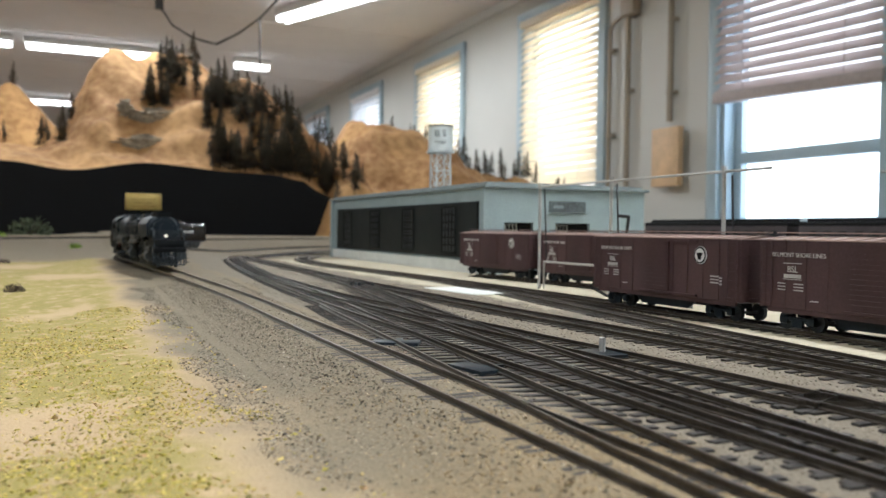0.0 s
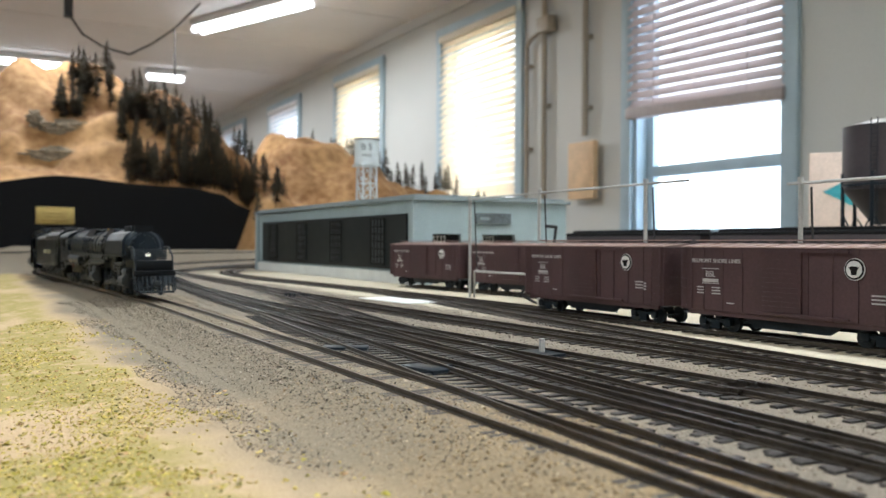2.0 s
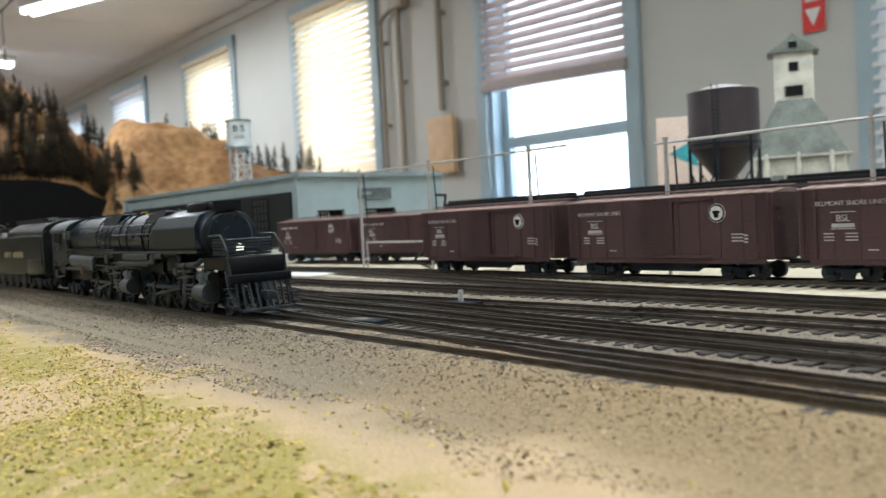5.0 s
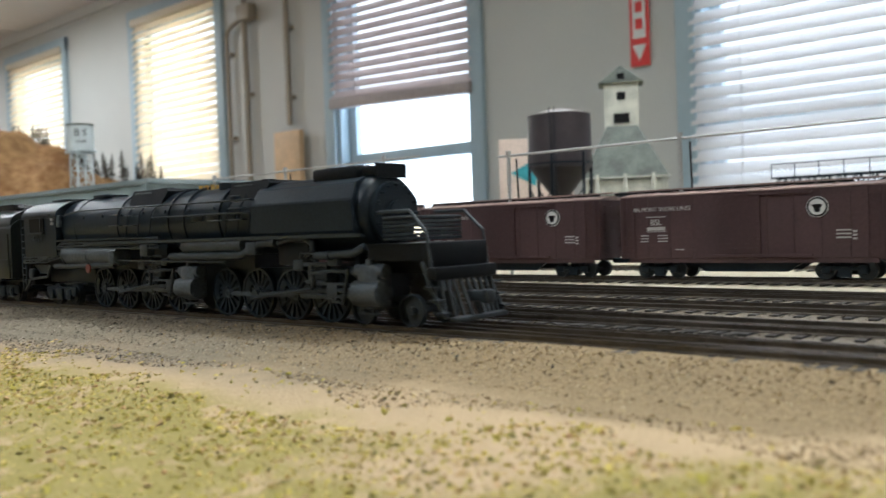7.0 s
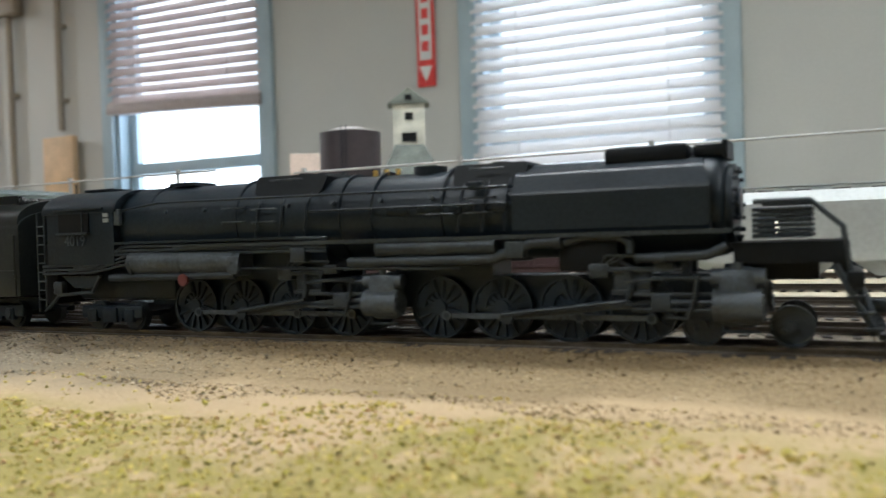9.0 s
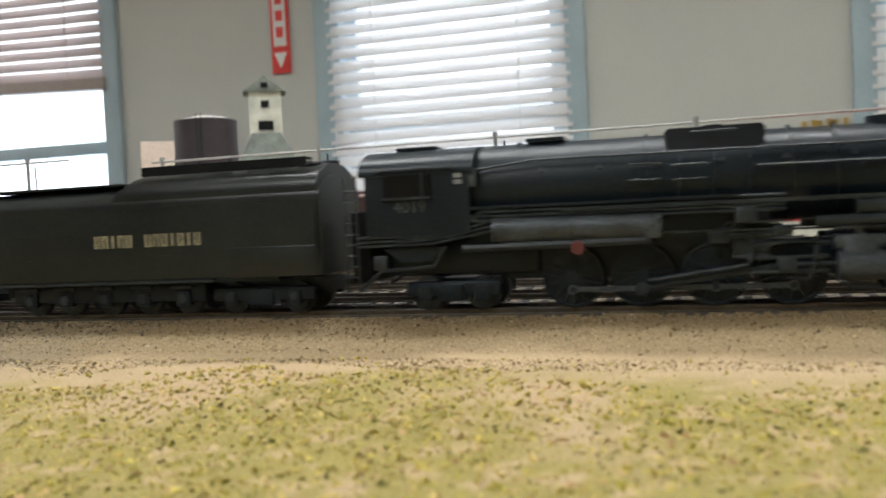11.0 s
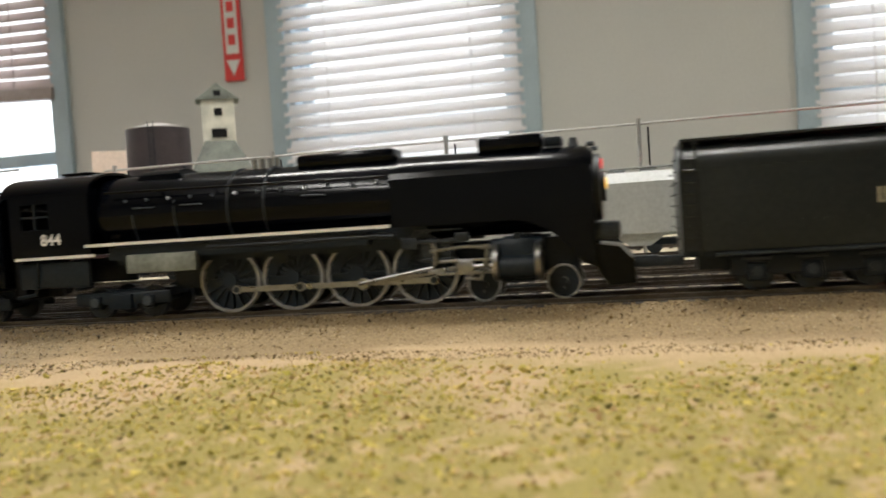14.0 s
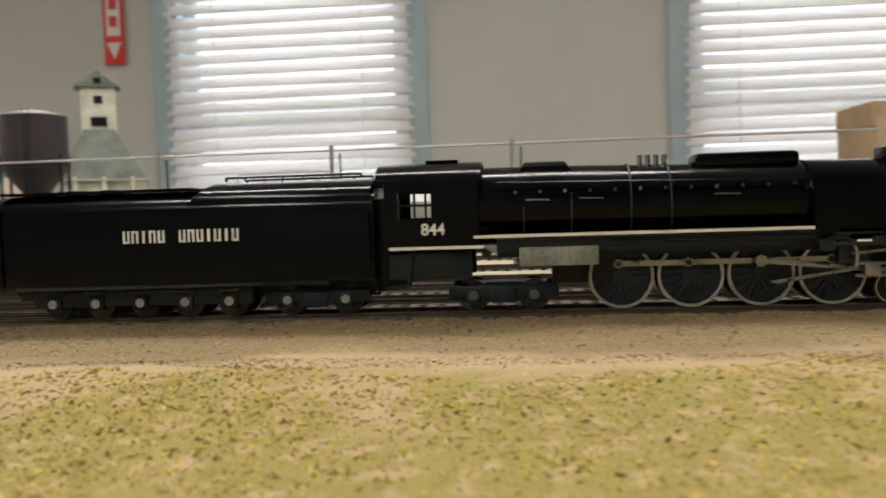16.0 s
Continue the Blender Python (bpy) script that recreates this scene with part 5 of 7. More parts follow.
def cylinder_block(x, parent, material, r=0.0062, L=0.0125, y=0.0155, z=0.0128):
    """A cast cylinder with its valve chest for each side."""
    for s in (-1, 1):
        bm = box(B(), (x, s * (y - 0.0020), z + 0.0010), (L, 0.0080, r * 2.55), bevel=0.0028)
        rod(bm, (x - L / 2 - 0.0007, s * y, z - 0.0012), (x + L / 2 + 0.0007, s * y, z - 0.0012), r * 0.72, 20)
        rod(bm, (x - L / 2 - 0.0014, s * (y - 0.001), z + r * 0.98), (x + L / 2 + 0.0014, s * (y - 0.001), z + r * 0.98), r * 0.40, 16)
        c = part("cylinder", bm, material, parent, "grey weathered cylinder")
        for k in range(8):
            a = k * math.pi / 4
            yy, zz = s * y + r * 0.58 * math.sin(a), z - 0.0012 + r * 0.58 * math.cos(a)
            part("stud", rod(B(), (x + L / 2 + 0.0006, yy, zz), (x + L / 2 + 0.0011, yy, zz), 0.0004, 6), material, c)
        part("relief_valve", rod(B(), (x, s * y, z + r * 1.2), (x, s * y, z + r * 1.2 + 0.0026), 0.0013, 10), material, c)
        part("drain_pipe", bent(B(), [(x - L * 0.35, s * (y + 0.001), z - r), (x - L * 0.35, s * (y + 0.001), z - r - 0.0018), (x + L * 0.5, s * (y + 0.001), z - r - 0.0018)], 0.0004, 5), DIRTY, c)


def valve_gear(x, parent, z, bright, crank_x, length, r, crank):
    """Guides, links and levers behind one cylinder; crosshead and main rod follow the crank."""
    for s in (-1, 1):
        y = s * 0.0150
        for dz in (0.0026, -0.0016):
            part("guide_bar", box(B(), (x - 0.017, y, z + dz), (0.021, 0.0012, 0.0010), bevel=0.0002), bright, parent)
        bm = B()
        along(bm, [(s * 0.0120, z + 0.0100), (s * 0.0142, z + 0.0100), (s * 0.0142, z + 0.0030), (s * 0.0120, z + 0.0030)], x - 0.0325, x - 0.0225)
        box(bm, (x - 0.0275, s * 0.0146, z + 0.0095), (0.013, 0.0016, 0.0014), bevel=0.0003)
        box(bm, (x - 0.0275, s * 0.0146, z + 0.0032), (0.011, 0.0016, 0.0014), bevel=0.0003)
        part("gear_hanger", bm, DIRTY, parent)
        pts = [(x - 0.0285 + 0.0012 * math.cos(k * 0.5 - 1.25), y + s * 0.0012, z + 0.0015 + 0.0015 * k) for k in range(6)]
        part("expansion_link", bent(B(), pts, 0.0008, 8), bright, parent)
        part("radius_rod", bent(B(), [(x - 0.029, y + s * 0.0016, z + 0.0062), (x - 0.018, y + s * 0.0014, z + 0.0072), (x - 0.009, y + s * 0.0012, z + 0.0070)], 0.0006, 6), bright, parent)
        part("valve_stem", rod(B(), (x - 0.005, s * 0.0145, z + 0.0066), (x - 0.013, s * 0.0145, z + 0.0066), 0.0006, 8), bright, parent)
        part("combination_lever", bent(B(), [(x - 0.0095, y + s * 0.0014, z + 0.0078), (x - 0.0105, y + s * 0.0014, z + 0.0020), (x - 0.0125, y + s * 0.0014, z - 0.0040)], 0.0006, 6), bright, parent)
        part("union_link", rod(B(), (x - 0.0125, y + s * 0.0014, z - 0.0038), (x - 0.0180, y + s * 0.0010, z - 0.0034), 0.0005, 6), bright, parent)
        part("eccentric_rod", rod(B(), (x - 0.0285, y + s * 0.0008, z + 0.0008), (crank_x + 0.002, y - s * 0.0006, z - 0.0035), 0.0006, 8, 0.0008), bright, parent)
        part("reverse_lever", bent(B(), [(x - 0.024, y - s * 0.001, z + 0.0075), (x - 0.030, y - s * 0.001, z + 0.0115), (x - 0.040, y - s * 0.001, z + 0.0108)], 0.0007, 6), DIRTY, parent)
        part("oil_box", box(B(), (x - 0.0365, s * 0.0138, z + 0.0092), (0.0058, 0.0036, 0.0040), bevel=0.0006), DIRTY, parent)
        part("oil_box", box(B(), (x - 0.0185, s * 0.0138, z + 0.0105), (0.0052, 0.0030, 0.0032), bevel=0.0006), DIRTY, parent)
        for k in range(3):
            part("oil_line", bent(B(), [(x - 0.036 + 0.0014 * k, s * 0.0150, z + 0.0112), (x - 0.034 + 0.003 * k, s * 0.0158, z + 0.0135), (x - 0.026 + 0.004 * k, s * 0.0158, z + 0.0132)], 0.00030, 5), DIRTY, parent)
        bm = box(B(), (0, y, z + 0.0005), (0.0055, 0.0018, 0.0046), bevel=0.0006)
        rod(bm, (0.002, y, z + 0.0005), (0.013, y, z + 0.0005), 0.0007, 8)
        cross = part("crosshead", bm, bright, parent)
        bm = box(B(), (length / 2, s * 0.0134, 0), (length, 0.0009, 0.0017), bevel=0.0003)
        for u, q in ((0, 0.0021), (length, 0.0014)):
            rod(bm, (u, s * 0.0127, 0), (u, s * 0.0144, 0), q, 14)
        main = part("main_rod", bm, bright, parent)
        TURNING.append((cross, crank_x, r, ("cross", length, z + 0.0005), crank))
        TURNING.append((main, crank_x, r, ("main", length, z + 0.0005), crank))


def rolling_truck(xs, r, parent, x_len, frame_mat, cover=True):
    """Small wheels in a side frame."""
    x0 = sum(xs) / len(xs)
    bm = B()
    if cover:
        for s in (-1, 1):
            box(bm, (x0, s * 0.0122, r + 0.0016), (x_len, 0.0016, 0.0050), bevel=0.0010)
            box(bm, (x0, s * 0.0130, r + 0.0004), (x_len * 0.22, 0.0020, 0.0058), bevel=0.0006)
            for x in xs:
                box(bm, (x, s * 0.0126, r + 0.0002), (0.0048, 0.0024, 0.0050), bevel=0.0006)
            for a, b in zip(xs, xs[1:]):
                box(bm, ((a + b) / 2, s * 0.0122, r - 0.0012), (abs(a - b) * 0.55, 0.0012, 0.0016))
    box(bm, (x0, 0, r + 0.003), (x_len * 0.8, 0.012, 0.003))
    t = part("truck", bm, frame_mat, parent)
    for x in xs:
        b = B()
        for s in (-1, 1):
            rod(b, (x, s * 0.0072, r), (x, s * 0.0100, r), r, 24)
            rod(b, (x, s * 0.0100, r), (x, s * 0.0106, r), r * 0.80, 24)
        rod(b, (x, -0.0072, r), (x, 0.0072, r), 0.001, 8)
        part("wheelset", b, DIRTY, t)
    return t


def ring_profile(n, ry, rz, yc=0.0, zc=0.0):
    return [(yc + ry * math.sin(2 * math.pi * k / n), zc + rz * math.cos(2 * math.pi * k / n)) for k in range(n)]


def boiler(parent, rows, material, label=""):
    """Lofted body: rows of x, centre height, half width, half height."""
    bm = B()
    n = 40
    rings = []
    for x, zc, ry, rz in rows:
        rings.append([bm.verts.new((x, y, z)) for y, z in ring_profile(n, ry, rz, 0, zc)])
    for a, b in zip(rings, rings[1:]):
        for k in range(n):
            bm.faces.new((a[k], a[(k + 1) % n], b[(k + 1) % n], b[k]))
    bm.faces.new(rings[0]), bm.faces.new(rings[-1][::-1])
    bmesh.ops.recalc_face_normals(bm, faces=bm.faces)
    return part("boiler", bm, material, parent, label)


def dome(parent, x0, x1, z0, z1, w, material, name="dome"):
    bm = B()
    prof = [(-w, z0), (-w * 0.96, z0 + (z1 - z0) * 0.55), (-w * 0.72, z1 - 0.0008), (0, z1), (w * 0.72, z1 - 0.0008), (w * 0.96, z0 + (z1 - z0) * 0.55), (w, z0)]
    along(bm, prof, x0, x1)
    vs = [v for v in bm.verts if v.co.z > z0 + 0.001]
    for v in vs:
        if abs(v.co.x - x0) < 1e-6:
            v.co.x -= math.copysign(0.003, x1 - x0) * -1 * (v.co.z - z0) / (z1 - z0)
        else:
            v.co.x += math.copysign(0.003, x1 - x0) * -1 * (v.co.z - z0) / (z1 - z0)
    return part(name, bm, material, parent)


def handrail(parent, pts, y, material, r=0.00045, posts=True):
    bm = B()
    for s in (-1, 1):
        P = [(x, s * y, z) for x, z in pts]
        bent(bm, P, r, 5)
        if posts:
            for (x0, z0), (x1, z1) in zip(pts, pts[1:]):
                k = max(1, int(abs(x1 - x0) / 0.02))
                for j in range(k):
                    f = j / k
                    x, z = x0 + (x1 - x0) * f, z0 + (z1 - z0) * f
                    rod(bm, (x, s * (y - 0.003), z), (x, s * y, z), r, 5)
    return part("handrail", bm, material, parent)


def cab_outline(w, z0, z1, top, n=10):
    """Upright sides to z1, then a smoothly rounded roof up to top."""
    arc = [(w * math.sin(math.pi / 2 * k / n), z1 + (top - z1) * math.cos(math.pi / 2 * k / n)) for k in range(n, -n - 1, -1)]
    return [(w, z0)] + arc + [(-w, z0)]


def saddle(parent, x0, x1, z0, z1, w, material, name="sand_dome"):
    """Sand box over the boiler: rounded ends and a flat top with a grab rail."""
    bm = B()
    mid, half = (x0 + x1) / 2, abs(x1 - x0) / 2
    out = [(-half * 0.80, z0), (-half * 0.93, z0 + 0.0012), (-half, z0 + 0.0060), (-half * 0.98, z1 - 0.0010), (-half * 0.92, z1), (half * 0.92, z1), (half * 0.98, z1 - 0.0010), (half, z0 + 0.0060), (half * 0.93, z0 + 0.0012), (half * 0.80, z0)]
    prism(bm, [(mid + x, z) for x, z in out], -w, w)
    for v in bm.verts:
        if v.co.z > z1 - 0.002:
            v.co.y *= 0.80
    d = part(name, bm, material, parent)
    for s in (-1, 1):
        part("grab_rail", rod(B(), (mid - half * 0.45, s * (w + 0.0008), z0 + 0.0055), (mid + half * 0.45, s * (w + 0.0008), z0 + 0.0055), 0.0003, 5), DIRTY, d)
    part("lid", rod(B(), (mid, 0, z1), (mid, 0, z1 + 0.0010), 0.003, 14), material, d)
    return d


BB_MID = 0.158


def big_engine():
    """Articulated engine; x = BB_MID - distance behind the front coupler."""
    e = thing("articulated_engine", "weathered black articulated steam locomotive with a 4-8-8-4 wheel arrangement", "locomotive")
    X = lambda s: BB_MID - s
    boiler(e, [(X(0.0425), 0.0385, 0.0120, 0.0120), (X(0.0435), 0.0385, 0.0137, 0.0133), (X(0.0460), 0.0385, 0.0146, 0.0141), (X(0.100), 0.0388, 0.0148, 0.0143), (X(0.1005), 0.0388, 0.0140, 0.0138), (X(0.150), 0.0390, 0.0143, 0.0140), (X(0.2), 0.0394, 0.0148, 0.0142), (X(0.252), 0.0398, 0.0152, 0.0142), (X(0.264), 0.0398, 0.0150, 0.0140)], BLACK)
    # smooth jacket over the smokebox
    bm = B()
    half = [(0.0160, 0.0318), (0.0166, 0.0330), (0.0166, 0.0432), (0.0163, 0.0440), (0.0130, 0.0489), (0.0122, 0.0496), (0.0080, 0.0512), (0.004, 0.0517)]
    along(bm, [(-y, z) for y, z in half] + half[::-1], X(0.0455), X(0.101))
    for v in bm.verts:
        if abs(v.co.x - X(0.0455)) < 1e-6 and v.co.z > 0.046:
            v.co.x -= (v.co.z - 0.046) * 0.55
    part("smokebox_jacket", bm, BLACK, e, smooth=False)
    bm = rod(B(), (X(0.0428), 0, 0.0385), (X(0.0405), 0, 0.0385), 0.0112, 32)
    rod(bm, (X(0.0405), 0, 0.0385), (X(0.0392), 0, 0.0385), 0.0045, 20)
    for k in range(16):
        a = k * math.pi / 8
        rod(bm, (X(0.0412), 0.0098 * math.sin(a), 0.0385 + 0.0098 * math.cos(a)), (X(0.0392), 0.0098 * math.sin(a), 0.0385 + 0.0098 * math.cos(a)), 0.0006, 6)
    part("smokebox_door", bm, BLACK, e)
    # stack casing, bell, number boards
    part("stack_casing", box(B(), (X(0.0640), 0, 0.0532), (0.0235, 0.015, 0.0052), bevel=0.0012), SHADEBLACK, e)
    bm = B()
    for s in (0.058, 0.070):
        rod(bm, (X(s), 0, 0.052), (X(s), 0, 0.0562), 0.0042, 20)
    part("stack", bm, DIRTY, e)
    bm = box(B(), (X(0.0465), 0, 0.0535), (0.009, 0.012, 0.0035), bevel=0.0008)
    box(bm, (X(0.0425), 0, 0.0535), (0.0015, 0.0145, 0.0050))
    part("number_board", bm, SHADEBLACK, e)
    saddle(e, X(0.0980), X(0.1225), 0.0466, 0.0538, 0.0118, SHADEBLACK)
    saddle(e, X(0.1690), X(0.1985), 0.0474, 0.0546, 0.0118, SHADEBLACK)
    for k in range(6):
        part("safety_valve", rod(B(), (X(0.146 + 0.0022 * k), -0.002 + 0.004 * (k % 2), 0.0515), (X(0.146 + 0.0022 * k), -0.002 + 0.004 * (k % 2), 0.0548), 0.0009, 8), BRASS, e, "brass safety valve")
    part("steam_dome", rod(B(), (X(0.135), 0, 0.0515), (X(0.135), 0, 0.0548), 0.0055, 24), BLACK, e)
    part("smoke_hood", box(B(), (X(0.236), 0, 0.0545), (0.012, 0.012, 0.0012)), BLACK, e)
    for s in (0.125, 0.150, 0.162, 0.204, 0.245):
        part("boiler_band", rod(B(), (X(s) - 0.0004, 0, 0.0393), (X(s) + 0.0004, 0, 0.0393), 0.01485 if s < 0.2 else 0.0152, 40), BLACK, e)
    handrail(e, [(X(0.102), 0.0462), (X(0.238), 0.0474), (X(0.258), 0.0452)], 0.0160, BLACK)
    handrail(e, [(X(0.102), 0.0412), (X(0.172), 0.0416)], 0.0163, BLACK, 0.0004)
    # washout plugs, sand pipes and jacket panels
    for s in (-1, 1):
        for k in range(7):
            a = 0.128 + 0.018 * k
            part("washout_plug", rod(B(), (X(a), s * 0.0142, 0.0440), (X(a), s * 0.0150, 0.0443), 0.0008, 8), DIRTY, e)
        for k in range(4):
            a = 0.107 + 0.011 * k
            part("jacket_panel", box(B(), (X(a), s * 0.0142, 0.0405), (0.008, 0.0012, 0.0030), bevel=0.0003), BLACK, e)
        for a in (0.174, 0.184, 0.194, 0.103, 0.110, 0.118):
            part("sand_pipe", bent(B(), [(X(a), s * 0.0100, 0.0495), (X(a), s * 0.0146, 0.0440), (X(a), s * 0.0156, 0.0390), (X(a + 0.001), s * 0.0158, 0.0330)], 0.00035, 5), BLACK, e)
        for a, z in ((0.107, 0.0432), (0.107, 0.0388), (0.120, 0.0388), (0.187, 0.0432), (0.187, 0.0388), (0.200, 0.0440), (0.200, 0.0392)):
            part("grab_iron", bent(B(), [(X(a), s * 0.0140, z), (X(a), s * 0.0162, z), (X(a + 0.009), s * 0.0162, z), (X(a + 0.009), s * 0.0140, z)], 0.0003, 5), DIRTY, e)
        part("check_valve", box(B(), (X(0.113), s * 0.0148, 0.0470), (0.0045, 0.0030, 0.0024), bevel=0.0006), BLACK, e)
        part("lubricator", box(B(), (X(0.100), s * 0.0165, 0.0275), (0.006, 0.004, 0.005), bevel=0.0006), DIRTY, e)
        part("lubricator", box(B(), (X(0.176), s * 0.0165, 0.0275), (0.006, 0.004, 0.005), bevel=0.0006), DIRTY, e)
        part("turret_lever", box(B(), (X(0.258), s * 0.0165, 0.0430), (0.003, 0.002, 0.006), bevel=0.0005), GREY, e)
        part("valve_wheel", rod(B(), (X(0.225), s * 0.0185, 0.0195), (X(0.225), s * 0.0192, 0.0195), 0.0022, 12), REDDULL, e, "dull red valve wheel")
    # running board, piping, air reservoirs
    bm = B()
    for s in (-1, 1):
        box(bm, (X(0.10), s * 0.0158, 0.0310), (0.115, 0.004, 0.0009))
        box(bm, (X(0.22), s * 0.0160, 0.0332), (0.085, 0.004, 0.0009))
    part("running_board", bm, BLACK, e)
    for s in (-1, 1):
        for k in range(4):
            part("pipe_run", bent(B(), [(X(0.165), s * 0.0172, 0.0328 - 0.0014 * k), (X(0.252 + 0.004 * k), s * 0.0172, 0.0332 - 0.0014 * k), (X(0.262 + 0.003 * k), s * 0.0172, 0.0270 - 0.001 * k), (X(0.275 + 0.003 * k), s * 0.0172, 0.0262 - 0.001 * k)], 0.00055, 6), DIRTY, e)
        part("edge_strip", box(B(), (X(0.135), s * 0.0180, 0.0313), (0.19, 0.0005, 0.0012)), DIRTY, e, smooth=False)
        t = part("air_tank", rod(B(), (X(0.200), s * 0.0148, 0.0252), (X(0.252), s * 0.0148, 0.0258), 0.0046, 24), GREY, e, "pale grey weathered air tank")
        for a in (0.202, 0.226, 0.250):
            part("tank_band", rod(B(), (X(a), s * 0.0148, 0.0252), (X(a + 0.0012), s * 0.0148, 0.0252), 0.00475, 24), DIRTY, t)
        part("tank_bracket", box(B(), (X(0.2025), s * 0.0188, 0.0246), (0.0045, 0.0014, 0.0060), bevel=0.0004), GREY, t)
        t = part("cooling_drum", rod(B(), (X(0.1065), s * 0.0160, 0.0287), (X(0.1460), s * 0.0160, 0.0287), 0.0026, 18), DIRTY, e, "dusty grey drum under the running board")
        for a in (0.1060, 0.1455):
            part("drum_end", rod(B(), (X(a), s * 0.0160, 0.0287), (X(a + 0.0010), s * 0.0160, 0.0287), 0.0028, 18), DIRTY, t)
        part("steam_pipe", bent(B(), [(X(0.157), s * 0.0165, 0.0246), (X(0.1080), s * 0.0165, 0.0248), (X(0.0952), s * 0.0165, 0.0292), (X(0.0871), s * 0.0165, 0.0295)], 0.0017, 12), DIRTY, e)
        part("pipe_collar", rod(B(), (X(0.0885), s * 0.0165, 0.0295), (X(0.0860), s * 0.0165, 0.0295), 0.0021, 12), DIRTY, e)
        part("exhaust_pipe", bent(B(), [(X(0.0855), s * 0.0160, 0.0292), (X(0.0795), s * 0.0160, 0.0306), (X(0.0700), s * 0.0160, 0.0304), (X(0.0668), s * 0.0160, 0.0288), (X(0.0668), s * 0.0160, 0.0258)], 0.0012, 10), DIRTY, e)
        part("pump_shield", box(B(), (X(0.0790), s * 0.0125, 0.0256), (0.0175, 0.0050, 0.0095), bevel=0.0008), SHADEBLACK, e, "black air pump shield")
        part("front_steam_pipe", bent(B(), [(X(0.0655), s * 0.0160, 0.0243), (X(0.0465), s * 0.0160, 0.0250), (X(0.0415), s * 0.0150, 0.0272)], 0.0014, 10), DIRTY, e)
        part("pipe_collar", rod(B(), (X(0.0590), s * 0.0160, 0.0244), (X(0.0575), s * 0.0160, 0.0244), 0.0018, 12), DIRTY, e)
        part("boiler_support", box(B(), (X(0.0535), s * 0.0060, 0.0215), (0.0022, 0.0030, 0.0075)), BLACK, e, smooth=False)
        part("blowdown_pipe", bent(B(), [(X(0.203), s * 0.0170, 0.0210), (X(0.262), s * 0.0170, 0.0204)], 0.0014, 8), DIRTY, e)
        part("reach_rod", rod(B(), (X(0.118), s * 0.0172, 0.0222), (X(0.200), s * 0.0172, 0.0232), 0.0004, 5), DIRTY, e)
    # frames
    bm = box(B(), (X(0.098), 0, 0.0145), (0.115, 0.011, 0.010))
    box(bm, (X(0.205), 0, 0.0145), (0.095, 0.011, 0.010))
    box(bm, (X(0.128), 0, 0.0225), (0.034, 0.016, 0.006))
    box(bm, (X(0.218), 0, 0.0240), (0.085, 0.018, 0.010))
    part("frame", bm, BLACK, e, smooth=False)
    bm = box(B(), (X(0.214), 0, 0.0262), (0.09, 0.022, 0.010))
    part("firebox", bm, BLACK, e, smooth=False)
    cylinder_block(X(0.0390), e, GREY, 0.0062, 0.0108)
    cylinder_block(X(0.1455), e, GREY, 0.0058, 0.0108)
    r = 0.0098
    valve_gear(X(0.0395), e, 0.0118, DIRTY, X(0.1077), 0.046, r, r * 0.40)
    valve_gear(X(0.1470), e, 0.0118, DIRTY, X(0.2065), 0.042, r, r * 0.40)
    for grp in ((0.0656, 0.0862, 0.1077, 0.1286), (0.1630, 0.1848, 0.2065, 0.2280)):
        for s in grp:
            w = wheel_part("driving_wheel", X(s), r, BLACK, BLACK, e, 15, 1)
            TURNING.append((w, X(s), r, "wheel", 0))
        rp = rod_part("side_rod", [X(s) for s in grp], r, 0.0108, r, GREY, e)
        TURNING.append((rp, 0, r, "rod", r * 0.40))
    for s, rr in ((0.0265, 0.0056), (0.0490, 0.0056)):
        w = wheel_part("leading_wheel", X(s), rr, DIRTY, DIRTY, e, 0)
        TURNING.append((w, X(s), rr, "wheel", 0))
    rolling_truck([X(0.2575), X(0.2765)], 0.0056, e, 0.032, BLACK)
    part("ash_pan", box(B(), (X(0.264), 0, 0.0175), (0.050, 0.016, 0.012), bevel=0.001), BLACK, e)
    # cab
    bm = B()
    along(bm, cab_outline(0.0178, 0.0255, 0.0455, 0.0532), X(0.259), X(0.2945))
    part("cab", bm, BLACK, e)
    bm = B()
    arc = cab_outline(0.0184, 0.0450, 0.0458, 0.0541)
    inner = cab_outline(0.0177, 0.0450, 0.0455, 0.0530)
    along(bm, arc + inner[::-1], X(0.2575), X(0.2965))
    part("cab_roof", bm, BLACK, e)
    part("roof_hatch", box(B(), (X(0.280), 0, 0.0545), (0.014, 0.012, 0.0010), bevel=0.0003), BLACK, e)
    for s in (-1, 1):
        w = part("cab_window", box(B(), (X(0.2795), s * 0.0178, 0.0418), (0.0160, 0.0010, 0.0080)), MATTEBLACK, e, "dark open cab window", False)
        part("window_frame", box(B(), (X(0.2745), s * 0.0184, 0.0418), (0.0006, 0.0006, 0.0080)), DIRTY, w, smooth=False)
        part("armrest", box(B(), (X(0.2795), s * 0.0186, 0.0375), (0.0170, 0.0016, 0.0008)), DIRTY, w, smooth=False)
        part("drip_rail", box(B(), (X(0.2765), s * 0.0187, 0.0466), (0.026, 0.0008, 0.0006)), DIRTY, e, smooth=False)
        for z in (0.0440, 0.0420):
            part("front_pane", box(B(), (X(0.2625), s * 0.0180, z), (0.0026, 0.0006, 0.0014)), TYRE, e, "small pale pane of the cab's side", False)
        lettering("number", "4019", 0.0056, Matrix.Translation((X(0.2790), s * 0.0182, 0.0345)) @ pose(0, 0, 0, 90, 0, 0 if s < 0 else 180), GREY, e)
        bm = B()
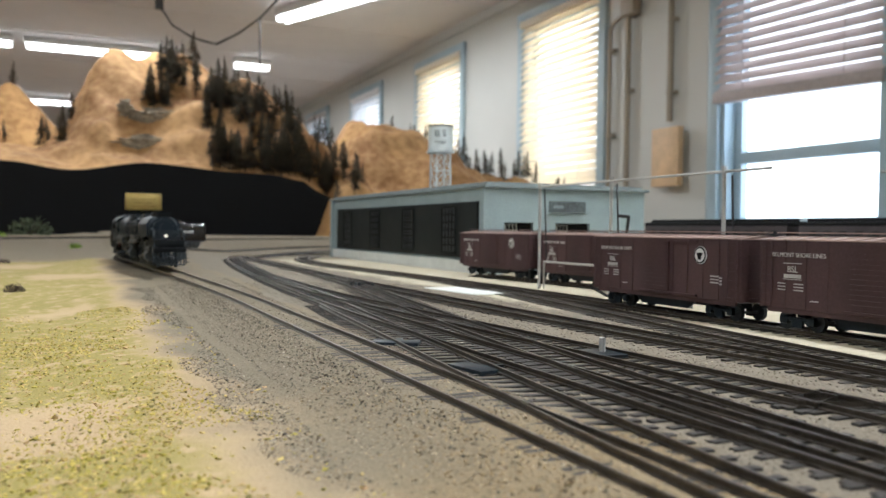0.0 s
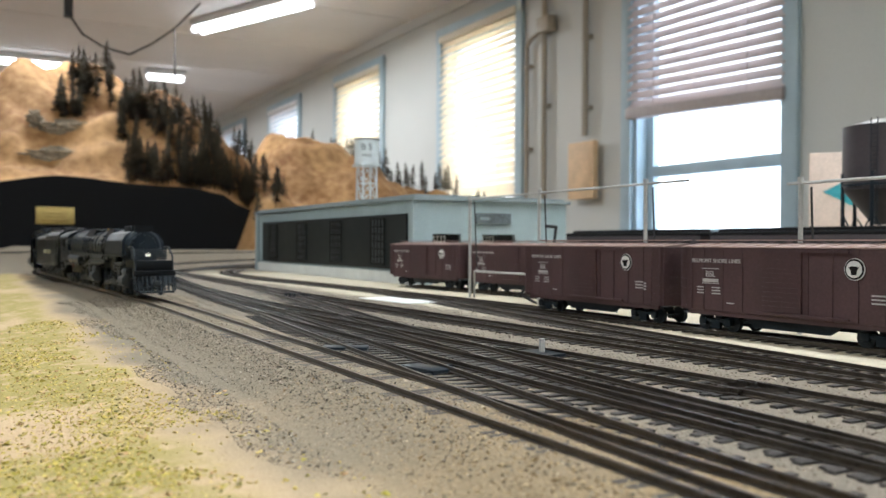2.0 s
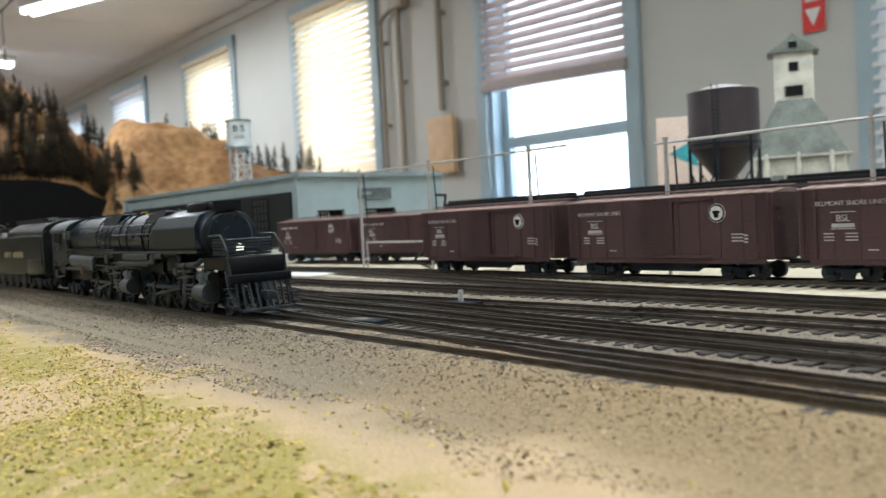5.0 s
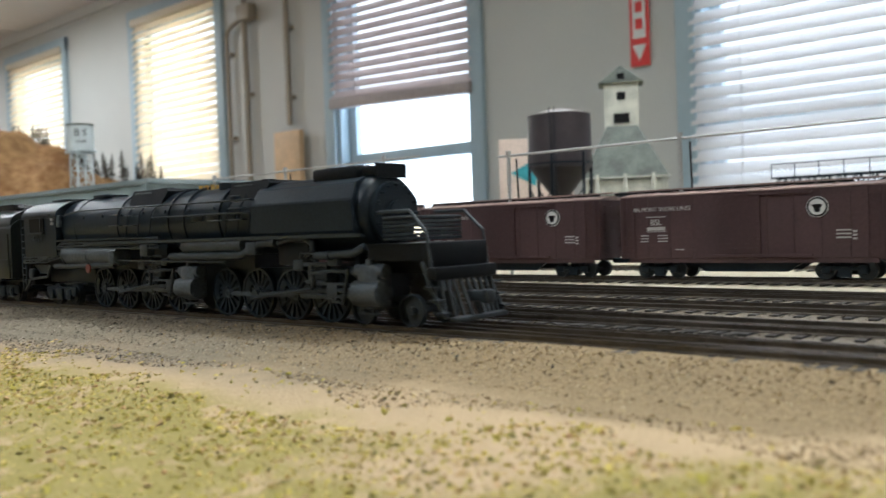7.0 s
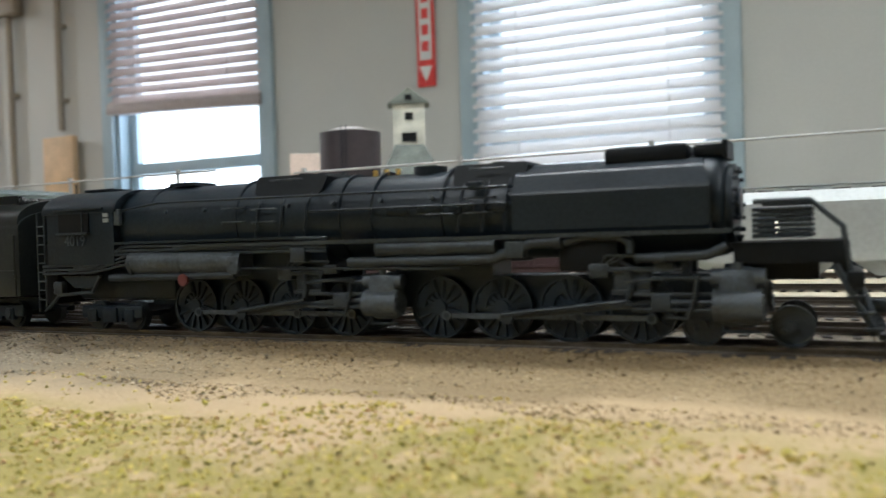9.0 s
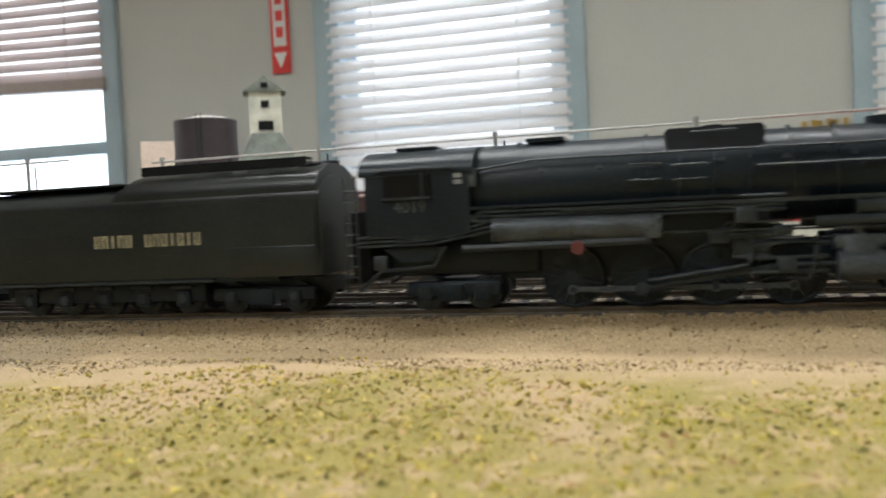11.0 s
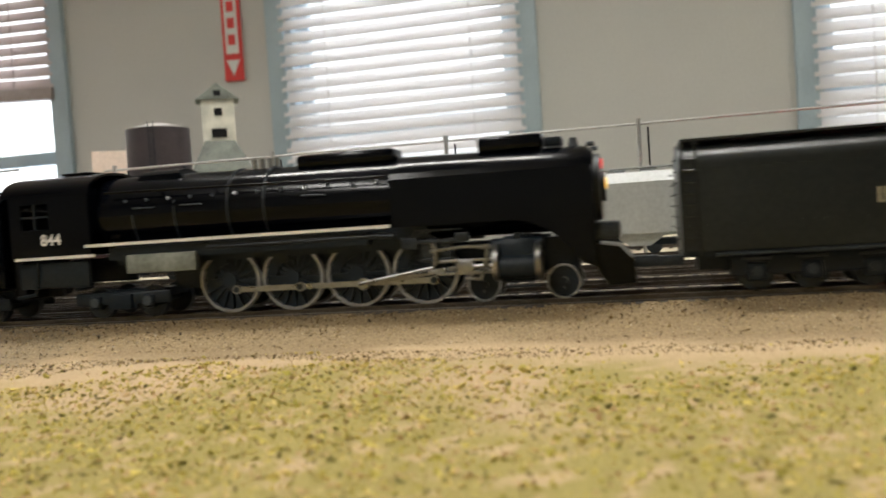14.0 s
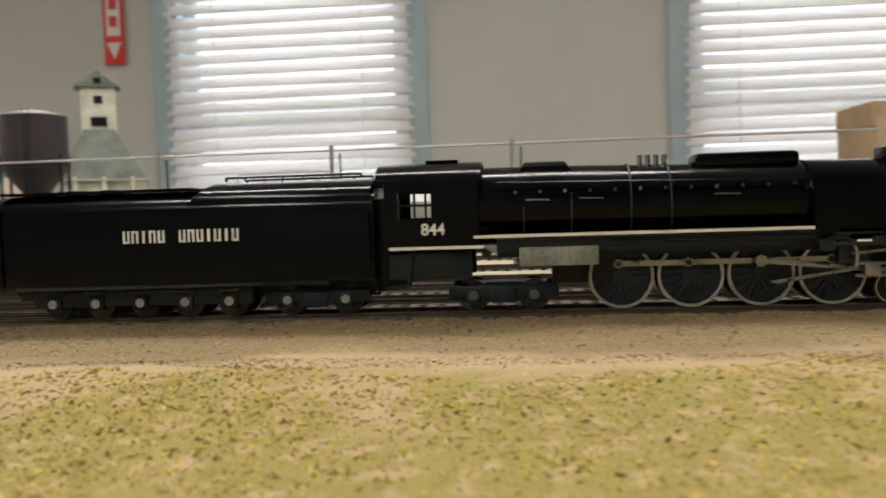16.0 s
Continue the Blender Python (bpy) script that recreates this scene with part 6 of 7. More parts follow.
        for k in range(9):
            rod(bm, (X(0.2985), s * 0.0160, 0.012 + 0.0036 * k), (X(0.3025), s * 0.0160, 0.012 + 0.0036 * k), 0.0003, 5)
        for xx in (0.2985, 0.3025):
            rod(bm, (X(xx), s * 0.0160, 0.007), (X(xx), s * 0.0160, 0.046), 0.0004, 5)
        part("cab_ladder", bm, DIRTY, e)
        for k in range(3):
            part("cab_pipe", bent(B(), [(X(0.250), s * 0.0170, 0.0292 - 0.0016 * k), (X(0.268 + 0.002 * k), s * 0.0170, 0.0252 - 0.0014 * k), (X(0.2985), s * 0.0170, 0.0250 - 0.0014 * k)], 0.0005, 6), DIRTY, e)
        bm = prism(B(), [(X(0.268), 0.0212), (X(0.290), 0.0212), (X(0.283), 0.0165), (X(0.274), 0.0165)], s * 0.0150 - 0.0006, s * 0.0150 + 0.0006)
        part("cab_gusset", bm, BLACK, e, smooth=False)
        part("injector", box(B(), (X(0.2905), s * 0.0160, 0.0165), (0.0050, 0.0030, 0.0050), bevel=0.0008), DIRTY, e)
        part("injector_pipe", bent(B(), [(X(0.268), s * 0.0168, 0.0212), (X(0.272), s * 0.0168, 0.0150), (X(0.290), s * 0.0168, 0.0138), (X(0.298), s * 0.0168, 0.0075)], 0.0007, 6), DIRTY, e)
    # solid black block added to stand in for the shade behind the cab
    part("gangway", box(B(), (X(0.2985), 0, 0.0220), (0.0070, 0.027, 0.024), bevel=0.001), MATTEBLACK, e, "black gangway block that darkens the gap between cab and tender")
    # front deck, cooler grille, pilot and coupler
    bm = box(B(), (X(0.028), 0, 0.0275), (0.026, 0.030, 0.0012))
    box(bm, (X(0.030), 0, 0.0225), (0.020, 0.016, 0.009))
    for s in (-1, 1):
        along(bm, [(s * 0.0150, 0.0275), (s * 0.0135, 0.0275), (s * 0.0135, 0.0225), (s * 0.0150, 0.0225)], X(0.040), X(0.016))
    part("front_deck", bm, SHADEBLACK, e, smooth=False)
    for k in range(6):
        bm = B()
        for s in (-1, 1):
            rod(bm, (X(0.0355), s * 0.0118, 0.0295 + 0.0014 * k), (X(0.0215), s * 0.0118, 0.0295 + 0.0014 * k), 0.0006, 6)
        rod(bm, (X(0.0215), -0.0118, 0.0295 + 0.0014 * k), (X(0.0215), 0.0118, 0.0295 + 0.0014 * k), 0.0006, 6)
        part("cooling_coil", bm, DIRTY, e)
    for s in (-1, 1):
        bm = bent(B(), [(X(0.035), s * 0.0140, 0.0385), (X(0.0215), s * 0.0140, 0.0385), (X(0.014), s * 0.0145, 0.0315), (X(0.0125), s * 0.0145, 0.0200)], 0.0007, 6)
        part("deck_rail", bm, DIRTY, e)
    bm = box(B(), (X(0.0145), 0, 0.0240), (0.004, 0.030, 0.0085), bevel=0.0008)
    box(bm, (X(0.0115), 0, 0.0182), (0.004, 0.032, 0.0042), bevel=0.0006)
    part("pilot_beam", bm, SHADEBLACK, e)
    pil = part("pilot", box(B(), (X(0.0052), 0, 0.0038), (0.003, 0.027, 0.0016), bevel=0.0004), DIRTY, e)
    for k in range(9):
        y = -0.0132 + 0.0033 * k
        part("pilot_bar", rod(B(), (X(0.0105), y, 0.0165), (X(0.0045 + abs(y) * 0.25), y, 0.0040), 0.0007, 6), DIRTY, pil)
    for s in (-1, 1):
        part("pilot_step", bent(B(), [(X(0.016), s * 0.0150, 0.022), (X(0.011), s * 0.0155, 0.012), (X(0.007), s * 0.0150, 0.0045)], 0.0009, 6), DIRTY, pil)
        for k in range(3):
            part("step", box(B(), (X(0.0115 - 0.002 * k), s * 0.0158, 0.0140 - 0.0040 * k), (0.004, 0.004, 0.0007)), DIRTY, pil, smooth=False)
    bm = box(B(), (X(0.0045), 0, 0.0105), (0.010, 0.004, 0.0035), bevel=0.0008)
    box(bm, (X(0.0005), -0.0015, 0.0105), (0.003, 0.004, 0.0045), bevel=0.0008)
    part("coupler", bm, DIRTY, e)
    bm = rod(B(), (X(0.0350), 0, 0.0322), (X(0.0305), 0, 0.0322), 0.0026, 20)
    part("headlight", bm, BLACK, e)
    part("headlight_glass", rod(B(), (X(0.0306), 0, 0.0322), (X(0.0302), 0, 0.0322), 0.0021, 20), HEADLIGHT, e, "lit headlight")
    return e


def name_bars(x, y, z, material, parent):
    """A railway name of two words as plain upright bars, a bar a letter."""
    pitch, h = 0.00335, 0.0046
    n = 0
    total = 13.6 * pitch
    for word, k0 in ((5, 0.0), (7, 6.4)):
        for k in range(word):
            u = (k0 + k) * pitch - total / 2
            w = 0.0009 if (word == 5 and k == 2) or (word == 7 and k in (3, 5)) else 0.0024
            bm = B()
            sx = 1 if y < 0 else -1
            if w < 0.001:
                box(bm, (x + sx * u, y, z), (w, 0.0004, h))
            else:
                box(bm, (x + sx * (u - w * 0.36), y, z), (0.0008, 0.0004, h))
                box(bm, (x + sx * (u + w * 0.36), y, z), (0.0008, 0.0004, h))
                box(bm, (x + sx * u, y, z + (h * 0.42 if k % 2 else -h * 0.42)), (w, 0.0004, h * 0.17))
            part("letter_bar", bm, material, parent, smooth=False)


def tender(name, label, s0, s1, front_wheels, rear_wheels, top, coal, paint, mid, letters):
    """Centipede tender between s0 and s1 behind the front coupler."""
    e = thing(name, label, "tender", "tenders")
    X = lambda s: mid - s
    bm = B()
    out = cab_outline(0.0180, 0.0135, top - 0.0075, top, 8)
    along(bm, out, X(s0 + 0.003), X(s1))
    tank = part("tank", bm, paint, e)
    for s in (-1, 1):
        for z in (top - 0.0090, top - 0.0175, 0.0215):
            part("seam", box(B(), (X((s0 + s1) / 2), s * 0.0180, z), (s1 - s0 - 0.004, 0.0003, 0.0003)), paint, tank, smooth=False)
        part("grab_iron", rod(B(), (X(s0 + 0.0045), s * 0.0190, 0.020), (X(s0 + 0.0045), s * 0.0190, top - 0.010), 0.0004, 5), paint, tank)
    ca, cb = coal
    bm = B()
    h = top + letters["rise"]
    along(bm, cab_outline(0.0176, top - 0.006, top - 0.0045, h, 8), X(ca), X(cb))
    for v in bm.verts:
        if abs(v.co.x - X(cb)) < 1e-6:
            v.co.x += (v.co.z - top + 0.004) * 0.9
    part("bunker", bm, paint, e)
    if letters["coal"]:
        for s in (-1, 1):
            part("coaming", box(B(), (X((ca + cb) / 2 - 0.002), s * 0.0128, h + 0.0004), (cb - ca - 0.014, 0.0007, 0.0034)), SHADEBLACK, e, smooth=False)
        rng = random.Random(11)
        bm = B()
        for k in range(260):
            u, v = rng.uniform(ca + 0.004, cb - 0.022), rng.uniform(-0.0118, 0.0118)
            q = rng.uniform(0.0008, 0.0016)
            heap = 0.0024 * smooth01((u - ca - 0.004) / 0.02) * (1 - (v / 0.014) ** 2)
            bmesh.ops.create_icosphere(bm, subdivisions=1, radius=q, matrix=Matrix.Translation((X(u), v, h - 0.0004 + heap)) @ Euler((rng.uniform(0, 3), rng.uniform(0, 3), 0)).to_matrix().to_4x4() @ Matrix.Diagonal((1, 0.7, 0.8, 1)))
        tagged(part("coal", bm, COAL, e, "heaped black coal", False), kind="stuff")
    bm = box(B(), (X((s0 + s1) / 2 + 0.01), 0, 0.0128), (s1 - s0 - 0.02, 0.034, 0.0018))
    box(bm, (X((s0 + s1) / 2), 0, 0.0095), (s1 - s0 - 0.01, 0.014, 0.005))
    part("underframe", bm, BLACK, e, smooth=False)
    bm = B()
    for s in (-1, 1):
        x0, x1 = X(rear_wheels[0] - 0.009), X(rear_wheels[-1] + 0.008)
        box(bm, ((x0 + x1) / 2, s * 0.0125, 0.0085), (abs(x0 - x1), 0.0018, 0.0070), bevel=0.0005)
        for w in rear_wheels:
            box(bm, (X(w), s * 0.0130, 0.0062), (0.0062, 0.0026, 0.0058), bevel=0.0008)
    t = part("pedestal_frame", bm, BLACK, e)
    for w in rear_wheels:
        b = B()
        for s in (-1, 1):
            rod(b, (X(w), s * 0.0072, 0.0055), (X(w), s * 0.0100, 0.0055), 0.0055, 24)
        part("wheelset", b, DIRTY, t)
        for s in (-1, 1):
            part("axle_cap", rod(B(), (X(w), s * 0.0140, 0.0062), (X(w), s * 0.0147, 0.0062), 0.0017, 14), letters["cap"], t)
            part("leaf_spring", box(B(), (X(w), s * 0.0142, 0.0104), (0.0085, 0.0014, 0.0011), bevel=0.0003), DIRTY, t)
    tr = rolling_truck([X(w) for w in front_wheels], 0.0055, e, 0.040, BLACK)
    for w in front_wheels:
        for s in (-1, 1):
            part("axle_cap", rod(B(), (X(w), s * 0.0136, 0.0060), (X(w), s * 0.0143, 0.0060), 0.0016, 14), letters["cap"], tr)
    for s in (-1, 1):
        bm = B()
        for k in range(9):
            rod(bm, (X(s1) - 0.0012, s * 0.0165, 0.014 + 0.0035 * k), (X(s1) - 0.0012, s * 0.0115, 0.014 + 0.0035 * k), 0.0004, 5)
            rod(bm, (X(s1 - 0.001), s * 0.0186, 0.014 + 0.0035 * k), (X(s1 - 0.005), s * 0.0186, 0.014 + 0.0035 * k), 0.0004, 5)
        rod(bm, (X(s1 - 0.001), s * 0.0186, 0.012), (X(s1 - 0.001), s * 0.0186, top), 0.0004, 5)
        rod(bm, (X(s1 - 0.005), s * 0.0186, 0.012), (X(s1 - 0.005), s * 0.0186, top), 0.0004, 5)
        part("ladder", bm, paint, e)
    bm = B()
    for s in (-1, 1):
        P = [(X(ca + 0.004), s * 0.012, h), (X(ca + 0.004), s * 0.012, h + 0.0014), (X(cb - 0.012), s * 0.012, h + 0.0014), (X(cb - 0.012), s * 0.012, h)]
        bent(bm, P, 0.0005, 5)
        for k in range(1, 7):
            x = X(ca + 0.004) + (X(cb - 0.012) - X(ca + 0.004)) * k / 7
            rod(bm, (x, s * 0.012, h), (x, s * 0.012, h + 0.0014), 0.0004, 5)
    part("top_rail", bm, SHADEBLACK, e)
    bm = B()
    for k in range(3):
        rod(bm, (X(s1 - 0.012 - 0.014 * k), 0, top), (X(s1 - 0.012 - 0.014 * k), 0, top + 0.0016), 0.004, 16)
    box(bm, (X((cb + s1) / 2), 0, top + 0.0006), (s1 - cb - 0.002, 0.026, 0.0008))
    part("water_hatch", bm, paint, e)
    bm = B()
    for x in (X(s0) + 0.003, X(s1) - 0.004):
        box(bm, (x, 0, 0.0102), (0.010, 0.0036, 0.0034), bevel=0.0006)
    part("coupler", bm, DIRTY, e)
    side = pose(0, 0, 0, 90, 0, 0)
    off = letters["at"]
    for s, rz in ((-1, 0), (1, 180)):
        name_bars(X(off), s * 0.0182, letters["z"], letters["mat"], e)
    if letters.get("box"):
        part("side_box", box(B(), (X(s0 + 0.022), 0, 0.0185), (0.034, 0.0372, 0.0105), bevel=0.0005), paint, e)
    bm = B()
    for s in (-1, 1):
        rod(bm, (X(s0 + 0.045), s * 0.0178, 0.0125), (X(s1 - 0.01), s * 0.0178, 0.0122), 0.0007, 6)
    part("brake_pipe", bm, DIRTY, e)
    return e


FE_MID = 0.585


def express_engine():
    e = thing("express_engine", "glossy black 4-8-4 express steam locomotive with white running-board stripes", "locomotive")
    X = lambda s: FE_MID - s
    boiler(e, [(X(0.4835), 0.0362, 0.0125, 0.0125), (X(0.486), 0.0362, 0.0150, 0.0142), (X(0.55), 0.0370, 0.0150, 0.0148), (X(0.5505), 0.0370, 0.0142, 0.0142), (X(0.60), 0.0375, 0.0146, 0.0144), (X(0.64), 0.0382, 0.0150, 0.0146), (X(0.666), 0.0382, 0.0150, 0.0146)], GLOSSBLACK)
    bm = B()
    along(bm, [(-0.0176, 0.0270), (-0.0176, 0.0430), (-0.0168, 0.0450), (-0.0150, 0.0450), (-0.0150, 0.0270)], X(0.4835), X(0.5505))
    along(bm, [(0.0176, 0.0270), (0.0176, 0.0430), (0.0168, 0.0450), (0.0150, 0.0450), (0.0150, 0.0270)], X(0.4835), X(0.5505))
    for s in (-1, 1):
        pts = [(X(0.4835), 0.0272), (X(0.512), 0.0272), (X(0.505), 0.0262), (X(0.498), 0.0230), (X(0.492), 0.0175), (X(0.488), 0.0120), (X(0.4835), 0.0105)]
        prism(bm, pts, s * 0.0150, s * 0.0176)
    part("smoke_lifter", bm, GLOSSBLACK, e, smooth=False)
    bm = rod(B(), (X(0.4835), 0, 0.0362), (X(0.4815), 0, 0.0362), 0.0112, 32)
    rod(bm, (X(0.4815), 0, 0.0362), (X(0.4800), 0, 0.0362), 0.0050, 24)
    part("smokebox_door", bm, DIRTY, e)
    part("headlight", rod(B(), (X(0.4835), 0, 0.0440), (X(0.4812), 0, 0.0440), 0.0022, 18), BLACK, e)
    part("headlight_glass", rod(B(), (X(0.4813), 0, 0.0440), (X(0.4808), 0, 0.0440), 0.0017, 18), REDLAMP, e, "lit red warning lamp")
    part("headlight_glass", rod(B(), (X(0.4806), 0, 0.0372), (X(0.4796), 0, 0.0372), 0.0019, 18), AMBER, e, "lit amber headlight")
    bm = B()
    for s in (-1, 1):
        rod(bm, (X(0.485), s * 0.011, 0.0500), (X(0.4825), s * 0.011, 0.0500), 0.0008, 10)
    part("marker_lamp", bm, DIRTY, e)
    part("stack_casing", box(B(), (X(0.511), 0, 0.0530), (0.022, 0.012, 0.0050), bevel=0.0010), GLOSSBLACK, e)
    part("bell", rod(B(), (X(0.490), 0, 0.0500), (X(0.490), 0, 0.0535), 0.0022, 14, 0.0012), DIRTY, e)
    part("number_board", box(B(), (X(0.4965), 0, 0.0525), (0.006, 0.010, 0.003), bevel=0.0006), BLACK, e)
    part("dome_casing", box(B(), (X(0.570), 0, 0.0525), (0.037, 0.0130, 0.0052), bevel=0.0018), GLOSSBLACK, e)
    dome(e, X(0.632), X(0.652), 0.0500, 0.0545, 0.0080, GLOSSBLACK, "sand_dome")
    bm = B()
    for k in range(4):
        rod(bm, (X(0.598 + 0.003 * k), 0, 0.0515), (X(0.598 + 0.003 * k), 0, 0.0555), 0.0010, 8)
    part("safety_valve", bm, STEEL, e)
    for s in (0.598, 0.612, 0.633, 0.650):
        part("boiler_band", rod(B(), (X(s) - 0.0003, 0, 0.0377), (X(s) + 0.0003, 0, 0.0377), 0.01500, 40), DIRTY, e)
    for sd in (-1, 1):
        for k in range(12):
            part("washout_plug", rod(B(), (X(0.556 + 0.0088 * k), sd * 0.0136, 0.0428), (X(0.556 + 0.0088 * k), sd * 0.0147, 0.0432), 0.0006, 8), STEEL if k % 3 == 0 else DIRTY, e)
        for a in (0.575, 0.622, 0.641):
            part("grab_iron", bent(B(), [(X(a), sd * 0.0140, 0.0400), (X(a), sd * 0.0156, 0.0400), (X(a + 0.008), sd * 0.0156, 0.0402), (X(a + 0.008), sd * 0.0140, 0.0402)], 0.0003, 5), DIRTY, e)
    for s, a, b, z0, z1 in ((-1, 0.551, 0.668, 0.0272, 0.0280), (1, 0.551, 0.668, 0.0272, 0.0280)):
        bm = B()
        box(bm, (X((a + b) / 2), s * 0.0172, 0.0276), (b - a, 0.0030, 0.0016))
        part("running_board", bm, GLOSSBLACK, e, smooth=False)
        part("stripe", box(B(), (X((a + b) / 2), s * 0.0188, 0.0276), (b - a, 0.0004, 0.0011)), WHITE, e, "white edge stripe", False)
        part("stripe", box(B(), (X(0.6815), s * 0.0183, 0.0240), (0.034, 0.0006, 0.0011)), WHITE, e, "white edge stripe", False)
    handrail(e, [(X(0.553), 0.0445), (X(0.660), 0.0465)], 0.0160, GLOSSBLACK)
    bm = box(B(), (X(0.565), 0, 0.0150), (0.150, 0.011, 0.011))
    box(bm, (X(0.60), 0, 0.0235), (0.12, 0.022, 0.008))
    part("frame", bm, BLACK, e, smooth=False)
    for s in (-1, 1):
        part("ash_pan", box(B(), (X(0.638), s * 0.0165, 0.0200), (0.028, 0.003, 0.0068), bevel=0.0006), ASHGREY, e, "pale grey ash pan side")
    bm = B()
    for s in (-1, 1):
        box(bm, (X(0.610), s * 0.0135, 0.0240), (0.10, 0.006, 0.0045))
        rod(bm, (X(0.55), s * 0.016, 0.0245), (X(0.62), s * 0.016, 0.0245), 0.0011, 8)
    part("reservoir", bm, BLACK, e)
    cylinder_block(X(0.509), e, BLACK, 0.0060, 0.0140, 0.0150, 0.0130)
    bm = B()
    for s in (-1, 1):
        for x in (0.502, 0.516):
            rod(bm, (X(x) - 0.0008, s * 0.0150, 0.0135), (X(x) + 0.0008, s * 0.0150, 0.0135), 0.0062, 24)
    part("cylinder_band", bm, STEEL, e)
    valve_gear(X(0.509), e, 0.0120, STEEL, X(0.5665), 0.037, 0.0117, 0.0117 * 0.40)
    r = 0.0117
    grp = (0.542, 0.5665, 0.591, 0.6155)
    for s in grp:
        w = wheel_part("driving_wheel", X(s), r, BLACK, TYRE, e, 16, 1)
        TURNING.append((w, X(s), r, "wheel", 0))
    rp = rod_part("side_rod", [X(s) for s in grp], r, 0.0108, r, STEEL, e, 0.0019)
    TURNING.append((rp, 0, r, "rod", r * 0.40))
    for s in (0.495, 0.522):
        w = wheel_part("leading_wheel", X(s), 0.0057, BLACK, TYRE, e, 0)
        TURNING.append((w, X(s), 0.0057, "wheel", 0))
    rolling_truck([X(0.647), X(0.669)], 0.0058, e, 0.040, BLACK)
    for x in (0.647, 0.669):
        for s in (-1, 1):
            part("axle_cap", rod(B(), (X(x), s * 0.0136, 0.0062), (X(x), s * 0.0144, 0.0062), 0.0018, 14), GREY, e)
    # cab with an open window
    bm = B()
    for s in (-1, 1):
        for x, z, sx, sz in ((0.6745, 0.0365, 0.017, 0.0245), (0.6975, 0.0365, 0.005, 0.0245), (0.689, 0.0295, 0.012, 0.0105), (0.689, 0.0465, 0.012, 0.0045)):
            box(bm, (X(x), s * 0.0176, z), (sx, 0.0010, sz))
    box(bm, (X(0.6665), 0, 0.0365), (0.001, 0.0346, 0.0245))
    box(bm, (X(0.683), 0, 0.0250), (0.034, 0.0346, 0.0015))
    part("cab", bm, GLOSSBLACK, e, smooth=False)
    bm = B()
    along(bm, cab_outline(0.0186, 0.0470, 0.0476, 0.0552) + cab_outline(0.0177, 0.0470, 0.0474, 0.0542)[::-1], X(0.665), X(0.703))
    part("cab_roof", bm, GLOSSBLACK, e)
    part("roof_hatch", box(B(), (X(0.680), 0, 0.0556), (0.012, 0.010, 0.0010), bevel=0.0003), GLOSSBLACK, e)
    bm = B()
    for s in (-1, 1):
        box(bm, (X(0.689), s * 0.0178, 0.0395), (0.0008, 0.0008, 0.0095))
        box(bm, (X(0.689), s * 0.0178, 0.0395), (0.012, 0.0008, 0.0007))
    part("window_bar", bm, BLACK, e, smooth=False)
    for s in (-1, 1):
        lettering("number", "844", 0.0058, Matrix.Translation((X(0.6825), s * 0.0183, 0.0305)) @ pose(0, 0, 0, 90, 0, 0 if s < 0 else 180), WHITE, e, 0.0001)
    bm = B()
    for s in (-1, 1):
        box(bm, (X(0.684), s * 0.0150, 0.0175), (0.030, 0.002, 0.010), bevel=0.0006)
        bent(bm, [(X(0.690), s * 0.0165, 0.0235), (X(0.692), s * 0.0165, 0.0105), (X(0.700), s * 0.0165, 0.0095)], 0.0007, 6)
    part("cab_apron", bm, BLACK, e)
    # black block added here too, as shade in the gap before the tender
    part("gangway", box(B(), (X(0.7015), 0, 0.0255), (0.0060, 0.027, 0.034), bevel=0.001), MATTEBLACK, e, "black gangway block that darkens the gap between cab and tender")
    # pilot
    bm = B()
    pts = [(X(0.4835), 0.0175), (X(0.4760), 0.0165), (X(0.4720), 0.0120), (X(0.4715), 0.0045), (X(0.480), 0.0040), (X(0.4835), 0.0090)]
    prism(bm, pts, -0.0145, 0.0145)
    part("pilot", bm, GLOSSBLACK, e, smooth=False)
    part("front_deck", box(B(), (X(0.482), 0, 0.0215), (0.012, 0.026, 0.006), bevel=0.001), DIRTY, e)
    part("coupler", box(B(), (X(0.4685), 0, 0.0104), (0.009, 0.004, 0.0038), bevel=0.0006), DIRTY, e)
    return e


FRONT = [(0.0, 1.155), (1.5, 1.015), (3.0, 0.850), (5.5, 0.570), (7.0, 0.415), (8.0, 0.315), (9.0, 0.225), (12.5, -0.114), (13.5, -0.2065), (14.0, -0.2512), (14.5, -0.3003), (16.0, -0.441)]


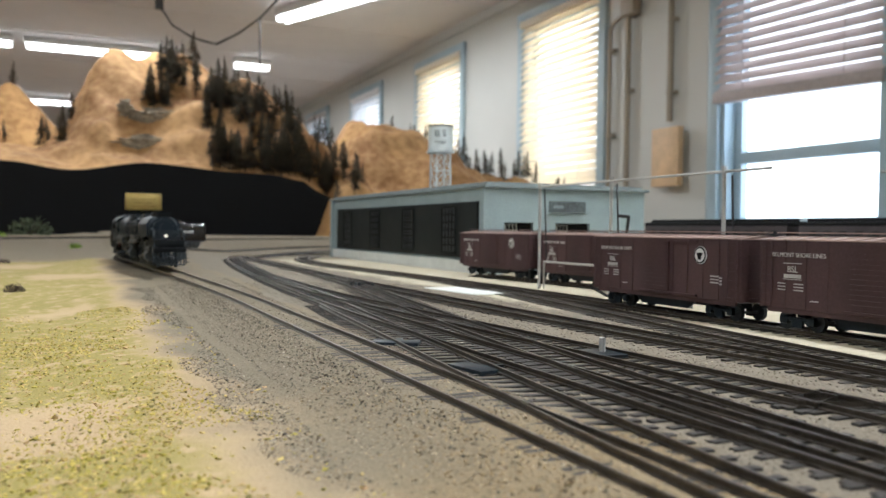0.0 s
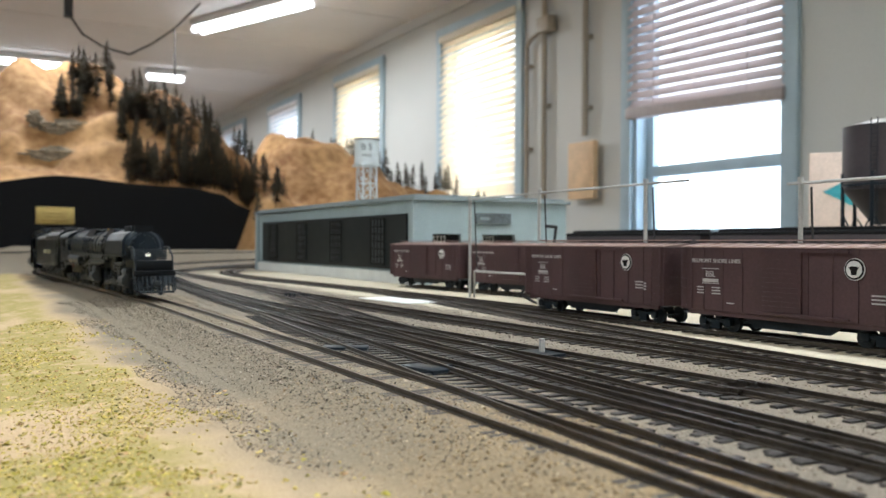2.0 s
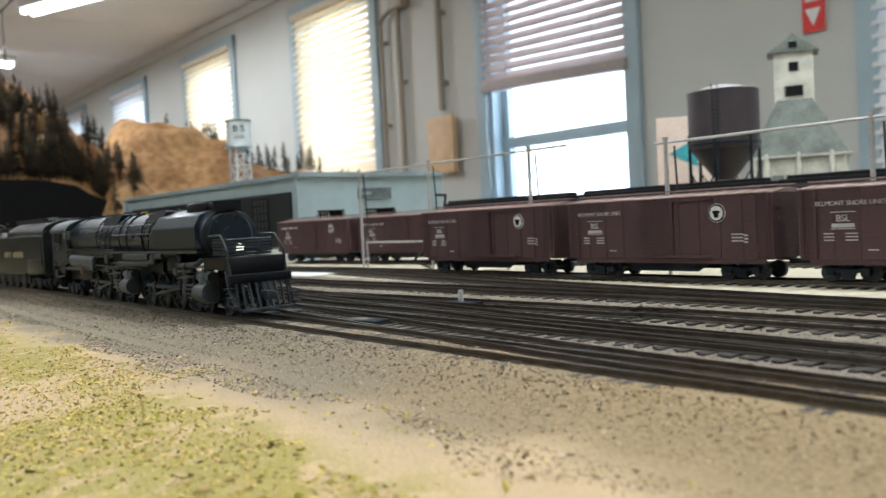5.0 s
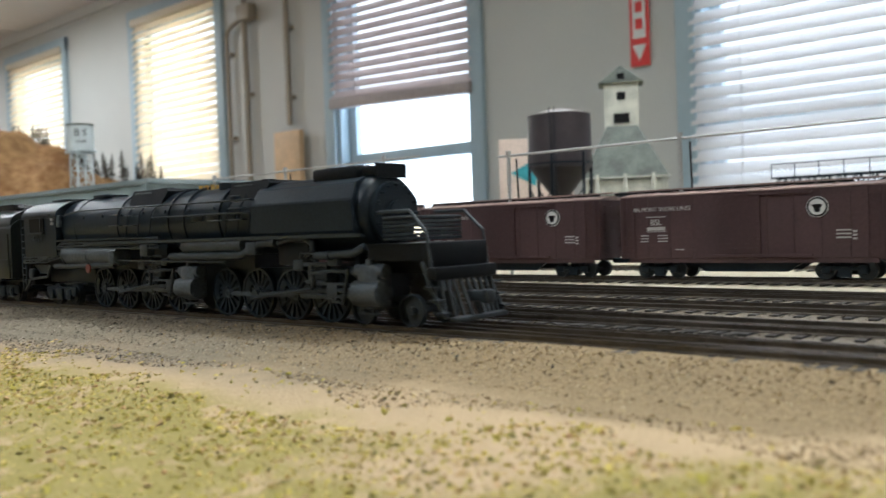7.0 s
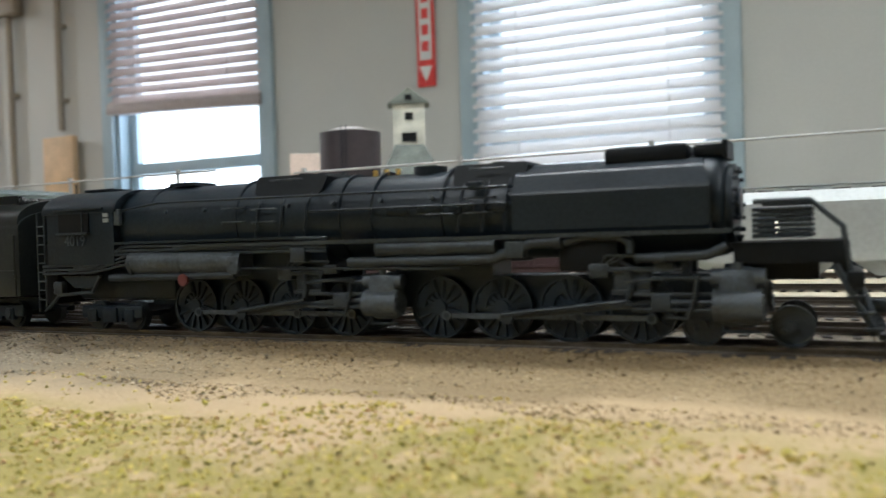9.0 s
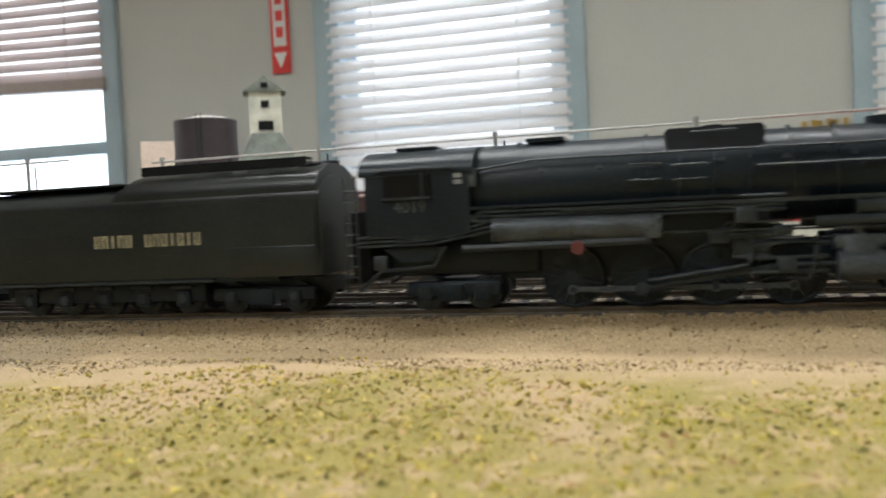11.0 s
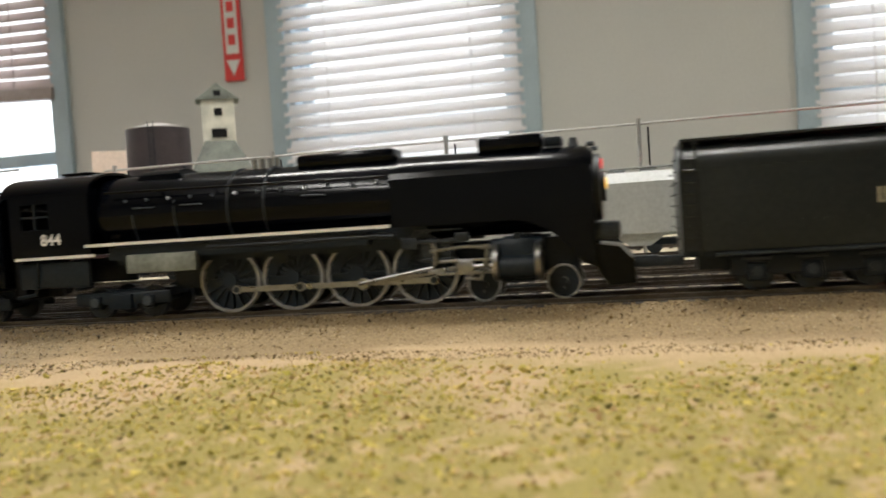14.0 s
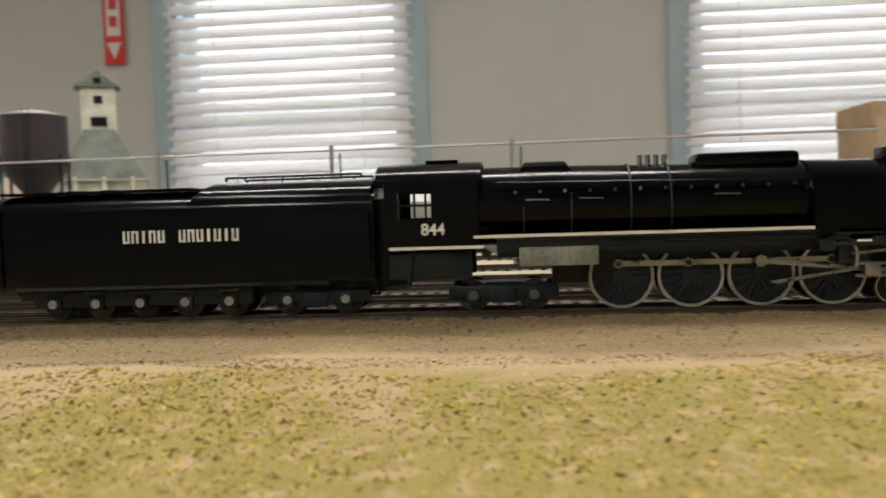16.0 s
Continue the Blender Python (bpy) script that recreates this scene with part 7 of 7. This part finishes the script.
def front_at(t):
    """Where the train's front coupler is, in metres along the line, eased between the known times."""
    P = FRONT
    i = max(k for k in range(len(P) - 1) if P[k][0] <= t + 1e-9)
    m = []
    for k in range(len(P)):
        a, b = P[max(0, k - 1)], P[min(len(P) - 1, k + 1)]
        m.append((b[1] - a[1]) / (b[0] - a[0]))
    (t0, v0), (t1, v1) = P[i], P[i + 1]
    h = t1 - t0
    u = (t - t0) / h
    return (2 * u ** 3 - 3 * u * u + 1) * v0 + (u ** 3 - 2 * u * u + u) * h * m[i] + (-2 * u ** 3 + 3 * u * u) * v1 + (u ** 3 - u * u) * h * m[i + 1]


ENGINE = big_engine()
TENDER_A = tender("coal_tender", "weathered dark grey coal tender with worn gold lettering", 0.308, 0.457, (0.324, 0.349), (0.368, 0.385, 0.4015, 0.419, 0.435), 0.0478, (0.312, 0.392), TENDERGREY, 0.382,
                  {"z": 0.0275, "at": 0.377, "mat": WORNGOLD, "cap": DIRTY, "box": True, "rise": 0.0042, "coal": True})
EXPRESS = express_engine()
TENDER_B = tender("coal_tender", "glossy black coal tender with white railway lettering", 0.701, 0.851, (0.716, 0.738), (0.760, 0.777, 0.7945, 0.812, 0.829), 0.0478, (0.705, 0.772), GLOSSBLACK, 0.774,
                  {"z": 0.0310, "at": 0.774, "mat": WHITE, "cap": TYRE, "box": False, "rise": 0.0026, "coal": False})



def motions():
    steps = [i * 0.5 for i in range(33)]
    for ob, mid, reach in ((ENGINE, BB_MID, 0.085), (TENDER_A, 0.382, 0.05), (EXPRESS, FE_MID, 0.055), (TENDER_B, 0.774, 0.05)):
        walk(ob, [(t, rail_pose(front_at(t) + mid - reach, front_at(t) + mid + reach)) for t in steps])
    start = front_at(0.0)
    for ob, x, r, kind, crank in TURNING:
        n = 320
        rows = []
        for i in range(n + 1):
            t = 16.0 * i / n
            a = (start - front_at(t)) / r
            if kind == "wheel":
                rows.append((t, pose(x, 0, r, 0, math.degrees(a), 0)))
            elif kind == "rod":
                rows.append((t, pose(crank * math.cos(a), 0, r - crank * math.sin(a))))
            else:
                what, length, zh = kind
                px, pz = x + crank * math.cos(a), r - crank * math.sin(a)
                th = math.asin((pz - zh) / length)
                if what == "main":
                    rows.append((t, pose(px, 0, pz, 0, math.degrees(th), 0)))
                else:
                    rows.append((t, pose(px + length * math.cos(th), 0, 0)))
        walk(ob, rows)


motions()
